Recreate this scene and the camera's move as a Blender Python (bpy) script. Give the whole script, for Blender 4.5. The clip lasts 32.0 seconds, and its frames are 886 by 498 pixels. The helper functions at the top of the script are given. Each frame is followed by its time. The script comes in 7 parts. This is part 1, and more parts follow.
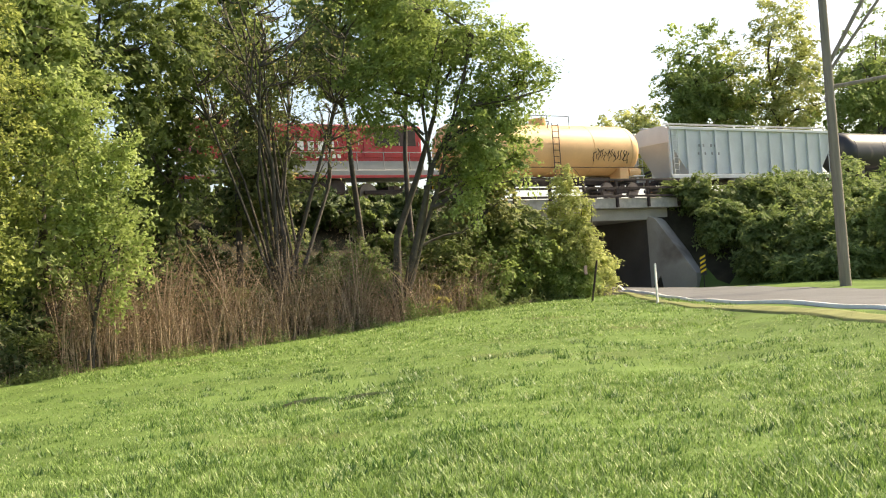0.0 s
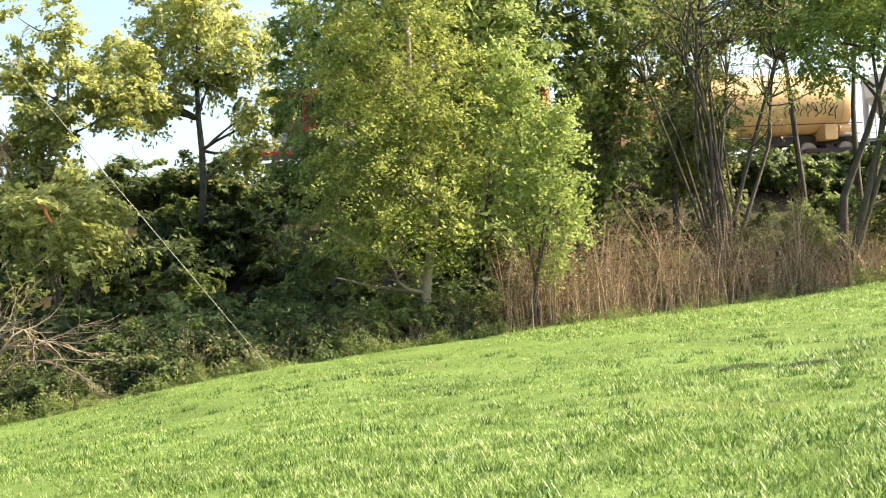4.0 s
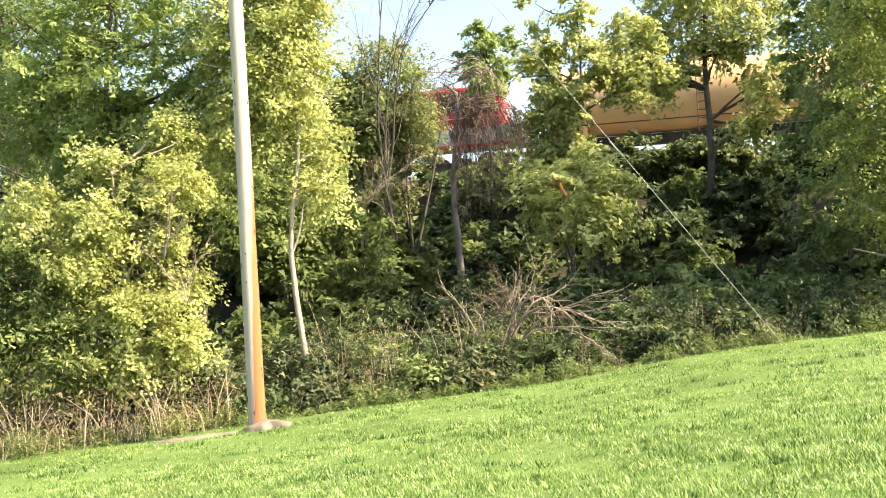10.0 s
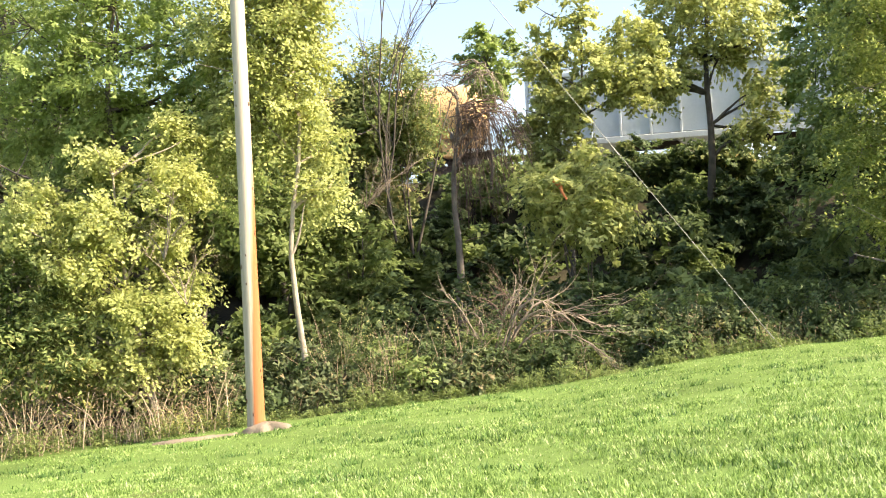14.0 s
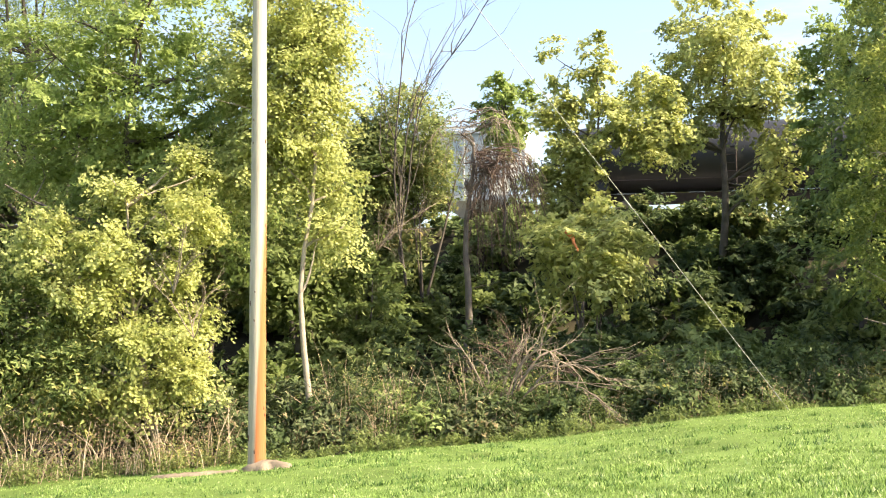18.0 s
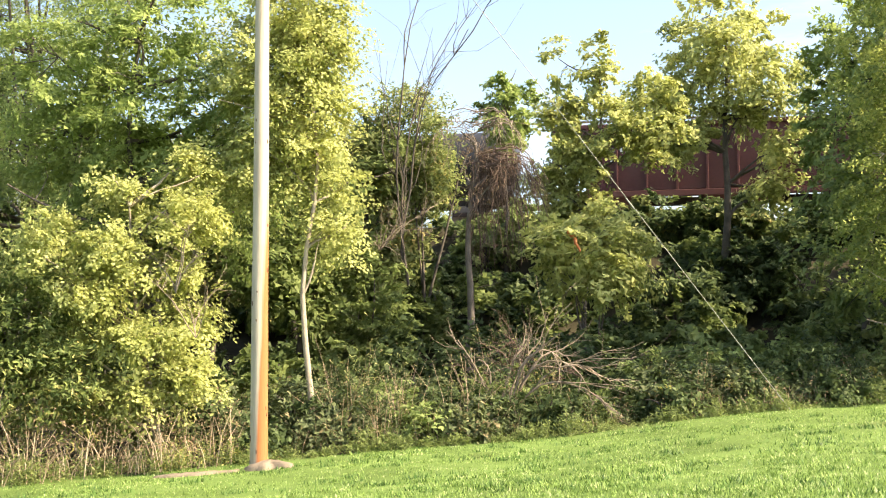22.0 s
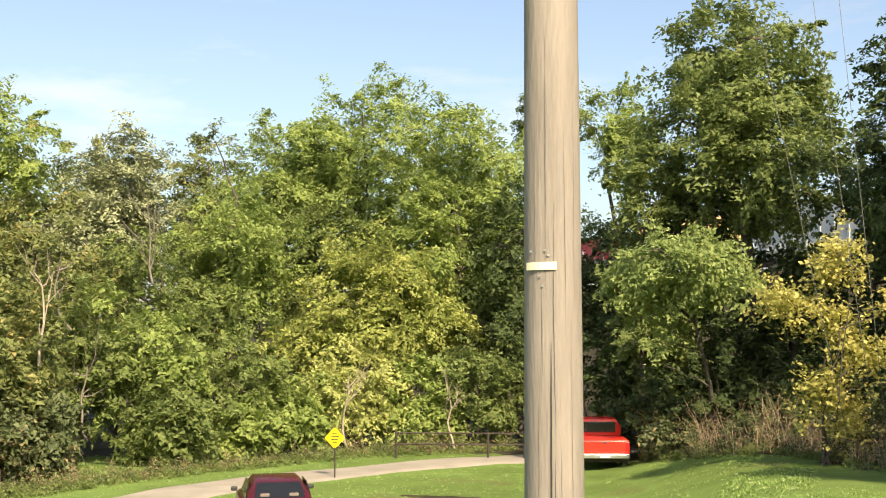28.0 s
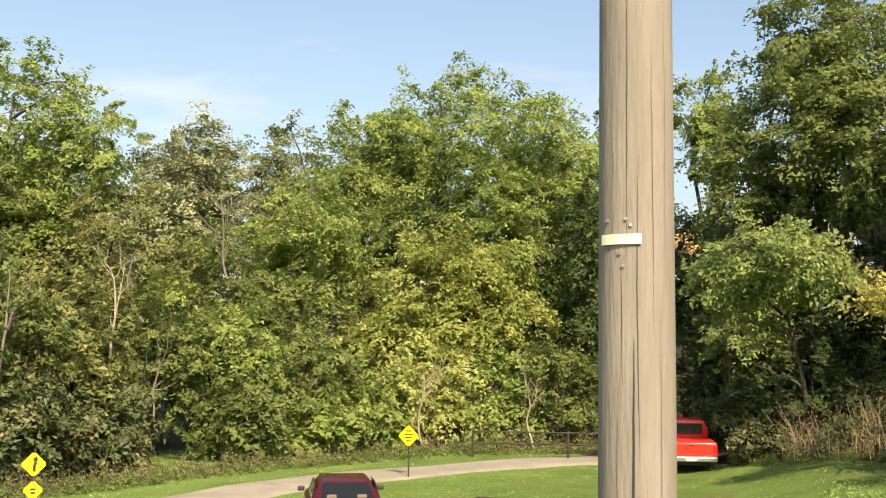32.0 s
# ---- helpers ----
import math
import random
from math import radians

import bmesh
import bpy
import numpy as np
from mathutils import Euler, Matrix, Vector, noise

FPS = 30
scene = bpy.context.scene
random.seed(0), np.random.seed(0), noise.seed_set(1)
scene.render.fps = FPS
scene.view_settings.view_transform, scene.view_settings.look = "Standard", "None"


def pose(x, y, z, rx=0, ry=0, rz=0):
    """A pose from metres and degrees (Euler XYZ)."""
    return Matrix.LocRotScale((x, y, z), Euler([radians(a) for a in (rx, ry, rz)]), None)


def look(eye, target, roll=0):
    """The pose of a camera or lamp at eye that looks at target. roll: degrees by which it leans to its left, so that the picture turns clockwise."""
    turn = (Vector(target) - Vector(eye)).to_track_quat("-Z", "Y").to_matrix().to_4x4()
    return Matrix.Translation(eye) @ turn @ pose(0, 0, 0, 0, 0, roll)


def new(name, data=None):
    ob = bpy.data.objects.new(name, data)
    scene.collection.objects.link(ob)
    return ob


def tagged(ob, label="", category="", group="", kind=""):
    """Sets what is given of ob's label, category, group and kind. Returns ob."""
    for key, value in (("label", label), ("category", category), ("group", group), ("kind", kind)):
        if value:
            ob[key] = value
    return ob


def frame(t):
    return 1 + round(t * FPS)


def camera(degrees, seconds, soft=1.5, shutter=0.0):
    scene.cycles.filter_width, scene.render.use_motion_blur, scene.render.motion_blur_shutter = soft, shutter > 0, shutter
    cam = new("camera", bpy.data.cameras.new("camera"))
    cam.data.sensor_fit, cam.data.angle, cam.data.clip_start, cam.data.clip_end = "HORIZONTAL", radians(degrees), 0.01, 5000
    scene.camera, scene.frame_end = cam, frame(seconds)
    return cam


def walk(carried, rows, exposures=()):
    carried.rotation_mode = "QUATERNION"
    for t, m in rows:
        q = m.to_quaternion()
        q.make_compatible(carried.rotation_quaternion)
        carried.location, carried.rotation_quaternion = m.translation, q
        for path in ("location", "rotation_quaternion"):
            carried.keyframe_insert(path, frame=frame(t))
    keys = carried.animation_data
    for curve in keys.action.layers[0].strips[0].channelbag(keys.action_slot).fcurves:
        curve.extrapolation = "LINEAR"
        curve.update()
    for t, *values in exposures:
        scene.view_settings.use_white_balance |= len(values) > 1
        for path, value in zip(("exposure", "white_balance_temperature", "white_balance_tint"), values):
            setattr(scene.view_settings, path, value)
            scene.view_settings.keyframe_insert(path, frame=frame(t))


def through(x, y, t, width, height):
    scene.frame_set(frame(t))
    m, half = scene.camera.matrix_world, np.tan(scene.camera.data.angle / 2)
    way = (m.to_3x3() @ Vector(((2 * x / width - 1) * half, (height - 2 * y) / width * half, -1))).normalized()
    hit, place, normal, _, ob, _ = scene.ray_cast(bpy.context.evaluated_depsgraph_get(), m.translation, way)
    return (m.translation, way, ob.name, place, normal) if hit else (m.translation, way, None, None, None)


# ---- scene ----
cam = camera(42.63, 32.0, soft=1.1)
EYE = 1.6
# seconds, metres walked towards the near pole, yaw, pitch, roll
ROWS = [
    (0.0, 0.000, -33.95, 1.90, -4.05),
    (0.5, 0.000, -32.02, 1.92, -3.98),
    (1.0, 0.000, -30.48, 1.91, -4.01),
    (1.5, 0.000, -28.88, 1.89, -3.99),
    (2.0, 0.000, -27.87, 1.90, -3.93),
    (2.5, 0.000, -25.72, 1.88, -3.92),
    (3.0, 0.000, -23.41, 1.87, -3.81),
    (3.5, 0.000, -17.34, 1.49, -3.61),
    (5.5, 0.000, -2.53, 1.69, -3.17),
    (6.0, 0.000, 1.15, 1.63, -3.12),
    (6.5, 0.000, 4.44, 1.54, -3.14),
    (7.0, 0.000, 6.69, 1.54, -3.15),
    (7.5, 0.000, 7.99, 1.54, -3.17),
    (8.0, 0.000, 9.23, 1.56, -3.31),
    (8.5, 0.000, 10.46, 1.57, -3.31),
    (9.0, 0.000, 11.68, 1.57, -3.36),
    (9.5, 0.000, 12.58, 1.53, -3.24),
    (10.0, 0.000, 13.18, 1.47, -3.14),
    (10.5, 0.000, 13.10, 1.53, -3.28),
    (11.0, 0.000, 13.08, 1.49, -3.23),
    (11.5, 0.000, 13.08, 1.49, -3.21),
    (12.0, 0.000, 13.08, 1.49, -3.23),
    (12.5, 0.000, 13.08, 1.49, -3.23),
    (13.0, 0.000, 13.08, 1.48, -3.20),
    (13.5, 0.000, 13.08, 1.45, -3.26),
    (14.0, 0.000, 13.18, 1.61, -2.81),
    (14.5, 0.000, 13.14, 2.10, -2.93),
    (16.5, 0.000, 13.18, 2.32, 0.30),
    (17.0, 0.000, 13.24, 3.27, -0.05),
    (17.5, 0.000, 13.71, 3.89, -0.87),
    (18.0, 0.000, 13.64, 3.91, -0.16),
    (18.5, 0.000, 13.64, 3.91, -0.16),
    (19.0, 0.000, 13.64, 3.91, -0.15),
    (19.5, 0.000, 13.73, 3.91, -0.12),
    (20.0, 0.000, 13.72, 3.91, -0.15),
    (20.5, 0.000, 13.65, 3.93, -0.10),
    (21.0, 0.000, 13.65, 3.95, -0.10),
    (21.5, 0.000, 13.68, 3.91, -0.15),
    (22.0, 0.000, 13.75, 3.92, -0.08),
    (22.5, 0.000, 15.34, 3.96, -0.04),
    (23.0, 0.000, 19.18, 4.98, 0.07),
    (23.5, 0.000, 25.67, 4.88, -0.04),
    (24.0, 0.000, 31.38, 4.78, -0.15),
    (24.5, 0.000, 37.57, 4.69, -0.20),
    (25.0, 0.000, 42.52, 4.65, -0.35),
    (25.5, 0.000, 46.78, 4.67, -0.37),
    (26.0, 0.000, 49.84, 4.66, -0.32),
    (26.5, 0.000, 54.42, 4.48, -0.54),
    (27.0, 0.120, 58.60, 4.45, -0.40),
    (27.5, 0.550, 63.40, 4.45, -0.20),
    (28.0, 1.150, 67.60, 4.50, 0.00),
    (28.5, 1.695, 70.40, 4.64, 0.20),
    (29.0, 2.120, 71.07, 5.56, 0.40),
    (29.5, 2.506, 71.84, 4.11, 0.50),
    (30.0, 2.560, 71.76, 4.34, 0.50),
    (30.5, 2.560, 71.77, 4.31, 0.50),
    (31.0, 2.560, 71.77, 4.31, 0.50),
    (31.5, 2.560, 71.77, 4.31, 0.50),
    (32.0, 2.560, 71.77, 4.25, 0.50),
]
AHEAD = (-0.8835, 0.4684)
walk(cam, [(t, pose(AHEAD[0] * s, AHEAD[1] * s, EYE, 90 + pitch, 0, yaw) @ pose(0, 0, 0, 0, 0, roll)) for t, s, yaw, pitch, roll in ROWS],
     [(0.0, 0.9, 7200, 10), (3.5, 1.35, 7100, 10), (5.5, 1.72, 6850, 12), (10.0, 1.68, 6850, 12), (16.5, 1.58, 6950, 12), (22.0, 1.58, 7150, 12), (26.5, 1.5, 6900, 12), (28.5, 0.75, 7500, 11), (32.0, 0.7, 7500, 11)])

# ---- world and sun ----
SUN_AZ, SUN_EL = -92.0, 40.0
sun_dir = Vector((-math.sin(radians(SUN_AZ)) * math.cos(radians(SUN_EL)), math.cos(radians(SUN_AZ)) * math.cos(radians(SUN_EL)), math.sin(radians(SUN_EL))))
world = bpy.data.worlds.new("world")
scene.world = world
world.use_nodes = True
wn, wl = world.node_tree.nodes, world.node_tree.links
sky = wn.new("ShaderNodeTexSky")
sky.sky_type, sky.sun_disc = "NISHITA", False
sky.sun_elevation, sky.sun_rotation = radians(SUN_EL), math.atan2(sun_dir.x, sun_dir.y)
sky.air_density, sky.dust_density, sky.ozone_density = 1.0, 2.8, 2.4
# thin high cloud
wco, wmap, wno, wra = wn.new("ShaderNodeTexCoord"), wn.new("ShaderNodeMapping"), wn.new("ShaderNodeTexNoise"), wn.new("ShaderNodeValToRGB")
wmap.inputs["Scale"].default_value = (1.6, 1.6, 7.0)
wno.inputs["Scale"].default_value, wno.inputs["Detail"].default_value, wno.inputs["Roughness"].default_value = 2.2, 7.0, 0.6
wra.color_ramp.elements[0].position, wra.color_ramp.elements[1].position = 0.55, 0.8
wra.color_ramp.elements[0].color = (0.04, 0.04, 0.04, 1)
wra.color_ramp.elements[1].color = (0.6, 0.6, 0.6, 1)
wl.new(wco.outputs["Generated"], wmap.inputs[0])
wl.new(wmap.outputs[0], wno.inputs["Vector"])
wl.new(wno.outputs[0], wra.inputs[0])
wbw, wgain, wmix = wn.new("ShaderNodeRGBToBW"), wn.new("ShaderNodeVectorMath"), wn.new("ShaderNodeMix")
wgain.operation, wmix.data_type = "SCALE", "RGBA"
wgain.inputs["Scale"].default_value = 1.45
wl.new(sky.outputs[0], wbw.inputs[0])
wl.new(wbw.outputs[0], wgain.inputs[0])
wl.new(wra.outputs[0], wmix.inputs[0])
wl.new(sky.outputs[0], wmix.inputs[6])
wl.new(wgain.outputs[0], wmix.inputs[7])
wl.new(wmix.outputs[2], wn["Background"].inputs[0])
wn["Background"].inputs[1].default_value = 0.14
sun = new("sun", bpy.data.lights.new("sun", "SUN"))
sun.data.energy, sun.data.angle, sun.data.color = 5.0, radians(0.53), (1.0, 0.875, 0.655)
sun.matrix_world = look(sun_dir * 100, (0, 0, 0))


# ---- materials ----
def material(name, base, rough=0.7, metal=0.0, vary=0.25, scale=3.0, fine=40.0, bump=0.15, stain=None, stain_at=0.62, gloss=0.5):
    """A surface with variation at two scales and a fine relief."""
    m = bpy.data.materials.new(name)
    m.use_nodes = True
    n, l = m.node_tree.nodes, m.node_tree.links
    b = n["Principled BSDF"]
    b.inputs["Metallic"].default_value = metal
    b.inputs["Roughness"].default_value = rough
    b.inputs["Specular IOR Level"].default_value = gloss
    co = n.new("ShaderNodeTexCoord")
    big, small = n.new("ShaderNodeTexNoise"), n.new("ShaderNodeTexNoise")
    big.inputs["Scale"].default_value, small.inputs["Scale"].default_value = scale, fine
    big.inputs["Detail"].default_value, small.inputs["Detail"].default_value = 5.0, 3.0
    for t in (big, small):
        l.new(co.outputs["Object"], t.inputs["Vector"])
    both = n.new("ShaderNodeMath")
    both.operation = "MULTIPLY_ADD"
    both.inputs[1].default_value = 0.4
    l.new(small.outputs[0], both.inputs[0])
    l.new(big.outputs[0], both.inputs[2])
    ramp = n.new("ShaderNodeValToRGB")
    ramp.color_ramp.elements[0].position, ramp.color_ramp.elements[1].position = 0.45, 0.95
    ramp.color_ramp.elements[0].color = (*[c * (1 - vary) for c in base], 1)
    ramp.color_ramp.elements[1].color = (*[min(1, c * (1 + vary)) for c in base], 1)
    l.new(both.outputs[0], ramp.inputs[0])
    out = ramp.outputs[0]
    if stain:
        s = n.new("ShaderNodeTexNoise")
        s.inputs["Scale"].default_value, s.inputs["Detail"].default_value = scale * 0.6, 6.0
        l.new(co.outputs["Object"], s.inputs["Vector"])
        r = n.new("ShaderNodeValToRGB")
        r.color_ramp.elements[0].position, r.color_ramp.elements[1].position = stain_at - 0.06, stain_at + 0.06
        l.new(s.outputs[0], r.inputs[0])
        mix = n.new("ShaderNodeMix")
        mix.data_type = "RGBA"
        mix.inputs[7].default_value = (*stain, 1)
        l.new(r.outputs[0], mix.inputs[0])
        l.new(out, mix.inputs[6])
        out = mix.outputs[2]
    l.new(out, b.inputs["Base Color"])
    if bump:
        bp = n.new("ShaderNodeBump")
        bp.inputs["Strength"].default_value, bp.inputs["Distance"].default_value = bump, 0.02
        l.new(small.outputs[0], bp.inputs["Height"])
        l.new(bp.outputs[0], b.inputs["Normal"])
    return m


def leaf_material(name, dark, light, through=0.4, odd=None, rough=0.6, gloss=0.22, patches=0.55):
    """Leaves: each one its own tint, lit through from behind."""
    m = bpy.data.materials.new(name)
    m.use_nodes = True
    n, l = m.node_tree.nodes, m.node_tree.links
    b = n["Principled BSDF"]
    b.inputs["Roughness"].default_value = rough
    b.inputs["Specular IOR Level"].default_value = gloss
    geo = n.new("ShaderNodeNewGeometry")
    ramp = n.new("ShaderNodeValToRGB")
    ramp.color_ramp.elements[0].color, ramp.color_ramp.elements[1].color = (*dark, 1), (*light, 1)
    if odd:
        e = ramp.color_ramp.elements.new(0.9)
        e.color = (*light, 1)
        ramp.color_ramp.elements[2].color = (*odd, 1)
    co, wide = n.new("ShaderNodeTexCoord"), n.new("ShaderNodeTexNoise")
    wide.inputs["Scale"].default_value, wide.inputs["Detail"].default_value = patches, 3.0
    l.new(co.outputs["Object"], wide.inputs["Vector"])
    add = n.new("ShaderNodeMath")
    add.operation = "MULTIPLY_ADD"
    add.inputs[1].default_value = 1.5
    add.inputs[2].default_value = -0.75
    l.new(wide.outputs[0], add.inputs[0])
    s = n.new("ShaderNodeMath")
    l.new(add.outputs[0], s.inputs[0])
    l.new(geo.outputs["Random Per Island"], s.inputs[1])
    l.new(s.outputs[0], ramp.inputs[0])
    l.new(ramp.outputs[0], b.inputs["Base Color"])
    t = n.new("ShaderNodeBsdfTranslucent")
    l.new(ramp.outputs[0], t.inputs[0])
    mix = n.new("ShaderNodeMixShader")
    mix.inputs[0].default_value = through
    l.new(b.outputs[0], mix.inputs[1])
    l.new(t.outputs[0], mix.inputs[2])
    l.new(mix.outputs[0], n["Material Output"].inputs[0])
    return m


LEAF = {
    "gold": leaf_material("gold_leaves", (0.3, 0.345, 0.11), (0.6, 0.61, 0.24), 0.45),
    "lime": leaf_material("lime_leaves", (0.185, 0.255, 0.07), (0.37, 0.45, 0.145), 0.5),
    "leafy": leaf_material("bright_green_leaves", (0.17, 0.235, 0.075), (0.36, 0.43, 0.155), 0.45),
    "green": leaf_material("green_leaves", (0.13, 0.18, 0.058), (0.27, 0.325, 0.112), 0.5),
    "olive": leaf_material("olive_leaves", (0.13, 0.165, 0.058), (0.3, 0.33, 0.125), 0.5, (0.46, 0.38, 0.16)),
    # deep green that also holds the bank's shade in its colour
    "deep": leaf_material("deep_green_shaded_leaves", (0.05, 0.08, 0.03), (0.13, 0.175, 0.065), 0.4),
    "fern": leaf_material("fern_green_leaves", (0.13, 0.175, 0.055), (0.35, 0.395, 0.145), 0.5, (0.52, 0.46, 0.18)),
    "walnut": leaf_material("walnut_leaves", (0.09, 0.135, 0.042), (0.3, 0.36, 0.12), 0.5, (0.58, 0.52, 0.2)),
    "grey": leaf_material("grey_green_leaves", (0.18, 0.21, 0.11), (0.42, 0.45, 0.27), 0.32),
    "yellow": leaf_material("yellow_leaves", (0.34, 0.345, 0.1), (0.7, 0.63, 0.23), 0.5),
    "brown": leaf_material("dry_brown_leaves", (0.16, 0.112, 0.07), (0.36, 0.26, 0.17), 0.3),
    "weed": leaf_material("weed_leaves", (0.055, 0.078, 0.033), (0.17, 0.2, 0.088), 0.32, (0.3, 0.24, 0.13)),
    "pale": leaf_material("pale_green_leaves", (0.24, 0.31, 0.09), (0.44, 0.52, 0.19), 0.5),
    "willow": leaf_material("willow_leaves", (0.17, 0.22, 0.055), (0.47, 0.5, 0.16), 0.5),
}
BARK = material("bark", (0.095, 0.08, 0.066), 0.9, vary=0.4, scale=4, fine=30, bump=0.6)
BARK_PALE = material("pale_bark", (0.33, 0.28, 0.22), 0.9, vary=0.3, scale=4, fine=30, bump=0.5)
BARK_GREY = material("grey_dead_bark", (0.17, 0.145, 0.125), 0.9, vary=0.35, scale=4, fine=30, bump=0.5)
DEAD_WOOD = material("bleached_dead_wood", (0.24, 0.19, 0.145), 0.85, vary=0.35, scale=5, fine=30, bump=0.4)
CANE = material("dry_cane", (0.38, 0.285, 0.195), 0.8, vary=0.4, scale=2, fine=20, bump=0.2)
STEM = material("green_stems", (0.16, 0.19, 0.08), 0.8, vary=0.3, scale=2, fine=20, bump=0.1)
CANE_PALE = material("pale_dry_cane", (0.42, 0.335, 0.235), 0.8, vary=0.35, scale=2, fine=20, bump=0.2)
TWIG = material("brown_twigs", (0.15, 0.1, 0.075), 0.9, vary=0.4, scale=2, fine=20, bump=0.2)
LAWN = material("lawn_soil", (0.12, 0.18, 0.05), 0.9, vary=0.3, scale=0.5, fine=22, bump=0.5, stain=(0.12, 0.13, 0.05), stain_at=0.66, gloss=0.05)
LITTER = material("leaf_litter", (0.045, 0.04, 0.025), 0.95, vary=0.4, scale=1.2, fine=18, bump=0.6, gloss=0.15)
GRASS = leaf_material("grass_blades", (0.07, 0.14, 0.024), (0.36, 0.5, 0.15), 0.35, (0.58, 0.63, 0.34), 0.45, 0.2, 3.2)
TUFT = leaf_material("tuft_blades", (0.035, 0.085, 0.018), (0.11, 0.22, 0.045), 0.25, None, 0.45, 0.3)
ASPHALT = material("asphalt", (0.15, 0.15, 0.15), 0.9, vary=0.15, scale=0.7, fine=60, bump=0.3, gloss=0.15)
PATH = material("gravel_path", (0.3, 0.27, 0.23), 0.95, vary=0.2, scale=0.8, fine=40, bump=0.4, gloss=0.15)
DIRT = material("pale_dirt", (0.24, 0.195, 0.145), 0.95, vary=0.25, scale=1.5, fine=25, bump=0.5, gloss=0.15)
WORN = material("worn_dark_turf", (0.035, 0.045, 0.02), 0.95, vary=0.4, scale=4, fine=30, bump=0.6, gloss=0.15)
DRY_GRASS = material("dry_verge_grass", (0.19, 0.2, 0.075), 0.95, vary=0.3, scale=1.5, fine=20, bump=0.6, gloss=0.15)
CABLE = material("grey_cable", (0.16, 0.16, 0.15), 0.6, 0.3, vary=0.2, scale=6, fine=60, bump=0.05)
GUY = material("dull_guy_strand", (0.3, 0.3, 0.27), 0.7, 0.0, vary=0.04, scale=6, fine=60, bump=0.05)
PAINT_WHITE = material("white_paint", (0.75, 0.75, 0.72), 0.6, vary=0.1, scale=3, fine=40, bump=0.05)
CONCRETE = material("weathered_concrete", (0.4, 0.37, 0.32), 0.9, vary=0.2, scale=0.5, fine=18, bump=0.35, stain=(0.2, 0.17, 0.14), stain_at=0.6)
# stained concrete with the underpass's inner shade put into its colour
CONCRETE_SHADED = material("shade_darkened_concrete", (0.1, 0.088, 0.075), 0.9, vary=0.25, scale=0.6, fine=18, bump=0.35, stain=(0.08, 0.07, 0.06), stain_at=0.55)
STEEL_DARK = material("dark_rusty_steel", (0.055, 0.04, 0.035), 0.75, 0.3, vary=0.4, scale=2, fine=30, bump=0.3)
STEEL = material("galvanised_steel", (0.5, 0.5, 0.48), 0.45, 0.8, vary=0.15, scale=6, fine=60, bump=0.05)
RAIL = material("rail_steel", (0.25, 0.2, 0.17), 0.5, 0.7, vary=0.3, scale=3, fine=40, bump=0.1)
BALLAST = material("ballast", (0.33, 0.31, 0.29), 0.95, vary=0.35, scale=6, fine=14, bump=0.8)
TIE = material("creosote_wood", (0.07, 0.055, 0.045), 0.9, vary=0.3, scale=5, fine=40, bump=0.5)
RED = material("red_paint", (0.38, 0.02, 0.022), 0.4, vary=0.12, scale=1.2, fine=30, bump=0.03)
SILVER = material("grey_paint", (0.3, 0.3, 0.29), 0.45, vary=0.12, scale=1.2, fine=30, bump=0.03)
PEACH = material("faded_orange_paint", (0.72, 0.44, 0.2), 0.55, vary=0.12, scale=0.7, fine=14, bump=0.05, stain=(0.45, 0.22, 0.1), stain_at=0.68)
HOPPER_GREY = material("pale_grey_paint", (0.6, 0.63, 0.63), 0.55, vary=0.1, scale=0.8, fine=14, bump=0.05, stain=(0.42, 0.4, 0.37), stain_at=0.68)
MAROON = material("oxide_red_paint", (0.115, 0.035, 0.03), 0.6, vary=0.25, scale=0.8, fine=14, bump=0.06, stain=(0.12, 0.05, 0.04), stain_at=0.62)
TANK_BLACK = material("black_paint", (0.025, 0.025, 0.027), 0.45, vary=0.3, scale=1, fine=20, bump=0.04, stain=(0.12, 0.1, 0.08), stain_at=0.66)
BLACK = material("black_rubber", (0.02, 0.02, 0.02), 0.8, vary=0.2, scale=5, fine=60, bump=0.1)
CAR_MAROON = material("maroon_car_paint", (0.085, 0.008, 0.014), 0.25, 0.25, vary=0.08, scale=2, fine=40, bump=0.0)
CAR_RED = material("red_car_paint", (0.62, 0.03, 0.02), 0.25, 0.0, vary=0.06, scale=2, fine=40, bump=0.0)
GLASS = material("dark_glass", (0.012, 0.014, 0.016), 0.12, 0.0, vary=0.1, scale=2, fine=10, bump=0.0)
LENS_RED = material("red_lens", (0.45, 0.015, 0.015), 0.25, vary=0.1, scale=10, fine=60, bump=0.05)
CLOTH = material("seat_cloth", (0.16, 0.13, 0.11), 0.9, vary=0.1, scale=10, fine=80, bump=0.2)
YELLOW = material("sign_yellow", (0.85, 0.55, 0.01), 0.45, vary=0.06, scale=4, fine=40, bump=0.02)
INK = material("sign_black", (0.02, 0.02, 0.02), 0.6, vary=0.1, scale=4, fine=40, bump=0.02)
CHROME = material("bumper_metal", (0.55, 0.55, 0.55), 0.3, 0.9, vary=0.1, scale=4, fine=40, bump=0.02)


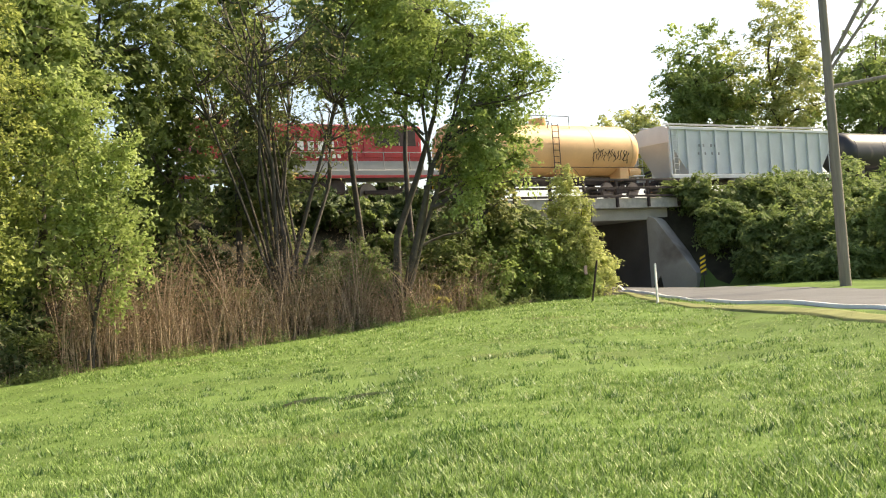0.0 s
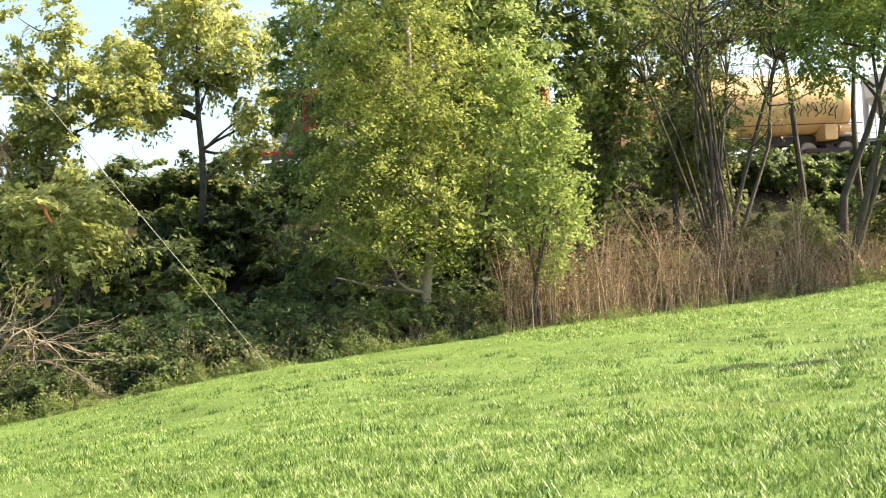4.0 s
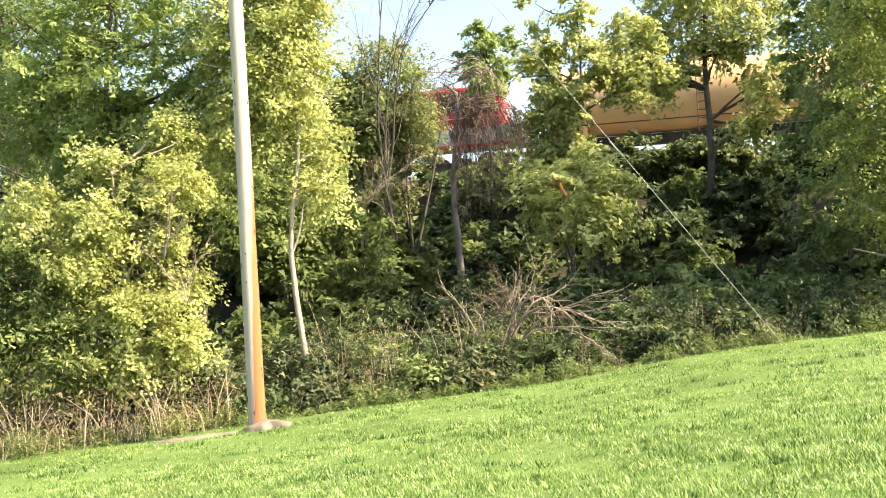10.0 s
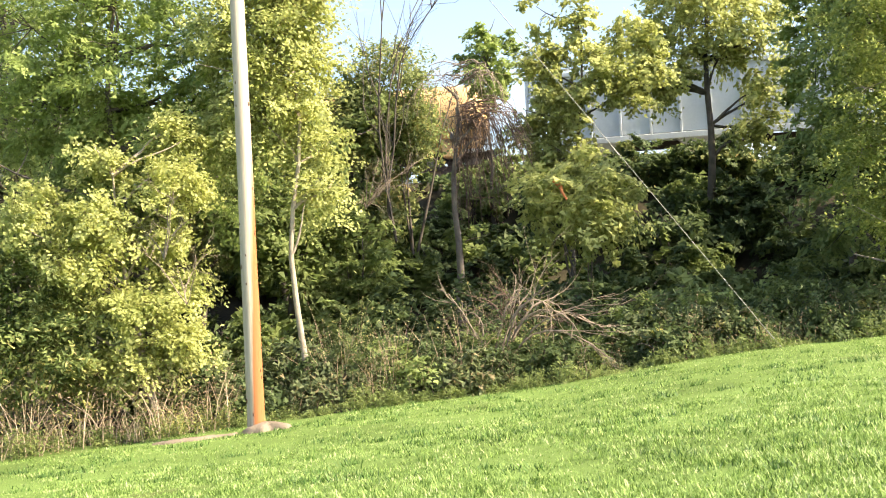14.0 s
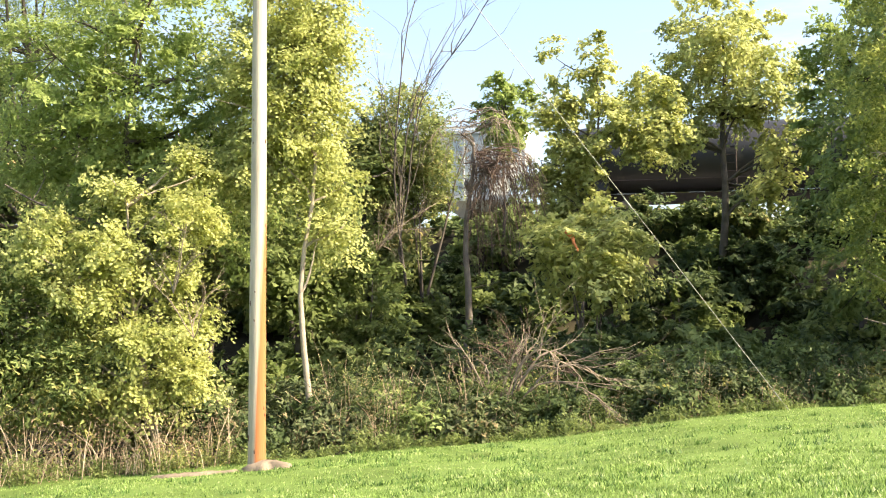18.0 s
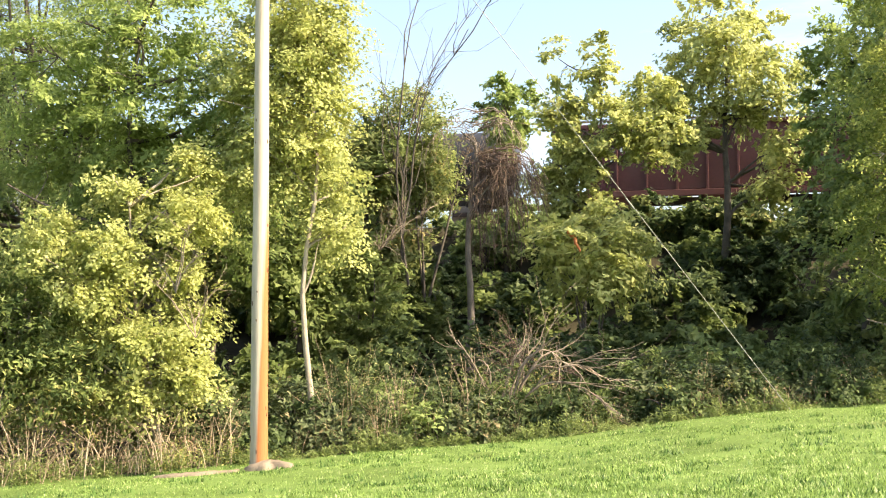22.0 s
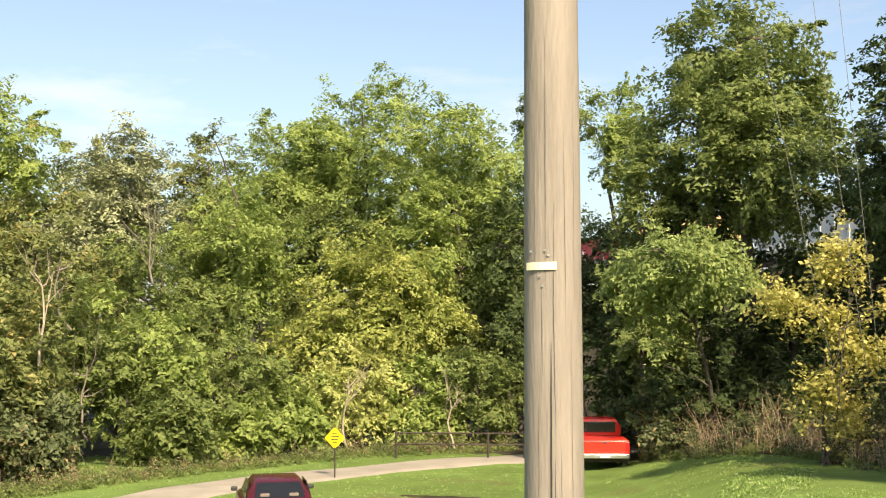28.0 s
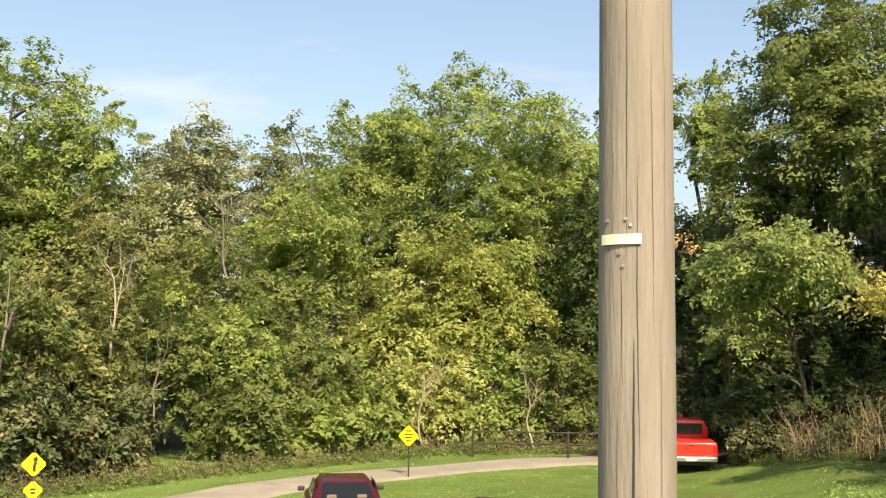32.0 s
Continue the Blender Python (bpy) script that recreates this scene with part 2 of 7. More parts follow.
def pole_material(name, base, stain, low, vary=0.27, grain=(6, 6, 0.35)):
    """Weathered pole wood: long grain, and a treated lower part that shows on one side."""
    m = material(name, base, 0.85, vary=vary, scale=1.4, fine=9.0, bump=0.3)
    n, l = m.node_tree.nodes, m.node_tree.links
    co = next(x for x in n if x.type == "TEX_COORD")
    mp = n.new("ShaderNodeMapping")
    mp.inputs["Scale"].default_value = grain
    l.new(co.outputs["Object"], mp.inputs[0])
    for t in [x for x in n if x.type == "TEX_NOISE"]:
        l.new(mp.outputs[0], t.inputs["Vector"])
    if stain:
        b = n["Principled BSDF"]
        src = b.inputs["Base Color"].links[0].from_socket
        sep, nz = n.new("ShaderNodeSeparateXYZ"), n.new("ShaderNodeTexNoise")
        nz.inputs["Scale"].default_value, nz.inputs["Detail"].default_value = 1.0, 4.0
        l.new(mp.outputs[0], nz.inputs["Vector"])
        l.new(co.outputs["Object"], sep.inputs[0])
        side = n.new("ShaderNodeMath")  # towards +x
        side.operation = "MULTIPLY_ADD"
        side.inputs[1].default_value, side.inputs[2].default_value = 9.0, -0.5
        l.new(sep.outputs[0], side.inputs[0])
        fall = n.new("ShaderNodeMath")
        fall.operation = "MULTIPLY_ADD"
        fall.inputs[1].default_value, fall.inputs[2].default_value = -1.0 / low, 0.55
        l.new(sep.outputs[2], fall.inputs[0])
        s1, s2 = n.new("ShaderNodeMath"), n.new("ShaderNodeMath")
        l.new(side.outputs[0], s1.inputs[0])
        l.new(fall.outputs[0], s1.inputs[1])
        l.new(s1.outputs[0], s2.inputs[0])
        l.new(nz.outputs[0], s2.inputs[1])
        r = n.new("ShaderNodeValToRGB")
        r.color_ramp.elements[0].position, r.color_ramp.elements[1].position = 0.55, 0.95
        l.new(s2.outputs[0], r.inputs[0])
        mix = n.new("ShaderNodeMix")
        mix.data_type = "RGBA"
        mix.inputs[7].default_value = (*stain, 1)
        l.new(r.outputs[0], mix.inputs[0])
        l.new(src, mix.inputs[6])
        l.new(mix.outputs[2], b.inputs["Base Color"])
    return m


POLE_NEAR = pole_material("weathered_pole_wood", (0.225, 0.197, 0.172), None, 1, 0.2, (7, 7, 0.9))
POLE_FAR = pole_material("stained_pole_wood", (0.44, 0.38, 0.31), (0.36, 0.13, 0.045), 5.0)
POLE_GREY = pole_material("grey_pole_wood", (0.27, 0.23, 0.19), None, 1)


# ---- mesh helpers ----
def part(name, data, mat, parent=None, label=""):
    """One mesh object from a bmesh or a mesh, under a thing or a part."""
    if isinstance(data, bmesh.types.BMesh):
        me = bpy.data.meshes.new(name)
        data.to_mesh(me)
        data.free()
        data = me
    if mat and not data.materials:
        data.materials.append(mat)
    ob = new(name, data)
    ob.parent = parent
    if label:
        ob["label"] = label
    return ob


def np_mesh(name, v, f, smooth=False):
    """A mesh from arrays of vertices and of faces that all have as many corners."""
    v, f = np.asarray(v, np.float32), np.asarray(f, np.int32)
    me = bpy.data.meshes.new(name)
    k = f.shape[1]
    me.vertices.add(len(v))
    me.vertices.foreach_set("co", v.ravel())
    me.loops.add(f.size)
    me.loops.foreach_set("vertex_index", f.ravel())
    me.polygons.add(len(f))
    me.polygons.foreach_set("loop_start", np.arange(0, f.size, k, dtype=np.int32))
    me.polygons.foreach_set("loop_total", np.full(len(f), k, np.int32))
    if smooth:
        me.polygons.foreach_set("use_smooth", np.ones(len(f), bool))
    me.update(calc_edges=True)
    return me


def box(bm, x0, x1, y0, y1, z0, z1, bevel=0.0, m=None):
    r = bmesh.ops.create_cube(bm, size=1)
    c = Matrix.LocRotScale(((x0 + x1) / 2, (y0 + y1) / 2, (z0 + z1) / 2), None, (x1 - x0, y1 - y0, z1 - z0))
    bmesh.ops.transform(bm, matrix=m @ c if m else c, verts=r["verts"])
    if bevel:
        bmesh.ops.bevel(bm, geom=list({e for v in r["verts"] for e in v.link_edges}), offset=bevel, segments=2, affect="EDGES", profile=0.5)
    return bm


def cyl(bm, p, q, r0, r1=None, n=12, caps=True):
    """A tapered round bar from p to q."""
    p, q = Vector(p), Vector(q)
    m = Matrix.Translation((p + q) / 2) @ (q - p).to_track_quat("Z", "Y").to_matrix().to_4x4()
    bmesh.ops.create_cone(bm, cap_ends=caps, segments=n, radius1=r0, radius2=r0 if r1 is None else r1, depth=(q - p).length, matrix=m)
    return bm


def bm_new():
    return bmesh.new()


def tubes(lines, sides=6):
    """Vertices and quads of many tapered tubes; a line is (points n x 3, radii n)."""
    vs, fs, at = [], [], 0
    ang = np.arange(sides) * 2 * np.pi / sides
    for pts, rad in lines:
        pts, rad = np.asarray(pts, float), np.asarray(rad, float)
        d = np.gradient(pts, axis=0)
        d /= np.linalg.norm(d, axis=1)[:, None] + 1e-9
        ref = np.where(np.abs(d[:, 2:3]) > 0.9, [[1.0, 0, 0]], [[0, 0, 1.0]])
        a = np.cross(d, ref)
        a /= np.linalg.norm(a, axis=1)[:, None] + 1e-9
        b = np.cross(d, a)
        ring = pts[:, None] + rad[:, None, None] * (np.cos(ang)[None, :, None] * a[:, None] + np.sin(ang)[None, :, None] * b[:, None])
        n = len(pts)
        vs.append(ring.reshape(-1, 3))
        i = np.arange(n - 1)[:, None] * sides + np.arange(sides)[None]
        j = np.arange(n - 1)[:, None] * sides + (np.arange(sides)[None] + 1) % sides
        fs.append(np.stack([i, j, j + sides, i + sides], -1).reshape(-1, 4) + at)
        at += n * sides
    return np.concatenate(vs), np.concatenate(fs)


def curve_line(p, q, rng, bend=0.12, n=6, sag=0.0):
    """Points of a crooked limb from p to q."""
    p, q = np.asarray(p, float), np.asarray(q, float)
    u = np.linspace(0, 1, n)[:, None]
    off = rng.normal(0, bend, 3) * np.linalg.norm(q - p)
    wob = (rng.normal(0, 0.018, 3) * np.sin(2 * np.pi * u) + rng.normal(0, 0.009, 3) * np.sin(4 * np.pi * u + 0.0)) * np.linalg.norm(q - p)
    pts = p + (q - p) * u + off * (4 * u * (1 - u)) * 0.5 + wob
    pts[:, 2] += sag * (4 * u * (1 - u))[:, 0]
    return pts


def leaf_quads(c, size, rng, up=0.5, aspect=0.6, droop=0.3, tri=False, lie=None):
    """Kite-shaped leaves at the places c, or plain three-cornered ones; lie: the way that each leaf's spray faces."""
    n = len(c)
    nrm = rng.normal(0, 1, (n, 3))
    if lie is None:
        nrm[:, 2] = np.abs(nrm[:, 2]) + up
    else:
        nrm = lie + 0.42 * nrm
    nrm /= np.linalg.norm(nrm, axis=1)[:, None]
    ax = rng.normal(0, 1, (n, 3))
    ax[:, 2] -= droop
    ax -= nrm * (ax * nrm).sum(1)[:, None]
    ax /= np.linalg.norm(ax, axis=1)[:, None] + 1e-9
    side = np.cross(nrm, ax)
    s = (size * rng.uniform(0.6, 1.3, n))[:, None]
    if tri:
        v = np.stack([c - ax * s * 0.5 - side * s * 0.45 * aspect, c - ax * s * 0.3 + side * s * 0.6 * aspect, c + ax * s * 0.65], 1).reshape(-1, 3)
        return v, np.arange(n * 3).reshape(-1, 3)
    v = np.stack([c - ax * s * 0.5, c + side * s * 0.5 * aspect, c + ax * s * 0.5, c - side * s * 0.5 * aspect], 1).reshape(-1, 3)
    return v, np.arange(n * 4).reshape(-1, 4)


def leaf_cloud(lobes, n, clump, rng, per=55, hollow=0.45, flat=0.6):
    """Leaf places in sprays that fill ellipsoids (x, y, z, rx, ry, rz), thicker towards the outside, with gaps between, and the way each leaf's spray faces."""
    vol = np.array([l[3] * l[4] * l[5] for l in lobes]) ** 0.75
    k = max(4, n // per)
    pick = rng.choice(len(lobes), k, p=vol / vol.sum())
    d = rng.normal(0, 1, (k, 3))
    d /= np.linalg.norm(d, axis=1)[:, None]
    rad = hollow + (1 - hollow) * rng.uniform(0, 1, k) ** 0.6
    L = np.array(lobes)[pick]
    ctr = L[:, :3] + d * rad[:, None] * L[:, 3:]
    w = rng.integers(0, k, n)
    cs = clump * rng.uniform(0.45, 1.35, k)
    # each spray points outwards and hangs a little, its leaves on a curved sheet across it
    axis = d * [1, 1, 0.55] + rng.normal(0, 0.35, (k, 3))
    axis[:, 2] -= 0.15
    axis /= np.linalg.norm(axis, axis=1)[:, None]
    face = d * 0.7 + rng.normal(0, 0.3, (k, 3)) + [0, 0, 0.75]
    face -= axis * (face * axis).sum(1)[:, None] * 0.8
    face /= np.linalg.norm(face, axis=1)[:, None]
    across = np.cross(axis, face)
    u, s, h = rng.uniform(-0.8, 1.0, n), rng.normal(0, 0.36, n), rng.normal(0, 0.11, n) * (flat / 0.5)
    s = s * (1.1 - 0.5 * u)
    g = (axis[w] * u[:, None] + across[w] * s[:, None] + face[w] * (h - 0.3 * s * s)[:, None]) * cs[w][:, None]
    g[:, 2] -= 0.22 * cs[w] * np.maximum(u, 0) ** 2
    lie = face[w] + across[w] * (0.5 * s)[:, None] + axis[w] * (0.3 * np.maximum(u, 0))[:, None]
    return ctr, ctr[w] + g, lie


def gz(x, y):
    """Height of the ground."""
    x, y = np.asarray(x, float), np.asarray(y, float)
    r, w = np.hypot(x, y), np.degrees(np.arctan2(-x, y))
    w = np.where(w < -150, w + 360, w)
    ze, rf = np.interp(w, EDGE_W, EDGE_Z), np.interp(w, EDGE_W, FALL_R)
    u = np.clip(r / rf, 0, 1)
    lawn = ze * u
    top, half, slope = 5.85, 3.4, 1.7
    bank = top - np.maximum(np.abs(y - TRACK_Y) - half, 0) / slope
    flare = np.clip((46.5 - y) * 0.19, 0, 0.7)
    left, right = TUN_L - flare - 0.8, TUN_R + flare + 0.8
    front = np.maximum(0, y - 42.9)
    bank = np.where((x > left) & (x < right), -9, bank)
    out = np.maximum(left - x, x - right)
    bank = np.where((out >= 0) & (y < 46.5), np.minimum(bank, 0.5 + 0.8 * out + front * 0.85), bank)
    wave = np.sin(x * 0.9 + 1.3 * np.sin(y * 0.5)) * np.sin(y * 0.8) * np.clip((95 - np.maximum(np.abs(x), np.abs(y))) / 10, 0, 1)
    return np.maximum(lawn, bank) + 0.03 * wave


TRACK_Y, RAIL_Z, TUN_L, TUN_R = 50.5, 6.1, 38.0, 45.2
EDGE_W = [-150, -100, -60, -55, -50.7, -46, -43, -40, -35, -29, -20, -10, -3, 7.6, 14.6, 22.9, 34.75, 41, 46.6, 51, 53.5, 56, 58, 60, 75, 95, 110, 160, 210]
EDGE_R = [15, 15, 17, 20.5, 26, 36, 44, 41, 36.2, 31.9, 27.5, 24.6, 23.1, 21.9, 21.5, 21.5, 21, 25, 30, 36, 38, 40, 42.5, 46, 50, 47, 25, 15, 15]
EDGE_Z = [0.4, 0.5, 0.55, 0.55, 0.6, 0.6, 0.8, 0.84, 0.78, 0.5, 0.34, 0.15, 0.0, -0.46, -0.64, -0.9, -1.13, -1.27, -1.57, -1.84, -1.98, -2.4, -2.8, -3.05, -3.05, -3.05, -1.5, 0.2, 0.4]
FALL_R = [15, 15, 17, 20.5, 26, 36, 44, 41, 36.2, 31.9, 27.5, 24.6, 23.1, 21.9, 21.5, 21.5, 21, 25, 29, 34, 33, 28, 25, 23, 22, 22, 20, 15, 15]


def polar(w, r, ox=0.0, oy=0.0):
    return ox - r * math.sin(radians(w)), oy + r * math.cos(radians(w))


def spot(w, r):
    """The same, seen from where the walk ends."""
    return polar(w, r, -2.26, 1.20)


def thing(name, x, y, z=None, rz=0.0, label="", category="", group=""):
    ob = new(name)
    ob.matrix_basis = pose(x, y, float(gz(x, y)) if z is None else z, 0, 0, rz)
    return tagged(ob, label, category, group)


# ---- ground ----
def axis_steps(lo, hi, step, far):
    mid = np.arange(lo, hi + step / 2, step)
    out = np.geomspace(step * 2, far, 16)
    return np.concatenate([lo - out[::-1], mid, hi + out])


gx = np.unique(np.concatenate([axis_steps(-84, 92, 0.85, 1500), [TUN_L - 0.02, TUN_L + 0.02, TUN_R - 0.02, TUN_R + 0.02]]))
gy = axis_steps(-24, 84, 0.85, 1500)
X, Y = np.meshgrid(gx, gy)
Z = gz(X, Y)
rough = np.random.default_rng(3)
Z = Z + np.where((np.abs(X) < 95) & (np.abs(Y) < 95), 1, 0) * rough.normal(0, 0.004, Z.shape)
nx, ny = len(gx), len(gy)
idx = np.arange(nx * ny).reshape(ny, nx)
quads = np.stack([idx[:-1, :-1], idx[:-1, 1:], idx[1:, 1:], idx[1:, :-1]], -1).reshape(-1, 4)
me = np_mesh("ground", np.stack([X, Y, Z], -1).reshape(-1, 3), quads, True)
me.materials.append(LAWN)
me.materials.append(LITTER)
cx, cy = X.reshape(-1)[quads].mean(1), Y.reshape(-1)[quads].mean(1)
cw = np.degrees(np.arctan2(-cx, cy))
cw = np.where(cw < -150, cw + 360, cw)
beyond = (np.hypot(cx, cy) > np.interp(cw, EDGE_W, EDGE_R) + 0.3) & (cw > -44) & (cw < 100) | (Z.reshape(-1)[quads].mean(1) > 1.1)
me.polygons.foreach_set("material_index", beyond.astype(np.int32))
ground = tagged(part("ground", me, None), "sloping mown green lawn running down to a shaded brushy bank", "ground", kind="structure")


def ribbon(name, pts, width, mat, lift, label, category, thick=0.05):
    """A strip that lies on the ground along a line of points."""
    pts = np.array(pts, float)
    u = np.concatenate([[0], np.cumsum(np.hypot(*np.diff(pts, axis=0).T))])
    s = np.arange(0, u[-1], 0.8)
    c = np.stack([np.interp(s, u, pts[:, k]) for k in (0, 1)], 1)
    for _ in range(6):
        c[1:-1] = (c[:-2] + 2 * c[1:-1] + c[2:]) / 4
    w = np.interp(s, u, np.broadcast_to(width, len(pts)))
    d = np.gradient(c, axis=0)
    d /= np.linalg.norm(d, axis=1)[:, None]
    nrm = np.stack([-d[:, 1], d[:, 0]], 1)
    cols = np.linspace(-0.5, 0.5, 9)
    P = c[:, None] + nrm[:, None] * (cols[None, :, None] * w[:, None, None])
    zz = gz(P[..., 0], P[..., 1]) + lift
    zz[:, 0] -= 0.12
    zz[:, -1] -= 0.12
    v = np.concatenate([P, zz[..., None]], -1).reshape(-1, 3)
    i = np.arange(len(s) * 9).reshape(len(s), 9)
    q = np.stack([i[:-1, :-1], i[1:, :-1], i[1:, 1:], i[:-1, 1:]], -1).reshape(-1, 4)
    ob = part(name, np_mesh(name, v, q, True), mat)
    return tagged(ob, label, category, kind="structure")


# ---- roads ----
ribbon("road", [(42, 75), (42, 56), (41.8, 47), (37.9, 36.8), (27.2, 21.4), (22.2, 13.3), (13.5, 0), (6.5, -14), (2.5, -40)], (7, 7, 7.2, 6.8, 6.6, 6.6, 6.6, 6.6, 6.6), ASPHALT, 0.06,
       "grey asphalt road leading into an underpass", "road")
ribbon("road_line", [(39.0, 44.5), (35.0, 37.4), (27.1, 26.5), (21.1, 16.8), (18.95, 13.3), (11.0, 1.4), (4.0, -12)], 0.13, PAINT_WHITE, 0.085, "faded white edge line painted on the asphalt", "road line")
ribbon("verge", [(33.8, 37.2), (26.2, 26.8), (20.2, 17.2), (9.8, 1.6)], (0.3, 0.55, 0.7, 0.7), DRY_GRASS, 0.045, "strip of dry tan grass along the road", "verge")
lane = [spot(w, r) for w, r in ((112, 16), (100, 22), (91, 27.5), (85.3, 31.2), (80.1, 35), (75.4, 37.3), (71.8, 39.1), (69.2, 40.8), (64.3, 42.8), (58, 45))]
ribbon("lane", lane, 2.9, PATH, 0.05, "narrow curving grey gravel lane across the grass", "lane")

# ---- railway ----
bm = bm_new()
v0 = [(-220, TRACK_Y - 3.0, 5.5), (-220, TRACK_Y - 1.8, RAIL_Z - 0.18), (-220, TRACK_Y + 1.8, RAIL_Z - 0.18), (-220, TRACK_Y + 3.0, 5.5)]
ring0 = [bm.verts.new(v) for v in v0]
ring1 = [bm.verts.new((260, *v[1:])) for v in v0]
for a, b, c, d in zip(ring0, ring1, ring1[1:], ring0[1:]):
    bm.faces.new((a, b, c, d))
bm.faces.new(ring0[::-1])
bm.faces.new(ring1)
bm.faces.new((ring0[0], ring0[3], ring1[3], ring1[0]))
tagged(part("ballast", bm, BALLAST), "raised bed of grey crushed stone under the rails", "ballast", kind="structure")
track = tagged(new("railway_track"), "steel rails on dark wooden ties along the embankment", "railway track")
track.location = (0, TRACK_Y, RAIL_Z)
for s in (-0.75, 0.75):
    bm = bm_new()
    box(bm, -220, 260, s - 0.035, s + 0.035, -0.06, 0.0)
    box(bm, -220, 260, s - 0.012, s + 0.012, -0.15, -0.06)
    box(bm, -220, 260, s - 0.07, s + 0.07, -0.17, -0.15)
    part("rail", bm, RAIL, track)
bm = bm_new()
box(bm, -0.11, 0.11, -1.3, 1.3, -0.3, -0.172, 0.01)
tie_mesh = part("tie", bm, TIE, track)
tie_mesh.location = (-40, 0, 0)
for k in range(1, 200):
    o = new("tie", tie_mesh.data)
    o.parent, o.location = track, (-40 + 0.55 * k, 0, 0)


# ---- underpass ----
def underpass():
    t = tagged(new("underpass"), "weathered concrete railway underpass with flared wing walls and dark steel railing", "underpass", kind="structure")
    y0, y1 = TRACK_Y - 4.0, TRACK_Y + 4.0
    top, zb = RAIL_Z - 0.55, 0.3
    # side walls, coloured darker to stand in for the shade inside
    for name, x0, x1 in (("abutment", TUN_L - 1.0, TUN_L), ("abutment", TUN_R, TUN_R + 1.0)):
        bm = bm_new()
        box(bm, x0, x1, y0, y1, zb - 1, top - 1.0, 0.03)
        part(name, bm, CONCRETE_SHADED, t, "stained concrete side wall, darkened for the shade inside")
    bm = bm_new()
    box(bm, TUN_L - 1.6, TUN_R + 1.6, y0 - 0.1, y1 + 0.1, top - 1.0, top - 0.35, 0.04)
    part("deck_beam", bm, CONCRETE, t)
    bm = bm_new()
    box(bm, TUN_L - 3, TUN_R + 2.2, y0 - 0.55, y0 + 0.2, top - 0.35, top + 0.2, 0.02)
    part("walkway", bm, material("pale_walkway_boards", (0.45, 0.42, 0.37), 0.85), t)
    # wing walls with a sloping top
    for sx, x0, dx in ((1, TUN_R, 0.6), (-1, TUN_L, -0.6)):
        bm = bm_new()
        a = [(x0, y0, zb - 1), (x0 + dx, y0 - 2.9, zb - 1), (x0 + dx, y0 - 2.9, zb + 1.1), (x0 + dx * 0.25, y0 - 0.5, top - 0.95), (x0, y0, top - 0.75)]
        off = Vector((1.2 * sx, 0.5, 0))
        va = [bm.verts.new(p) for p in a]
        vb = [bm.verts.new(Vector(p) + off) for p in a]
        bm.faces.new(va)
        bm.faces.new(vb[::-1])
        for k in range(5):
            bm.faces.new((va[k], vb[k], vb[(k + 1) % 5], va[(k + 1) % 5]))
        bmesh.ops.recalc_face_normals(bm, faces=bm.faces)
        bmesh.ops.bevel(bm, geom=bm.edges[:], offset=0.03, segments=1, affect="EDGES")
        part("wing_wall", bm, CONCRETE, t)
    bm = bm_new()
    box(bm, -0.07, 0.07, -0.07, 0.07, 0, 1.55, 0.01)
    post_me = None
    for k in range(6):
        x = TUN_L - 2.5 + k * 2.35
        if post_me is None:
            o = part("railing_post", bm, STEEL_DARK, t)
            post_me = o.data
        else:
            o = new("railing_post", post_me)
            o.parent = t
        o.location = (x, y0 - 0.62, top - 0.3)
    for z in (1.2, 0.75, 0.3):
        bm = bm_new()
        box(bm, TUN_L - 3, TUN_R + 2.2, y0 - 0.72, y0 - 0.64, top + z - 0.06, top + z + 0.06, 0.01)
        part("railing_bar", bm, STEEL_DARK, t)


underpass()


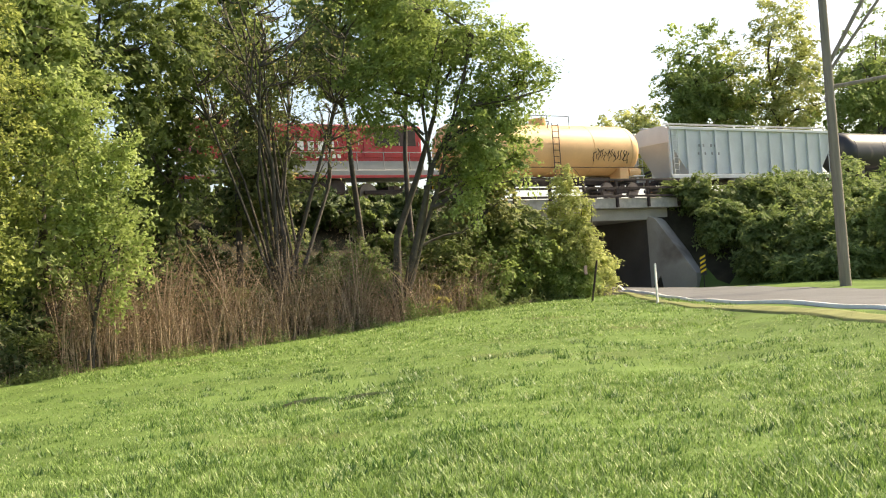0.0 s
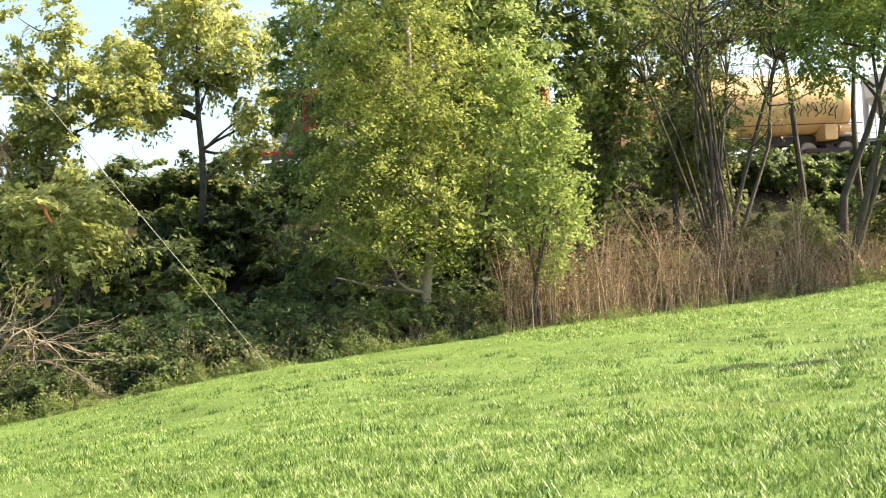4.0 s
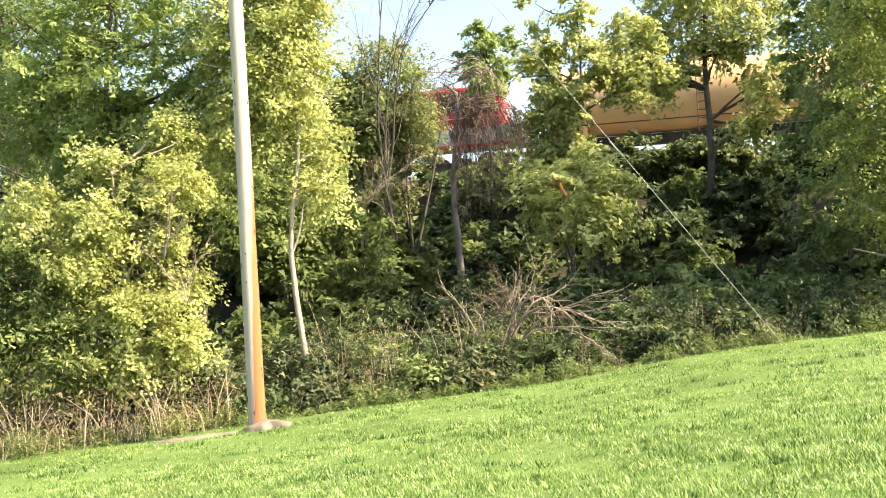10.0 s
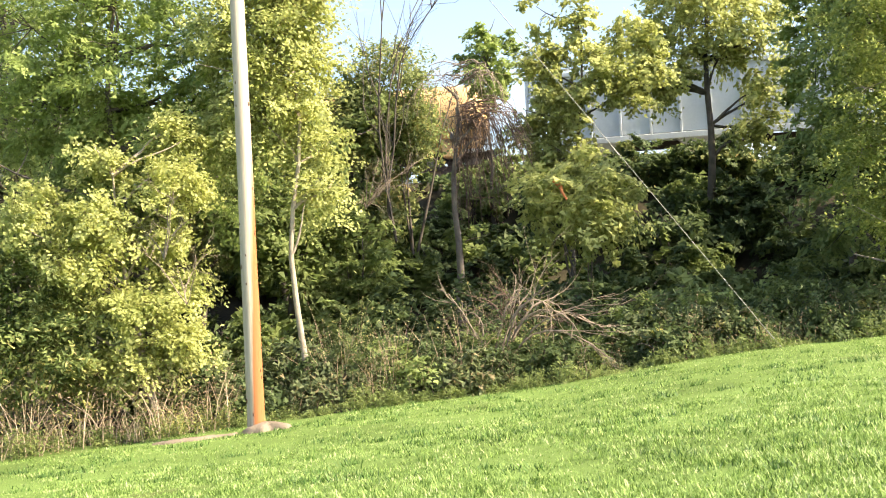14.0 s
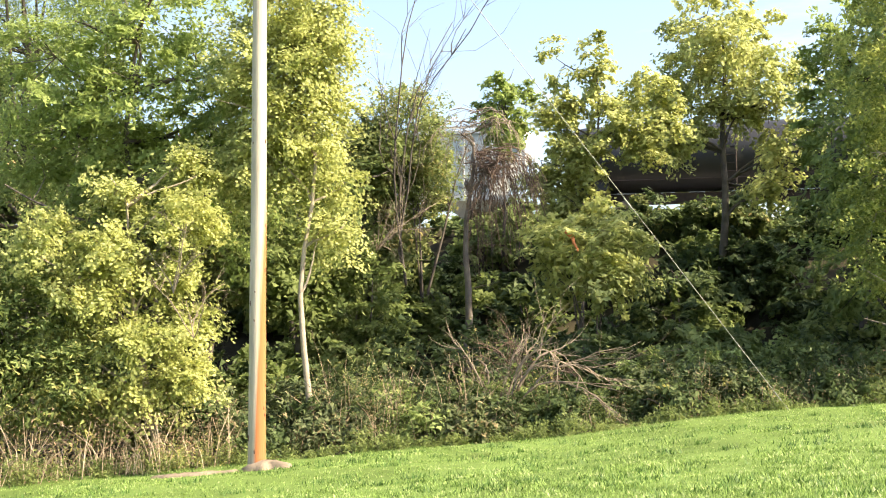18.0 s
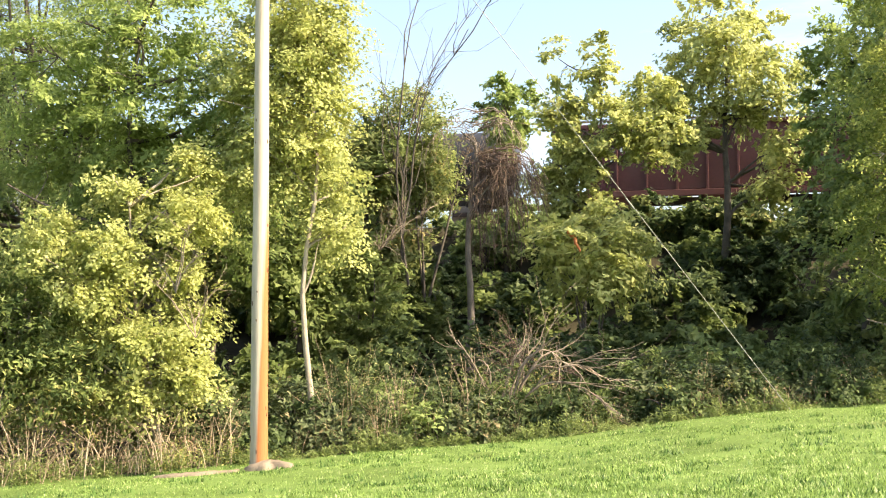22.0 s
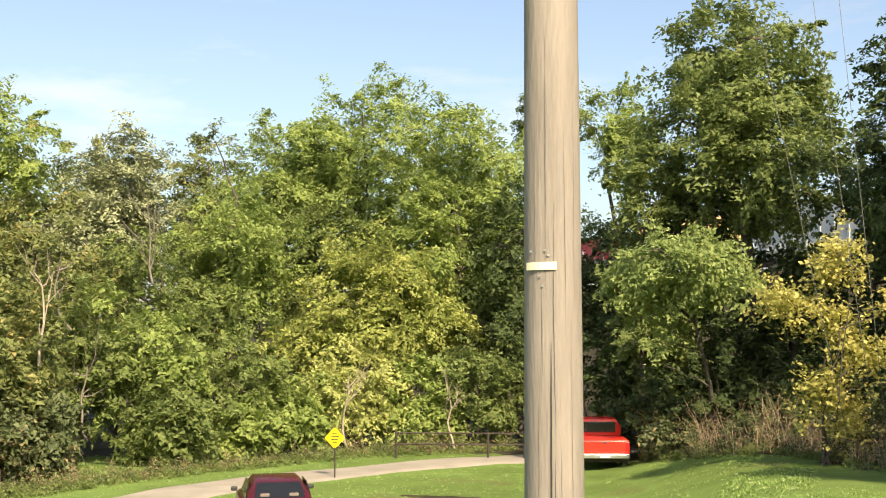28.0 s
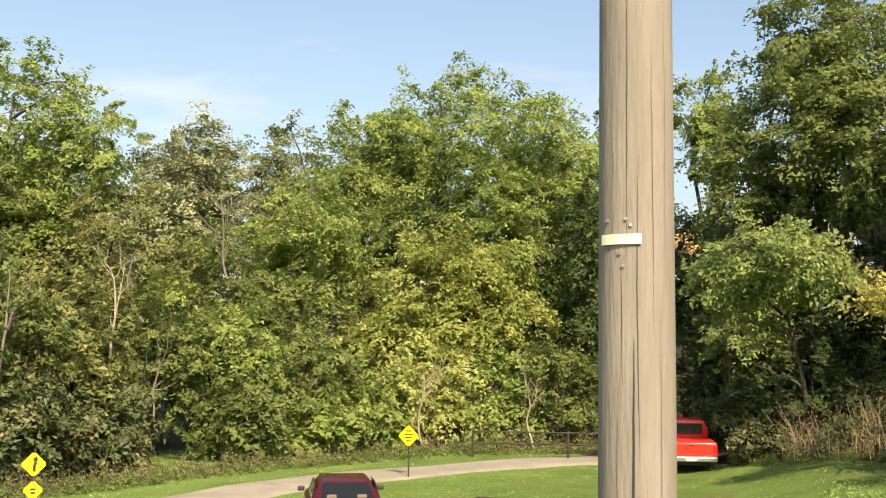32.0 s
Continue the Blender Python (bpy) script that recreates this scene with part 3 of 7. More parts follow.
# ---- trees ----
def tree(name, x, y, lobes, leaf, n, size, label, category="tree", trunk_r=0.16, seed=1, clump=0.55, bark=BARK, base_z=None, stems=1, lean=(0, 0), limbs=14, twigs=40, up=0.5, aspect=0.62, droop=0.3, hollow=0.45, flat=0.6, per=55, group="", tri=True, grow=1.3, more=1.2, loose=False):
    """A tapered trunk, limbs that reach into the crown, and a crown of single leaves in clumps. Lobes are in world metres."""
    rng = np.random.default_rng(seed)
    bz = float(gz(x, y)) - 0.05 if base_z is None else base_z
    t = new(name)
    t.location = (x, y, bz)
    tagged(t, label, category, group)
    o = np.array([x, y, bz])
    lobes = [(a[0], a[1], a[2], *(a[3:] if len(a) == 6 else (a[3], a[3], a[4]))) for a in lobes]
    ctr, places, lie = leaf_cloud(lobes, int(n * more), clump, rng, per, hollow, flat)
    cen = np.array([l[:3] for l in lobes])
    low = min(l[2] - l[5] for l in lobes)
    high = max(l[2] + l[5] for l in lobes)
    trunks, branches = [], []
    max_limbs = min(limbs, 12) if trunk_r > 0.06 else 0
    mid = cen.mean(0)
    for s in range(stems):
        foot = o + np.array([rng.normal(0, 0.12), rng.normal(0, 0.12), 0]) * (stems > 1)
        goal = np.array([mid[0] + lean[0], mid[1] + lean[1], low + (high - low) * 0.75])
        if stems > 1:
            goal = goal + rng.normal(0, 1, 3) * np.array([l[3] for l in lobes]).mean() * [0.6, 0.6, 0.15]
        pts = curve_line(foot, goal, rng, 0.05, 10)
        rr = np.linspace(1, 0.22, 10) * trunk_r * (1 if stems == 1 else rng.uniform(0.5, 1.0))
        rr[0] *= 1.3
        trunks.append((pts, rr))
    allp = np.concatenate([p for p, _ in trunks])
    for k in range(limbs):
        q = cen[k % len(cen)] + rng.normal(0, 0.45, 3) * np.array(lobes[k % len(cen)][3:])
        cand = allp[(allp[:, 2] < q[2] - 0.2) & (allp[:, 2] > bz + 0.25 * (low - bz))]
        if not len(cand):
            cand = allp[2:3]
        p = cand[np.argmin(np.linalg.norm(cand - q, axis=1) + 0.6 * np.abs(cand[:, 2] - (q[2] - 1.2)))]
        line = curve_line(p, q, rng, 0.12, 6)
        branches.append((line, np.linspace(0.42, 0.12, 6) * trunk_r))
    if branches:
        allb = np.concatenate([p[2:] for p, _ in branches])
        for k in range(min(twigs, len(ctr))):
            q = ctr[k]
            p = allb[np.argmin(np.linalg.norm(allb - q, axis=1))]
            branches.append((curve_line(p, q, rng, 0.15, 4), np.linspace(0.12, 0.04, 4) * trunk_r))
    for line in trunks:
        if stems > 1:
            line = (line[0][::2], line[1][::2])
        v, f = tubes([line], 8 if stems == 1 else 5)
        part("trunk" if stems == 1 else "stem", np_mesh("trunk", v - o, f, True), bark, t)
    for line in branches[:max_limbs]:
        v, f = tubes([line], 5)
        part("limb", np_mesh("limb", v - o, f, True), bark, t)
    if branches[max_limbs:]:
        v, f = tubes(branches[max_limbs:], 3)
        tagged(part("twig_growth", np_mesh("twig_growth", v - o, f, True), bark, t), kind="stuff")
    v, f = leaf_quads(places - o, size * grow * 0.92, rng, up, aspect, droop, tri, None if loose else lie)
    part("crown", np_mesh("crown", v, f), LEAF[leaf] if isinstance(leaf, str) else leaf, t)
    return t


def shrub(name, x, y, zt, rad, leaf, n, size, label, seed, category="shrub", zb=None, **kw):
    """A bush whose leaves reach down to the ground."""
    g = float(gz(x, y)) if zb is None else zb
    h = (zt - g) / 2
    rng = np.random.default_rng(seed + 900)
    lobes = [(x, y, g + h, rad, h)]
    for k in range(4):
        a = rng.uniform(0, 6.28)
        lobes.append((x + math.cos(a) * rad * 0.6, y + math.sin(a) * rad * 0.6, g + h * rng.uniform(0.5, 1.15), rad * 0.55, h * rng.uniform(0.4, 0.75)))
    kw = {"trunk_r": 0.05, "stems": 4, "limbs": 8, "twigs": 20, "clump": 0.4, "hollow": 0.3, "grow": 1.45, "more": 1.0} | kw
    return tree(name, x, y, lobes, leaf, n, size, label, category, seed=seed, **kw)


def canes(name, area, n, h, mat, label, seed, tops=None, thick=0.012, lean=0.18, kind="stuff", category="dry stalks"):
    """Dry upright stalks in a strip (w0, w1, behind the lawn's edge from, to)."""
    rng = np.random.default_rng(seed)
    w = rng.uniform(area[0], area[1], n)
    r = np.interp(w, EDGE_W, EDGE_R) + rng.uniform(area[2], area[3], n)
    x, y = -r * np.sin(np.radians(w)), r * np.cos(np.radians(w))
    z = gz(x, y)
    hh = h * rng.uniform(0.35, 1.1, n) * (0.8 + 0.25 * np.sin(w * 2.1) + 0.15 * np.sin(w * 5.3))
    lines, tips = [], []
    for k in range(n):
        d = rng.normal(0, lean, 2)
        p = np.array([x[k], y[k], z[k] - 0.05])
        pts = np.stack([p, p + [d[0] * hh[k] * 0.35, d[1] * hh[k] * 0.35, hh[k] * 0.55], p + [d[0] * hh[k], d[1] * hh[k], hh[k]]])
        lines.append((pts, thick * rng.uniform(0.6, 1.5) * np.array([1, 0.8, 0.4])))
        tips.append(pts[2])
    v, f = tubes(lines, 4)
    ob = tagged(part(name, np_mesh(name, v, f), mat), label, category, kind=kind)
    if tops:
        tips = np.repeat(np.array(tips), tops[1], 0)
        tips = tips + rng.normal(0, 1, tips.shape) * [tops[3], tops[3], tops[3] * 1.6] - [0, 0, tops[3]]
        v, f = leaf_quads(tips, tops[2], rng, 0.1, 0.35, 0.2)
        tagged(part("seed_heads", np_mesh("seed_heads", v, f), LEAF[tops[0]], ob), kind="stuff")
    return ob


# beside the underpass road
tree("willow_tree", *polar(-11.0, 26.2), [(4.5, 25.6, 7.4, 2.1, 3.2), (4.3, 25.4, 4.0, 2.2, 2.3), (5.4, 25.8, 9.8, 1.6, 2.2), (5.6, 25.4, 5.4, 1.5, 2.4), (3.6, 25.4, 6.0, 1.3, 2.2), (4.6, 25.2, 2.6, 1.7, 1.1)], "willow", 46000, 0.085, "tall yellow-green willow with a pale trunk at the lawn's edge", seed=11, clump=0.6, per=110, aspect=0.55, trunk_r=0.13, bark=BARK_PALE, droop=1.2, hollow=0.2, limbs=24, twigs=160, tri=False, loose=True)
tree("young_tree", *polar(-16.5, 26.8), [(7.6, 25.4, 4.4, 1.0, 2.2), (8.1, 25.2, 2.9, 0.9, 1.5), (7.3, 25.6, 6.2, 0.7, 1.1), (8.4, 25.0, 4.8, 0.6, 0.8)], "pale", 11000, 0.09, "slender young tree with pale green leaves above dry canes", seed=12, clump=0.45, per=40, trunk_r=0.05, stems=3, droop=0.8, hollow=0.15, tri=False, loose=True)
tree("maple_tree", *polar(-18.0, 34.5), [(10.2, 32.5, 9.6, 2.4, 4.2), (9.0, 33.5, 8.0, 2.0, 2.5), (12, 32.6, 10.5, 1.8, 2.8)], "green", 16000, 0.15, "tall green tree behind the willow", seed=13, trunk_r=0.14, clump=0.5)
tree("bare_multi_stem_tree", *polar(-26.0, 36.5), [(16.0, 33.0, 10.5, 2.6, 2.6), (17.5, 32.5, 8.0, 2.2, 2.2), (15.0, 33.4, 8.5, 1.8, 2.2)], "olive", 5000, 0.08, "many-stemmed nearly bare tree with dark spreading stems", seed=14, trunk_r=0.1, stems=16, limbs=170, twigs=900, clump=0.7, per=14)
tree("ash_tree", *polar(-31.5, 36.0), [(19.6, 29.8, 9.8, 1.9, 2.6), (21.6, 28.8, 8.6, 1.5, 1.8), (22.7, 28.0, 7.9, 0.9, 0.8), (20.9, 28.6, 6.2, 1.2, 1.4), (20.4, 28.4, 4.6, 0.8, 0.9), (18.4, 30.6, 8.0, 1.3, 1.6), (22.0, 28.6, 5.6, 0.8, 1.2), (18.6, 30.4, 11.6, 1.6, 1.4)], "lime", 34000, 0.11, "leaning tree with yellow-green leaves over dry brush", seed=15, trunk_r=0.15, stems=4, limbs=26, twigs=120, clump=0.6, per=100, hollow=0.3, droop=0.8, tri=False)
tree("box_elder_bush", 27.3, 32.2, [(27.2, 32.0, 5.1, 0.45, 0.8), (27.3, 32.0, 3.9, 0.85, 0.9), (27.2, 31.9, 2.6, 1.15, 1.0), (26.4, 32.0, 2.9, 0.9, 0.9), (27.9, 32.0, 1.9, 0.8, 0.7)], "gold", 22000, 0.09, "bright yellow-green bush beside the underpass", "bush", seed=16, trunk_r=0.06, stems=3, limbs=12, twigs=40, clump=0.4, per=80, hollow=0.3, tri=False)
shrub("box_elder_bush", 29.0, 33.0, 2.6, 1.0, "gold", 9000, 0.08, "low yellow-green bush beside the underpass", 17, "bush")
for k, (sx, sy, zt, rad, lf) in enumerate(((21.0, 31.8, 3.5, 1.3, "fern"), (23.0, 31.8, 3.4, 1.2, "lime"), (24.8, 32.0, 3.9, 1.3, "lime"), (26.2, 32.6, 3.6, 1.2, "gold"), (18.4, 32.0, 3.2, 1.3, "green"), (26.6, 31.9, 2.4, 1.0, "lime"))):
    shrub("green_bush", sx, sy, zt, rad, lf, 9000, 0.09, "leafy green bush at the foot of the bank", 20 + k, "bush")
# bank right of the underpass
for k, (sx, sy, zt, rad) in enumerate(((47.4, 40.2, 2.6, 1.2), (47.0, 37.6, 2.0, 1.2), (47.4, 35.2, 2.4, 1.3), (48.2, 46.0, 6.9, 1.4), (48.4, 43.6, 5.4, 1.3), (49.0, 41.0, 4.6, 1.5), (51.0, 44.6, 6.6, 1.8), (49.0, 38.0, 4.6, 1.5), (52.6, 43.8, 6.6, 2.0), (52.4, 39.8, 5.9, 2.0), (51.0, 36.4, 5.4, 1.9), (50.4, 33.2, 5.8, 2.0), (50.8, 30.6, 6.6, 2.2), (55.5, 45.2, 7.2, 2.2), (55.6, 41.0, 7.0, 2.3), (54.6, 36.4, 6.8, 2.3), (53, 27.0, 7.0, 2.4), (58.5, 42.0, 7.6, 2.6), (57.5, 33, 7.4, 2.6))):
    shrub("sumac_shrub", sx, sy, zt, rad, "leafy" if k % 3 else "green", 12000, 0.2, "dense blue-green sumac on the railway bank", 30 + k, grow=1.5, more=0.85, aspect=0.4, tri=True, clump=0.6)
for k, (sx, sy, zb, zt, rad, n) in enumerate(((72.4, 66.1, 9.6, 22.5, 4.4, 12000), (79.0, 63.0, 10.0, 25.5, 4.6, 12000), (81.0, 56.0, 8.5, 22.5, 4.4, 12000), (77.0, 78.5, 10.5, 17.8, 2.2, 4000), (88, 58, 10, 23, 4.5, 9000), (67, 70, 9, 15.5, 3.0, 4500))):
    rng = np.random.default_rng(50 + k)
    h = (zt - zb) / 2
    lob = [(sx + rng.normal(0, rad * 0.5), sy + rng.normal(0, rad * 0.5), zb + h * rng.uniform(0.5, 1.5), rad * rng.uniform(0.45, 0.7), h * rng.uniform(0.35, 0.55)) for _ in range(6)] + [(sx, sy, zb + h, rad * 0.7, h)]
    tree("cottonwood_tree", sx, sy, lob, "gold" if k % 2 else "lime", int(n * 1.3), 0.25, "tall broad green tree beyond the railway", grow=1.5, more=0.9, seed=50 + k, clump=1.1, trunk_r=0.3, limbs=12, twigs=50, tri=True)
# bank facing the lawn
tree("oak_tree", 0.18, 41.6, [(0.3, 41.7, 11.9, 2.0, 1.9), (-1.4, 41.4, 10.0, 1.3, 1.0), (2.0, 41.4, 10.0, 1.4, 1.1), (-1.0, 41.2, 8.3, 1.2, 0.6), (2.5, 41.2, 8.0, 1.0, 0.7), (-2.5, 41.3, 8.8, 0.9, 0.8), (0.6, 41.2, 9.3, 1.1, 0.7), (1.9, 41.0, 6.6, 0.8, 0.6)], "gold", 20000, 0.15, "spreading yellow-green tree with a dark upright trunk on the bank", seed=61, trunk_r=0.17, limbs=16, clump=0.7, per=110, tri=False)
tree("elm_tree", -4.3, 37.4, [(-5.4, 37.1, 10.5, 0.5, 1.2), (-3.9, 37.3, 10.1, 0.6, 1.4), (-5.0, 37.2, 8.6, 0.9, 0.9), (-3.2, 37.3, 8.3, 1.0, 0.9), (-4.3, 37.2, 7.2, 1.2, 1.0), (-5.4, 37.1, 6.3, 0.8, 0.8), (-2.2, 37.4, 7.5, 0.8, 0.7), (-4.4, 37.1, 5.3, 1.1, 0.9), (-1.7, 38.0, 8.8, 0.8, 1.0), (-2.4, 37.8, 9.9, 0.5, 0.8)], "gold", 19000, 0.14, "slim yellow-green tree with two leafy tops on the bank", seed=62, trunk_r=0.1, limbs=8, clump=0.5, per=90, hollow=0.25, tri=False)
tree("small_tree", *polar(10.5, 44), [(-8.0, 43.3, 10.0, 1.1, 1.6)], "lime", 3500, 0.16, "small round green tree on the bank", seed=63, trunk_r=0.08, clump=0.4)
tree("hackberry_tree", *polar(-6.5, 36), [(3.9, 35.8, 7.6, 1.6, 2.8), (5.6, 36.0, 8.8, 1.6, 2.6), (4.0, 36, 10.2, 1.3, 1.4)], "lime", 13000, 0.15, "green tree behind the willow on the bank", seed=64, trunk_r=0.12)
tree("sapling", *polar(14.5, 40), [(-10.7, 38.6, 8.4, 1.5, 1.9), (-11.7, 38.6, 7.2, 1.5, 1.6), (-9.8, 38.6, 7.0, 1.0, 1.2)], "fern", 22000, 0.11, "thin sparse tree with upright twigs", seed=65, trunk_r=0.08, stems=3, limbs=30, twigs=100, per=30)
shrub("mulberry_bush", -3.0, 29.0, 5.2, 1.6, "gold", 9000, 0.12, "bushy yellow-green shrub lit by the sun", 66, "bush", zb=2.2, clump=0.6, per=110, flat=0.45)
shrub("buckthorn_bush", -10.0, 31.6, 4.6, 1.5, "green", 8000, 0.13, "dark green shrub in the shade of the bank", 67, "bush")
tree("locust_tree", -7.95, 21.6, [(-8.2, 22.0, 5.9, 0.9, 1.7), (-7.75, 22.0, 4.2, 0.55, 1.2), (-9.0, 22.0, 6.9, 1.2, 1.6), (-7.6, 21.9, 3.5, 0.4, 0.7), (-8.6, 21.9, 8.4, 1.1, 1.0), (-9.4, 22.0, 5.0, 0.8, 1.3), (-7.9, 22.0, 7.4, 0.7, 0.9)], "gold", 48000, 0.076, "sunlit yellow-green tree hanging over the weeds", seed=68, trunk_r=0.075, clump=0.6, per=120, flat=0.45, hollow=0.3, bark=BARK_PALE, droop=0.8, tri=False)
tree("box_elder_tree", *polar(27.5, 22.8), [(-10.23, 20.82, 4.76, 0.40, 0.50), (-10.09, 20.22, 3.68, 0.60, 0.50), (-11.38, 20.22, 4.27, 0.50, 0.45), (-11.30, 19.57, 3.11, 0.65, 0.45), (-12.42, 19.60, 3.57, 0.50, 0.30), (-12.51, 18.82, 3.18, 0.35, 0.25), (-10.64, 20.61, 2.71, 0.55, 0.40), (-11.73, 19.32, 2.24, 0.60, 0.35), (-10.14, 20.87, 1.70, 0.50, 0.50), (-10.82, 19.84, 1.38, 0.70, 0.40), (-12.38, 19.62, 1.38, 0.55, 0.35), (-10.06, 20.24, 0.61, 0.50, 0.40), (-11.92, 19.90, 0.39, 0.60, 0.35), (-10.89, 19.80, 0.30, 0.50, 0.30)], "gold", 44000, 0.075, "sunlit yellow-green tree with low hanging branches", seed=69, trunk_r=0.09, clump=0.5, per=110, flat=0.5, hollow=0.3, tri=False, limbs=22, twigs=80, bark=BARK_PALE, droop=0.8)
tree("box_elder_tree", *polar(28.5, 26), [(-12.0, 23, 6.4, 1.9, 2.0), (-13.6, 22.6, 5.2, 1.7, 1.8), (-11.0, 23.2, 4.6, 1.5, 1.6), (-12.6, 23, 8.4, 2.0, 1.6), (-10.6, 23.2, 6.4, 1.2, 1.6), (-14.6, 22.4, 7.2, 1.5, 1.8), (-13.6, 22.2, 3.4, 1.4, 1.4)], "lime", 34000, 0.095, "tall green tree behind the sunlit one", seed=70, trunk_r=0.15, clump=0.7, per=160, flat=0.45, hollow=0.25, limbs=26, twigs=90)
tree("honey_locust_tree", *polar(33.5, 33), [(-18.2, 27.5, 9.4, 3.4, 3.0), (-15.9, 24.5, 7.0, 2.2, 2.2), (-20.5, 27, 7.0, 2.6, 2.2), (-16.5, 27, 11.8, 2.6, 1.8), (-17.5, 25.0, 5.6, 2.4, 1.4), (-19, 26, 11.0, 2.6, 2.0), (-22, 26.5, 9.0, 2.2, 2.0), (-21.3, 25.6, 11.6, 1.8, 1.8), (-17.4, 27.5, 13.2, 2.4, 1.5), (-19.6, 26.6, 13.0, 2.0, 1.5), (-14.6, 27.5, 11.0, 1.8, 1.8)], "leafy", 56000, 0.1, "large feathery honey locust with dark limbs", seed=71, trunk_r=0.17, stems=6, limbs=24, twigs=160, clump=1.0, per=220, flat=0.4, hollow=0.35, aspect=0.34)
tree("dark_maple_tree", *polar(43.8, 40), [(-27.7, 28.8, 8.4, 2.8, 3.8), (-25.6, 28.6, 6.4, 2.2, 2.6), (-29.5, 29, 6.6, 2.0, 2.8), (-26.4, 29.5, 10.6, 2.0, 1.9)], "deep", 34000, 0.14, "dense dark green tree", seed=72, trunk_r=0.25, clump=0.8, per=120, flat=0.45)
tree("walnut_tree", *polar(40.8, 27.2), [(-17.2, 19.9, 3.3, 1.6, 1.5), (-16.3, 19.6, 2.1, 1.4, 1.3), (-18.4, 19.6, 2.8, 1.0, 1.1), (-16.7, 19.6, 4.6, 1.3, 0.9), (-17.6, 19.6, 0.5, 0.7, 0.8), (-16.2, 19.8, 1.6, 0.8, 0.9)], "walnut", 30000, 0.1, "green tree with drooping leaves and yellowing tips", seed=73, trunk_r=0.1, aspect=0.4, droop=1.0, clump=0.95, per=200, flat=0.4, hollow=0.45)
tree("walnut_tree", *polar(35.0, 24.6), [(-13.6, 19.4, 1.8, 1.4, 1.6), (-12.6, 19.4, 0.9, 1.1, 1.3), (-14.4, 19.3, 1.0, 1.1, 1.4)], "walnut", 24000, 0.1, "low spreading green tree over the dry stalks", seed=74, trunk_r=0.09, aspect=0.4, droop=1.0, clump=0.95, per=200, flat=0.4, hollow=0.45)
tree("cottonwood_tree", *polar(53.6, 48), [(-38.6, 28.5, 9.0, 4.4, 3.2), (-37.6, 28.5, 12.4, 3.4, 2.6), (-37.9, 28.5, 15.0, 1.6, 1.6), (-35.4, 28.5, 8.6, 2.6, 2.8), (-40.5, 29, 7.5, 2.6, 2.4), (-36.4, 28.4, 11.0, 2.4, 2.2), (-39.6, 28.6, 11.4, 2.0, 2.2)], "green", 46000, 0.165, "tall cone-topped tree with lighter upper leaves", seed=75, trunk_r=0.3, clump=1.0, per=130, flat=0.45)
tree("hanging_tree", -34.2, 24.8, [(-33.4, 22.4, 4.0, 2.4, 1.1), (-34.4, 21.6, 3.2, 1.4, 0.9), (-31.6, 23, 3.8, 1.4, 1.0), (-33.2, 21.8, 1.6, 0.5, 1.0)], "leafy", 15000, 0.13, "tree with a low overhanging leafy branch", seed=76, trunk_r=0.1, clump=0.75, per=150, flat=0.4, droop=1.0)
tree("yellowing_bush", *polar(49.6, 33.4), [(-25.74, 20.65, 2.58, 0.8, 0.55), (-24.89, 21.67, 3.64, 0.6, 0.9), (-23.90, 22.75, 2.56, 0.55, 0.3), (-24.95, 21.60, 2.00, 0.6, 0.6), (-25.17, 21.34, 0.21, 0.6, 0.6), (-24.52, 22.08, 1.18, 0.5, 0.5), (-24.69, 21.89, -0.44, 0.5, 0.9)], "yellow", 6500, 0.12, "bush with pale yellow autumn leaves", category="bush", loose=True, tri=False, seed=77, trunk_r=0.05, stems=3, clump=0.6, per=30, hollow=0.2)
# wood at the far end of the lane
WOOD = (
    ("wood_tree", 71.5, 62, 5.0, 16.9, 6.2, "lime", 26000), ("wood_tree", 72.2, 52, -1.0, 7.0, 4.0, "willow", 20000),
    ("wood_tree", 66.5, 55, -1.0, 12.6, 2.9, "lime", 16000), ("wood_tree", 62.5, 64, 9.5, 17.9, 1.7, "green", 5000),
    ("wood_tree", 58.4, 64, 9.5, 17.4, 1.9, "lime", 5000), ("wood_tree", 84.2, 56, 1.5, 12.5, 3.0, "grey", 15000),
    ("wood_tree", 92.4, 50, 2.5, 14.3, 3.4, "lime", 16000), ("wood_tree", 80.0, 68, 4.0, 14.9, 3.6, "olive", 12000),
    ("wood_tree", 88.2, 62, 1.0, 13.0, 4.2, "olive", 15000), ("wood_tree", 84.8, 66, 2.0, 13.4, 3.6, "fern", 10000), ("wood_tree", 76.5, 66, 6.0, 15.2, 3.4, "lime", 10000),
    ("wood_tree", 96.5, 48, 0.0, 13.0, 3.4, "green", 10000), ("wood_tree", 63.5, 52, -1.0, 9.5, 2.4, "deep", 8000),
    ("wood_tree", 59.0, 54, -1.5, 9.0, 2.8, "deep", 8000),
    ("wood_tree", 79.0, 54, -1.0, 9.5, 3.4, "lime", 12000), ("wood_tree", 75.0, 60, 0.0, 11.0, 3.6, "green", 12000), ("wood_tree", 82.5, 50, -1.0, 7.0, 3.0, "green", 10000), ("wood_tree", 88.0, 48, -1.0, 8.5, 3.0, "olive", 10000), ("wood_tree", 92.5, 55, -1.0, 10.0, 3.0, "green", 9000), ("wood_tree", 65.4, 60, 2.0, 14.0, 2.6, "lime", 8000), ("wood_tree", 69.0, 58, 0.0, 12.5, 3.2, "lime", 12000))
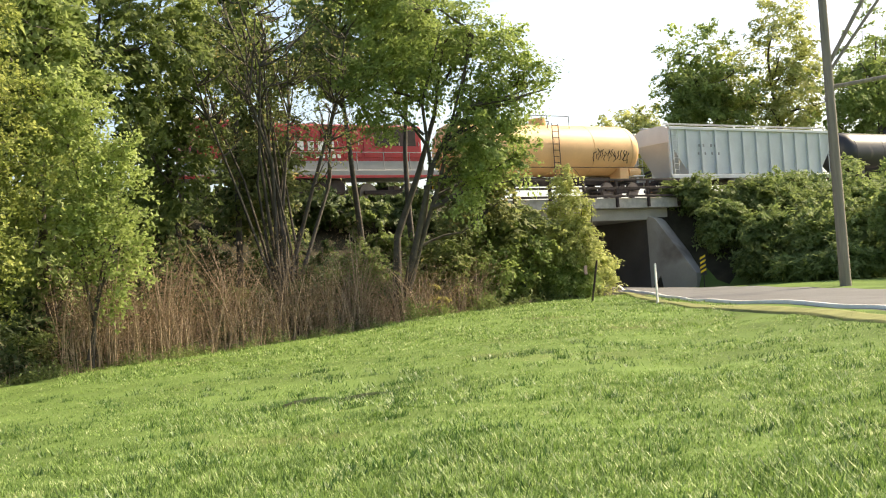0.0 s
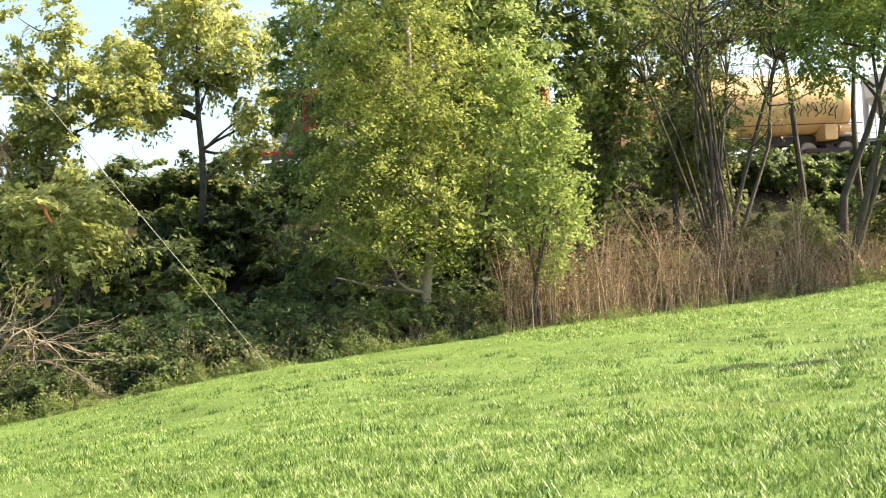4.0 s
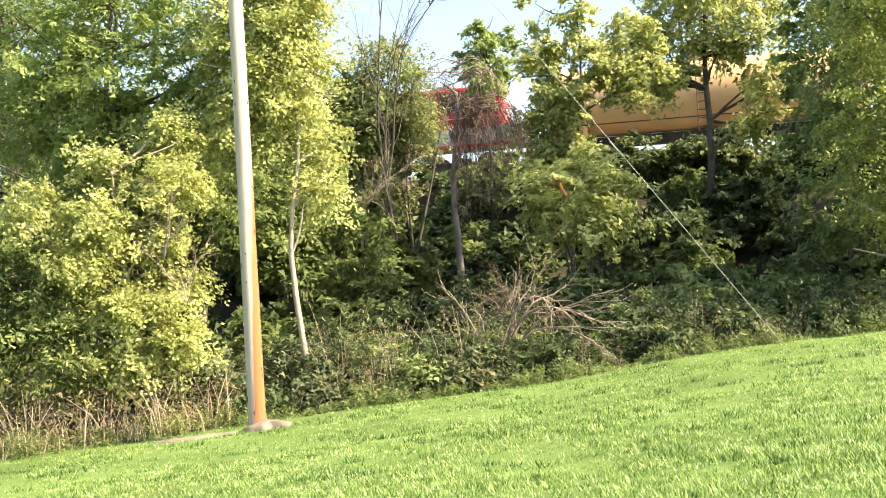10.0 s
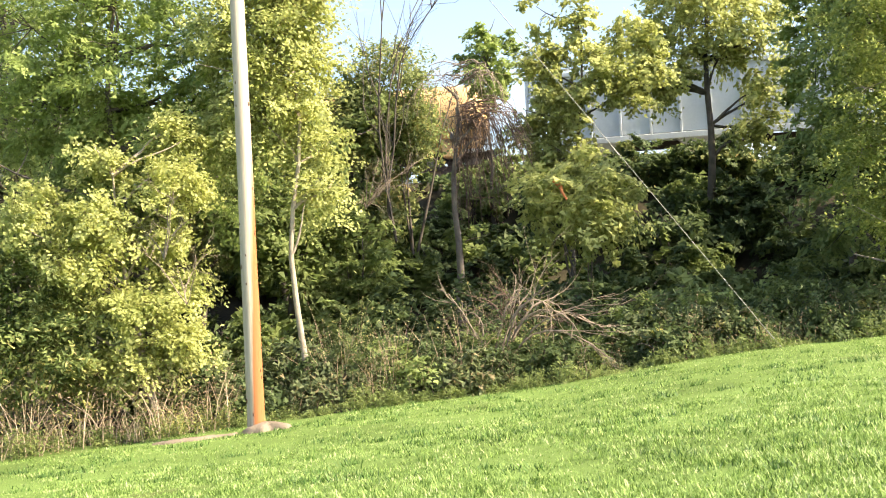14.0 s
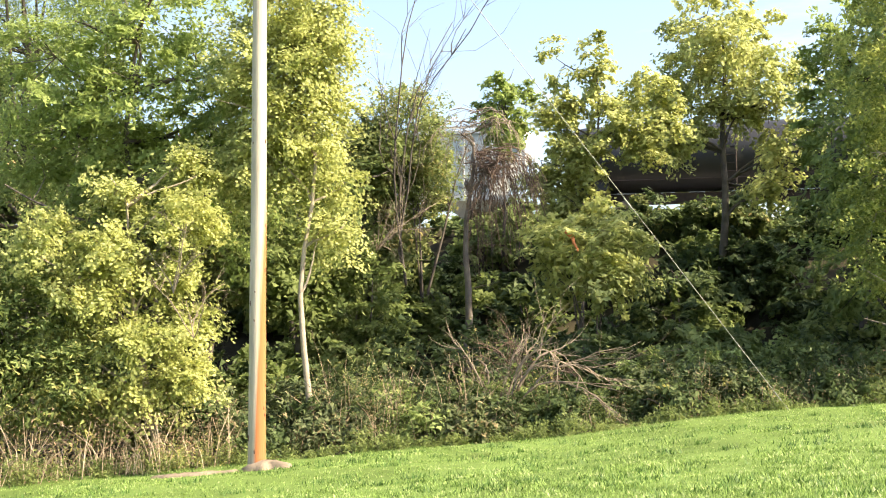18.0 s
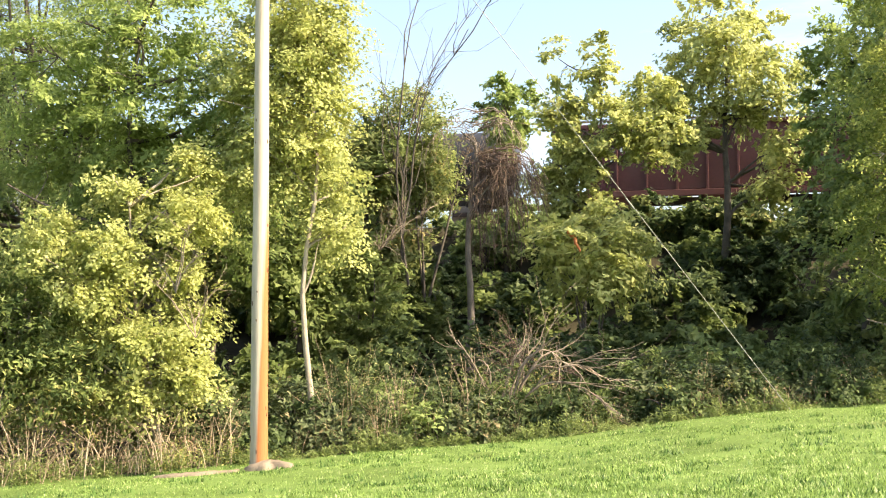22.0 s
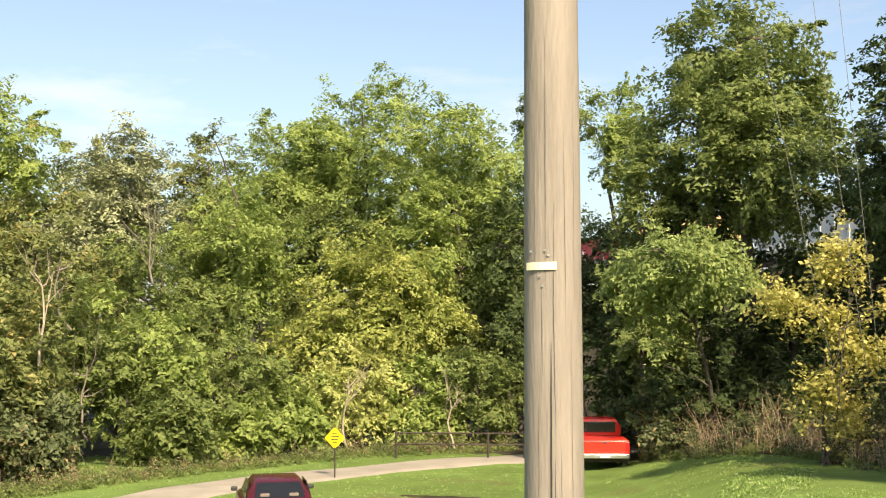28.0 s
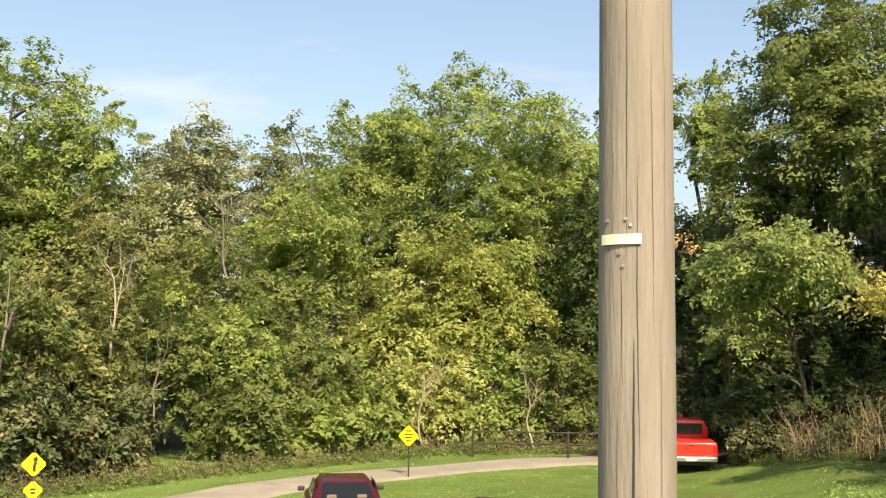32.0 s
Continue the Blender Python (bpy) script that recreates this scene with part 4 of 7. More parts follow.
for k, (nm, w, r, zb, zt, rad, lf, n) in enumerate(WOOD):
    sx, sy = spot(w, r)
    rng = np.random.default_rng(80 + k)
    h = (zt - zb) / 2
    lob = [(sx + rng.normal(0, rad * 0.45), sy + rng.normal(0, rad * 0.45), zb + h * rng.uniform(0.4, 1.45), rad * rng.uniform(0.4, 0.65), h * rng.uniform(0.3, 0.5)) for _ in range(7)] + [(sx, sy, zb + h, rad * 0.75, h)]
    tree(nm, sx, sy, lob, lf, int(n * 2.0), 0.165, {"lime": "broad yellow-green tree at the edge of the wood", "willow": "sunlit bright yellow-green tree at the edge of the wood", "green": "green tree at the edge of the wood", "grey": "grey-green tree with silvery leaves", "olive": "olive green tree in the wood", "fern": "green tree with yellowing leaves in the wood", "deep": "dark shaded tree in the wood"}[lf], seed=80 + k, clump=0.95, per=110, flat=0.5, tri=True, trunk_r=0.2, limbs=8, twigs=30, base_z=float(gz(sx, sy)) if gz(sx, sy) < 0 else -2.0, group="wood")
for k, (w, r, zt, rad, lf) in enumerate(((72.5, 47.5, 1.6, 2.2, "gold"), (69.0, 48, 1.0, 1.8, "lime"), (75.8, 46, 0.8, 2.0, "lime"), (66, 48.5, 1.8, 2.0, "green"), (79.0, 45.5, 3.6, 2.6, "green"), (83, 44, 4.4, 2.6, "lime"), (86.5, 42.5, 4.2, 2.4, "green"), (90, 40.5, 4.6, 2.5, "olive"), (93.5, 38.5, 4.9, 2.4, "green"), (97, 37, 4.6, 2.4, "green"), (81.5, 41.5, 0.2, 1.6, "green"), (88.4, 39, 0.0, 1.6, "weed"), (92, 36.5, 0.6, 1.7, "weed"), (77.6, 44, -0.6, 1.5, "lime"))):
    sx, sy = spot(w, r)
    shrub("wood_edge_shrub", sx, sy, zt, rad, lf, 10000, 0.15, "leafy shrub at the edge of the wood", 100 + k, group="wood edge", tri=True, clump=0.6)
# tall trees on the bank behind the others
# those at -9 and -15 are added behind the willow to shade the bank
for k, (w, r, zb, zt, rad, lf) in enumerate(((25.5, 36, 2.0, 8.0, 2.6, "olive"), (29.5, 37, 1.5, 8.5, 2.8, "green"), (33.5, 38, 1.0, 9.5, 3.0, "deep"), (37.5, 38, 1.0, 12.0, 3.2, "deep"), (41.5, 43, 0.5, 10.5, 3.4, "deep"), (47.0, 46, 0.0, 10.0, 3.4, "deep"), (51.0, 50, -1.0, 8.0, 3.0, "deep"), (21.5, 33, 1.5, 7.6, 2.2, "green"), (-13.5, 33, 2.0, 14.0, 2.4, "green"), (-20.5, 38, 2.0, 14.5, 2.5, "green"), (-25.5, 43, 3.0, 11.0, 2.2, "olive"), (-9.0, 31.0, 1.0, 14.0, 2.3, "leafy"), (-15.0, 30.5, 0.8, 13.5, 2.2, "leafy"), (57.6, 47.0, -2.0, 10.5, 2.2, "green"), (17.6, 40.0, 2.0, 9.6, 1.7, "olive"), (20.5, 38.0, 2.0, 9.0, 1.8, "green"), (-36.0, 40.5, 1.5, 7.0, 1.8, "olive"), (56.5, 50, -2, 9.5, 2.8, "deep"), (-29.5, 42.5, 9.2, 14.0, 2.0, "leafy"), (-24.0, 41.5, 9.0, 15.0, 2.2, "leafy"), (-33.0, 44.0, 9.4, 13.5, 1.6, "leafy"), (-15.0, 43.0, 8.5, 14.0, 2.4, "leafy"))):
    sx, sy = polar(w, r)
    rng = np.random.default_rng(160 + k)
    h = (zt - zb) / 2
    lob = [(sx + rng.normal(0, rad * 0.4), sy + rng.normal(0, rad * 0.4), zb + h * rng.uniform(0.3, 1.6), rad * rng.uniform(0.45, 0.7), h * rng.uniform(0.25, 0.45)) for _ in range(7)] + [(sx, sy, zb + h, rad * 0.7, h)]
    # the deep ones carry their shade in the leaf colour
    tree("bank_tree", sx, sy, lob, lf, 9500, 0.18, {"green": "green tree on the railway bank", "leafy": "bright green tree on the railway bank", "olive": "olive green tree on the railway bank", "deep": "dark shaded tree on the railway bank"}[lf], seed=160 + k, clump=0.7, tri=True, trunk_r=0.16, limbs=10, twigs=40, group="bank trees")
# undergrowth below the tall trees, its shade put into the leaf colour
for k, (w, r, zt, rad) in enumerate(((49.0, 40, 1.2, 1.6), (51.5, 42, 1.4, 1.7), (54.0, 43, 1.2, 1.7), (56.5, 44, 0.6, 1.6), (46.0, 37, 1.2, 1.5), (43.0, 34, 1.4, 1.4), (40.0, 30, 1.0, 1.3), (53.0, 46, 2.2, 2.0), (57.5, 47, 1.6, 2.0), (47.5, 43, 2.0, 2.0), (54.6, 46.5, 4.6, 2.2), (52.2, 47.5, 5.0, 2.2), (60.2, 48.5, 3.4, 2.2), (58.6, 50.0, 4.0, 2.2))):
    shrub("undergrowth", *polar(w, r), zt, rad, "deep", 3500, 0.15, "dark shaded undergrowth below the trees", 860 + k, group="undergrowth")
# brush on the bank, space by space
rng = np.random.default_rng(5)
count = 0
for k in range(700):
    w = rng.uniform(-38, 58)
    r0 = float(np.interp(w, EDGE_W, EDGE_R))
    r = r0 + 0.9 + rng.uniform(0, 1) ** 0.75 * min(26, 46.5 / math.cos(radians(w)) - r0 - 1)
    sx, sy = polar(w, r)
    if sy > 46.6 or (sx > 34 and sy > 30) or (sx > 24 and sy < 36):
        continue
    front = r < r0 + 3
    rad = rng.uniform(0.7, 1.1) if front else rng.uniform(1.0, 1.7)
    g = float(gz(sx, sy))
    zt = g + (rng.uniform(0.7, 1.5) if front else rng.uniform(1.3, 2.4))
    if -31 < w < 40 and front:
        continue
    # behind the front row, darker leaves stand in for the bank's shade
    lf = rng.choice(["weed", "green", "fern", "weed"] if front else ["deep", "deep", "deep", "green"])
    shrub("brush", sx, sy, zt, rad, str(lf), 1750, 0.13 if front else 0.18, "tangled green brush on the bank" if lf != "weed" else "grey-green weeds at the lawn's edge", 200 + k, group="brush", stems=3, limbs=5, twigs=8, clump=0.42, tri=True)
    count += 1
    if count >= 200:
        break
# brush along the top of the bank, mostly in leaves darkened for shade
for k in range(64):
    sx = -26 + k * 0.95 + rng.uniform(-0.6, 0.6)
    sy = rng.uniform(38.5, 46.4)
    shrub("bank_brush", sx, sy, float(gz(sx, sy)) + rng.uniform(1.2, 2.0) + 0.3 * (-5 < sx < 9), 1.5, ("deep", "deep", "green", "deep")[k % 4], 1600, 0.17, "green brush high on the railway bank, darkened for shade", 900 + k, group="bank brush", stems=2, limbs=4, twigs=6, clump=0.45)
# dry canes
canes("dry_reeds", (-30, -15, 0.0, 2.6), 620, 2.35, CANE, "stand of tall dry brown canes along the lawn", 7, ("brown", 95, 0.06, 0.26), 0.012, 0.2)
canes("dry_reeds", (-36, -29, 0.2, 2.2), 330, 1.6, CANE, "dry brown canes and seed heads beside the bushes", 8, ("brown", 50, 0.06, 0.25), 0.012, 0.3)
canes("dry_stalks", (24, 40, -0.2, 1.2), 240, 1.05, CANE_PALE, "pale broken dry stalks along the lawn's edge", 9, ("brown", 26, 0.06, 0.22), 0.008, 0.36)
canes("dry_stalks", (40, 56, -0.2, 2.5), 420, 1.1, CANE, "dry brown weeds along the lawn's edge", 10, ("brown", 12, 0.08, 0.25), 0.007, 0.3)
canes("dry_stalks", (47, 58, 0.8, 3.6), 340, 1.7, CANE, "tall dry brown weeds leaning in the shade below the trees", 13, ("brown", 16, 0.07, 0.25), 0.008, 0.32)
canes("dry_stalks", (11, 21, 0.3, 2.2), 200, 1.6, CANE, "dry stalks between the weeds", 11, ("weed", 14, 0.06, 0.25), 0.005, 0.3)
canes("dry_stalks", (-14, 3, 0.1, 1.2), 310, 0.6, CANE, "short dry stalks in front of the brush", 12, ("brown", 5, 0.06, 0.15), 0.005, 0.3)

# low brush beyond the track
for k in range(38):
    sx, sy = -62 + k * 2.68 + rng.uniform(-0.8, 0.8), 55.6 + rng.uniform(-0.4, 1.0)
    shrub("far_brush", sx, sy, RAIL_Z + rng.uniform(1.9, 2.8) + 0.6 * (sx > 14), 2.2, "deep" if k % 2 else "green", 2300, 0.27, "low green brush beyond the railway track", 600 + k, group="far brush", stems=2, limbs=3, twigs=5, clump=0.5, zb=3.6)
# weeds in front of the brush
for k, (w, dr, zt, rad, lf) in enumerate(((19.5, 1.3, 1.1, 1.1, "weed"), (16.3, 1.4, 0.7, 1.0, "weed"), (14.0, 1.6, 1.0, 0.9, "weed"), (12.0, 1.1, 0.6, 1.0, "green"), (9.2, 1.0, 0.4, 1.0, "green"), (6.4, 1.0, 0.5, 0.9, "green"), (4.0, 1.4, 1.4, 1.0, "green"), (1.6, 1.5, 1.2, 1.1, "green"), (-0.8, 1.3, 0.9, 0.9, "weed"), (-5.5, 1.2, 1.1, 0.9, "weed"), (-8.0, 1.6, 1.5, 1.0, "olive"), (21.5, 1.4, 1.2, 1.0, "weed"), (17.8, 0.9, 0.5, 0.9, "weed"), (-13.5, 1.5, 1.4, 0.9, "olive"), (47.5, 2.2, 0.2, 1.2, "weed"), (52.5, 1.5, -0.4, 1.3, "weed"), (44.0, 2.0, 0.4, 1.1, "weed"), (55.0, 1.2, -1.2, 1.3, "weed"), (50.5, 3.5, 0.0, 1.4, "green"))):
    r = float(np.interp(w, EDGE_W, EDGE_R)) + dr + 0.5
    shrub("weed_clump", *polar(w, r), zt - 0.25, rad * 0.8, lf, 2400, 0.075, "leafy grey-green weeds along the lawn's edge" if lf == "weed" else "leafy green weeds along the lawn's edge", 700 + k, "weeds", clump=0.32, group="weeds")
# leafy mounds and low plants where the mown grass ends
rng = np.random.default_rng(64)
for k in range(46):
    w = -13.5 + k * 0.82 + rng.uniform(-0.3, 0.3)
    dr = rng.uniform(0.5, 2.6)
    sx, sy = polar(w, float(np.interp(w, EDGE_W, EDGE_R)) + dr)
    lf = ("deep", "green", "weed", "deep", "leafy")[int(rng.integers(0, 5))]
    rad = rng.uniform(0.5, 0.95)
    shrub("edge_plant", sx, sy, float(gz(sx, sy)) + rng.uniform(0.45, 0.75) + 0.32 * dr, rad, lf, int(2600 * rad), 0.085, {"deep": "dark green leafy plants at the lawn's edge", "green": "green leafy plants at the lawn's edge", "weed": "grey-green leafy weeds at the lawn's edge", "leafy": "bright green leafy plants at the lawn's edge"}[lf], 1300 + k, "weeds", clump=0.3, group="edge plants", stems=2, limbs=4, twigs=8, per=40)
for k, (w, dr, zt) in enumerate(((2.6, 0.9, 0.55), (-0.6, 1.0, 0.75), (-2.0, 0.9, 0.5), (-7.0, 0.9, 0.9), (-33.5, 1.0, 1.9))):
    r = float(np.interp(w, EDGE_W, EDGE_R)) + dr
    shrub("goldenrod", *polar(w, r), zt, 0.4, "yellow", 700, 0.06, "yellow flowering goldenrod among the weeds", 740 + k, "flowers", clump=0.2, group="goldenrod")


def dead_branches(name, origin, spans, label, mat, seed, r0=0.04, fork=4, category="dead branches", wild=0.16):
    """A tangle of bare crooked branches; spans are tips relative to the origin."""
    rng = np.random.default_rng(seed)
    t = new(name)
    t.location = origin
    tagged(t, label, category)
    for tip, sag in spans:
        line = curve_line((0, 0, 0), tip, rng, 0.1, 9, sag)
        v, f = tubes([(line, np.linspace(1, 0.3, 9) * r0)], 6)
        b = part("branch", np_mesh("branch", v, f, True), mat, t)
        for k in range(fork):
            i = int(rng.integers(3, 9))
            d = line[min(i, 8)] - line[i - 1]
            d = d / np.linalg.norm(d) * np.linalg.norm(tip) * rng.uniform(0.2, 0.45) + rng.normal(0, wild, 3) * np.linalg.norm(tip)
            tw = curve_line(line[i - 1], line[i - 1] + d, rng, 0.15, 6, -0.05)
            lines = [(tw, np.linspace(0.5, 0.12, 6) * r0)]
            for j in range(4):
                m = int(rng.integers(2, 6))
                lines.append((curve_line(tw[m - 1], tw[m - 1] + d * 0.5 + rng.normal(0, 0.12, 3) * np.linalg.norm(d) * 1.6, rng, 0.15, 4), np.linspace(0.2, 0.07, 4) * r0))
            v, f = tubes(lines, 4)
            part("twig", np_mesh("twig", v, f, True), mat, b)
    return t


# fallen bleached branches, snag with a hanging brown vine, and other dead wood
ox, oy = polar(10.9, 23.0)
dead_branches("fallen_branch", (ox, oy, float(gz(ox, oy))), [((0.3, 0.3, 1.7), 0.2), ((1.2, -0.1, 1.5), 0.9), ((1.8, 0.0, 0.9), 1.1), ((2.2, -0.2, 0.5), 1.0), ((-0.5, 0.2, 1.5), 0.1), ((1.5, 0.3, 1.3), 0.8), ((-0.9, 0.1, 1.9), 0.0), ((0.8, 0.2, 1.6), 0.5), ((2.0, 0.3, 1.1), 0.9)], "bleached dead branches lying on the weeds", DEAD_WOOD, 31, 0.03, 5)
ox, oy = polar(9.5, 24.3)
dead_branches("dead_twigs", (ox, oy, float(gz(ox, oy))), [((rng.normal(0, 0.9), rng.normal(0, 0.5), rng.uniform(0.6, 2.0)), 0.5) for _ in range(14)], "tangle of brown dead twigs", TWIG, 32, 0.02, 5)
ox, oy = polar(12.2, 32.0)
snag = tree("dead_snag", ox, oy, [(ox - 0.1, oy - 0.1, 6.6, 0.5, 0.8), (ox + 0.3, oy - 0.2, 5.4, 0.5, 0.8)], "brown", 900, 0.09, "grey dead trunk hung with a mass of dry brown vines", seed=33, trunk_r=0.14, bark=BARK_GREY, clump=0.35, droop=2.0, aspect=0.2, twigs=30, limbs=12)


def hanging_vine(name, x, y, z, n, reach, drop, mat, label, seed, r=0.012):
    """Strands that arch out from the top of a dead trunk and hang down."""
    rng = np.random.default_rng(seed)
    t = new(name)
    t.location = (x, y, z)
    tagged(t, label, "dead vine")
    lines = []
    for k in range(n):
        out = rng.uniform(reach[0], reach[1])
        fall = rng.uniform(drop[0], drop[1]) * (1.0 - 0.25 * abs(out) / max(abs(reach[0]), abs(reach[1])))
        u = np.linspace(0, 1, 9)[:, None]
        start = np.array([rng.normal(0, 0.15), rng.normal(0, 0.15), rng.uniform(-0.5, 0.2)])
        end = np.array([out, rng.normal(-0.2, 0.3), -fall])
        pts = start + (end - start) * np.concatenate([u ** 0.6, u, u ** 1.8], 1)
        pts[:, 2] += 0.5 * np.sin(u[:, 0] * np.pi) * abs(out) * 0.5
        pts[1:-1] += rng.normal(0, 0.05, (7, 3))
        lines.append((pts, r * rng.uniform(0.5, 1.5) * np.linspace(1, 0.4, 9)))
        for _ in range(2):
            m = int(rng.integers(3, 8))
            lines.append((curve_line(pts[m], pts[m] + rng.normal(0, 0.25, 3) + [0.1, 0, -0.45], rng, 0.15, 5), r * np.linspace(0.6, 0.25, 5)))
    for k in range(0, len(lines), 30):
        v, f = tubes(lines[k:k + 30], 4)
        part("strand", np_mesh("strand", v, f, True), mat, t)
    return t


hanging_vine("dead_vine", ox + 0.35, oy - 0.3, 6.3, 120, (-0.5, 2.0), (0.9, 3.6), TWIG, "dark brown tangle of dry vine hanging from the dead trunk", 34)
hanging_vine("dead_vine", ox + 0.2, oy - 0.4, 7.5, 26, (-1.6, 1.6), (0.4, 2.0), DEAD_WOOD, "bleached dry vine strands arching over the dead trunk", 38, 0.014)
ox, oy = polar(17.0, 30.0)
dead_branches("dead_twigs", (ox, oy, 3.6), [((rng.normal(0.5, 0.6), rng.normal(0, 0.5), rng.uniform(-0.3, 1.3)), 0.1) for _ in range(9)], "grey bare dead twigs in the brush", DEAD_WOOD, 35, 0.015, 5)
ox, oy = polar(15.5, 38.0)
dead_branches("bare_tree_top", (ox, oy, 3.0), [((0.6 + 0.8 * k, rng.normal(0, 0.6), 9.8 - 0.7 * k), 0.0) for k in range(3)], "thin bare tree with upright grey twigs", BARK, 36, 0.045, 5, "tree", 0.05)
ox, oy = polar(7.4, 27.6)
dead_branches("broken_limb", (ox, oy, 3.9), [((0.28, -0.1, -0.5), 0.05)], "broken limb with bright orange torn wood", material("torn_orange_wood", (0.6, 0.2, 0.08), 0.8), 37, 0.07, 0)
for k, (w, r, z, n) in enumerate(((27.0, 20.6, 2.2, 5), (26.0, 21.5, 1.4, 4), (34.2, 21.6, -0.9, 3), (37.0, 22.6, -1.0, 3), (47.0, 30.5, -1.6, 6), (-28.5, 32.2, 0.6, 7), (-24.0, 29.5, 0.5, 6), (50.5, 36.0, -2.2, 5))):
    ox, oy = polar(w, r)
    dead_branches("dead_branch", (ox, oy, z), [((rng.normal(0, 0.6), rng.normal(0, 0.4), rng.uniform(0.5, 1.3)), 0.15) for _ in range(n)], "pale bare dead branch in the brush", DEAD_WOOD, 40 + k, 0.011, 4)
for k, (w, r, x2, z) in enumerate(((86.5, 41.0, 0, 3.4), (78.6, 44.2, 0.2, -2.9), (93.0, 36.0, 0.4, 1.8), (82.6, 43.0, 0, 5.2), (88.0, 38.6, 0, 2.2), (67.2, 46.5, 0, -1.0), (72.6, 45.0, 0, -1.2), (85.6, 39.6, 0, -0.4))):
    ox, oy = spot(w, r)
    dead_branches("dead_snag", (ox, oy, -3.0 if k in (1, 5, 6) else z - 1.5), [((rng.normal(0, 0.2), rng.normal(0, 0.2), rng.uniform(2.2, 3.2)), 0.0)], "pale bare dead trunk in the wood", BARK_PALE if k in (1, 4, 5, 6) else BARK_GREY, 55 + k, 0.055, 4)

# bare dirt round the far pole, and worn spots
fx, fy = polar(22.9, 20.0)


def patch(name, x, y, rx, ry, rz, mat, label, h=0.05, seed=1):
    """A low uneven mound."""
    rng = np.random.default_rng(seed)
    n, m = 30, 8
    a = np.arange(n) * 2 * np.pi / n
    wob = 1 + 0.22 * np.sin(a * 3 + rng.uniform(0, 6)) + 0.12 * np.sin(a * 5 + rng.uniform(0, 6)) + rng.normal(0, 0.05, n)
    v, f = [], []
    c, s = math.cos(radians(rz)), math.sin(radians(rz))
    for j in range(m + 1):
        u = j / m
        X = np.cos(a) * wob * rx * u
        Y = np.sin(a) * wob * ry * u
        gx, gy = x + X * c - Y * s, y + X * s + Y * c
        v.append(np.stack([gx, gy, gz(gx, gy) + 0.035 + h * (1 - u * u) - 0.08 * (u > 0.95) + rng.normal(0, 0.008, n)], 1))
    i = np.arange(n)
    for j in range(m):
        f.append(np.stack([j * n + i, j * n + (i + 1) % n, (j + 1) * n + (i + 1) % n, (j + 1) * n + i], 1))
    return tagged(part(name, np_mesh(name, np.concatenate(v), np.concatenate(f), True), mat), label, "dirt patch", kind="structure")


patch("dirt_patch", fx + 0.22, fy - 0.1, 0.42, 0.28, -10, DIRT, "pale bare dirt round the foot of the pole", 0.12, 2)
patch("dirt_patch", fx - 1.0, fy - 0.45, 0.7, 0.12, 15, DIRT, "worn bare dirt beside the pole", 0.02, 3)
ox, oy = spot(79.0, 21.5)
patch("dirt_patch", ox, oy, 1.5, 0.5, 60, DIRT, "worn bare dirt in the grass behind the parked car", 0.02, 4)
ox, oy = spot(67.5, 32.0)
patch("dirt_patch", ox, oy, 1.4, 0.3, 40, LITTER, "dark scar of bare earth in the lawn", 0.03, 5)
for k, (sx, sy, rx, rz) in enumerate(((6.64, 13.31, 0.42, 20), (7.31, 13.0, 0.36, 10))):
    patch("dirt_patch", sx, sy, rx, 0.12, rz, WORN, "dark worn scar in the mown grass", 0.012, 6 + k)


# standing weeds: thin stems with small leaves all along them
def leafy_stalks(name, x, y, h, leaf, per, size, stem, label, seed, lean=0.16, spread=0.07, thick=0.004, low=0.1):
    rng = np.random.default_rng(seed)
    n = len(x)
    z = gz(x, y)
    hh = h * rng.uniform(0.35, 1.15, n) * (0.72 + 0.3 * np.sin(x * 1.7 + y * 0.9) + 0.25 * np.sin(x * 4.1 - y * 2.3))
    lines, place = [], []
    for k in range(n):
        d = rng.normal(0, lean, 2)
        p = np.array([x[k], y[k], z[k] - 0.04])
        tip = p + [d[0] * hh[k], d[1] * hh[k], hh[k]]
        mid = p + [d[0] * hh[k] * 0.3, d[1] * hh[k] * 0.3, hh[k] * 0.55]
        lines.append((np.stack([p, mid, tip]), thick * rng.uniform(0.6, 1.5) * np.array([1, 0.8, 0.4])))
        u = rng.uniform(low, 1.05, per)[:, None]
        place.append(p + (tip - p) * u + rng.normal(0, 1, (per, 3)) * spread * (0.5 + hh[k]) * [1, 1, 0.7])
    v, f = tubes(lines, 3)
    ob = tagged(part(name, np_mesh(name, v, f), stem), label, "weeds", kind="stuff")
    v, f = leaf_quads(np.concatenate(place), size, rng, 0.4, 0.4, 0.3, True)
    tagged(part("leaves", np_mesh("leaves", v, f), LEAF[leaf], ob), kind="stuff")
    return ob


def strip(w0, w1, d0, d1, n, seed):
    """Places behind the lawn's edge."""
    rng = np.random.default_rng(seed)
    w = rng.uniform(w0, w1, n)
    keep = rng.uniform(0, 1, n) < 0.55 + 0.45 * np.sin(w * 2.7 + seed) * np.sin(w * 0.9 + 2 * seed)
    w = w[keep]
    r = np.interp(w, EDGE_W, EDGE_R) + rng.uniform(d0, d1, len(w))
    return -r * np.sin(np.radians(w)), r * np.cos(np.radians(w))


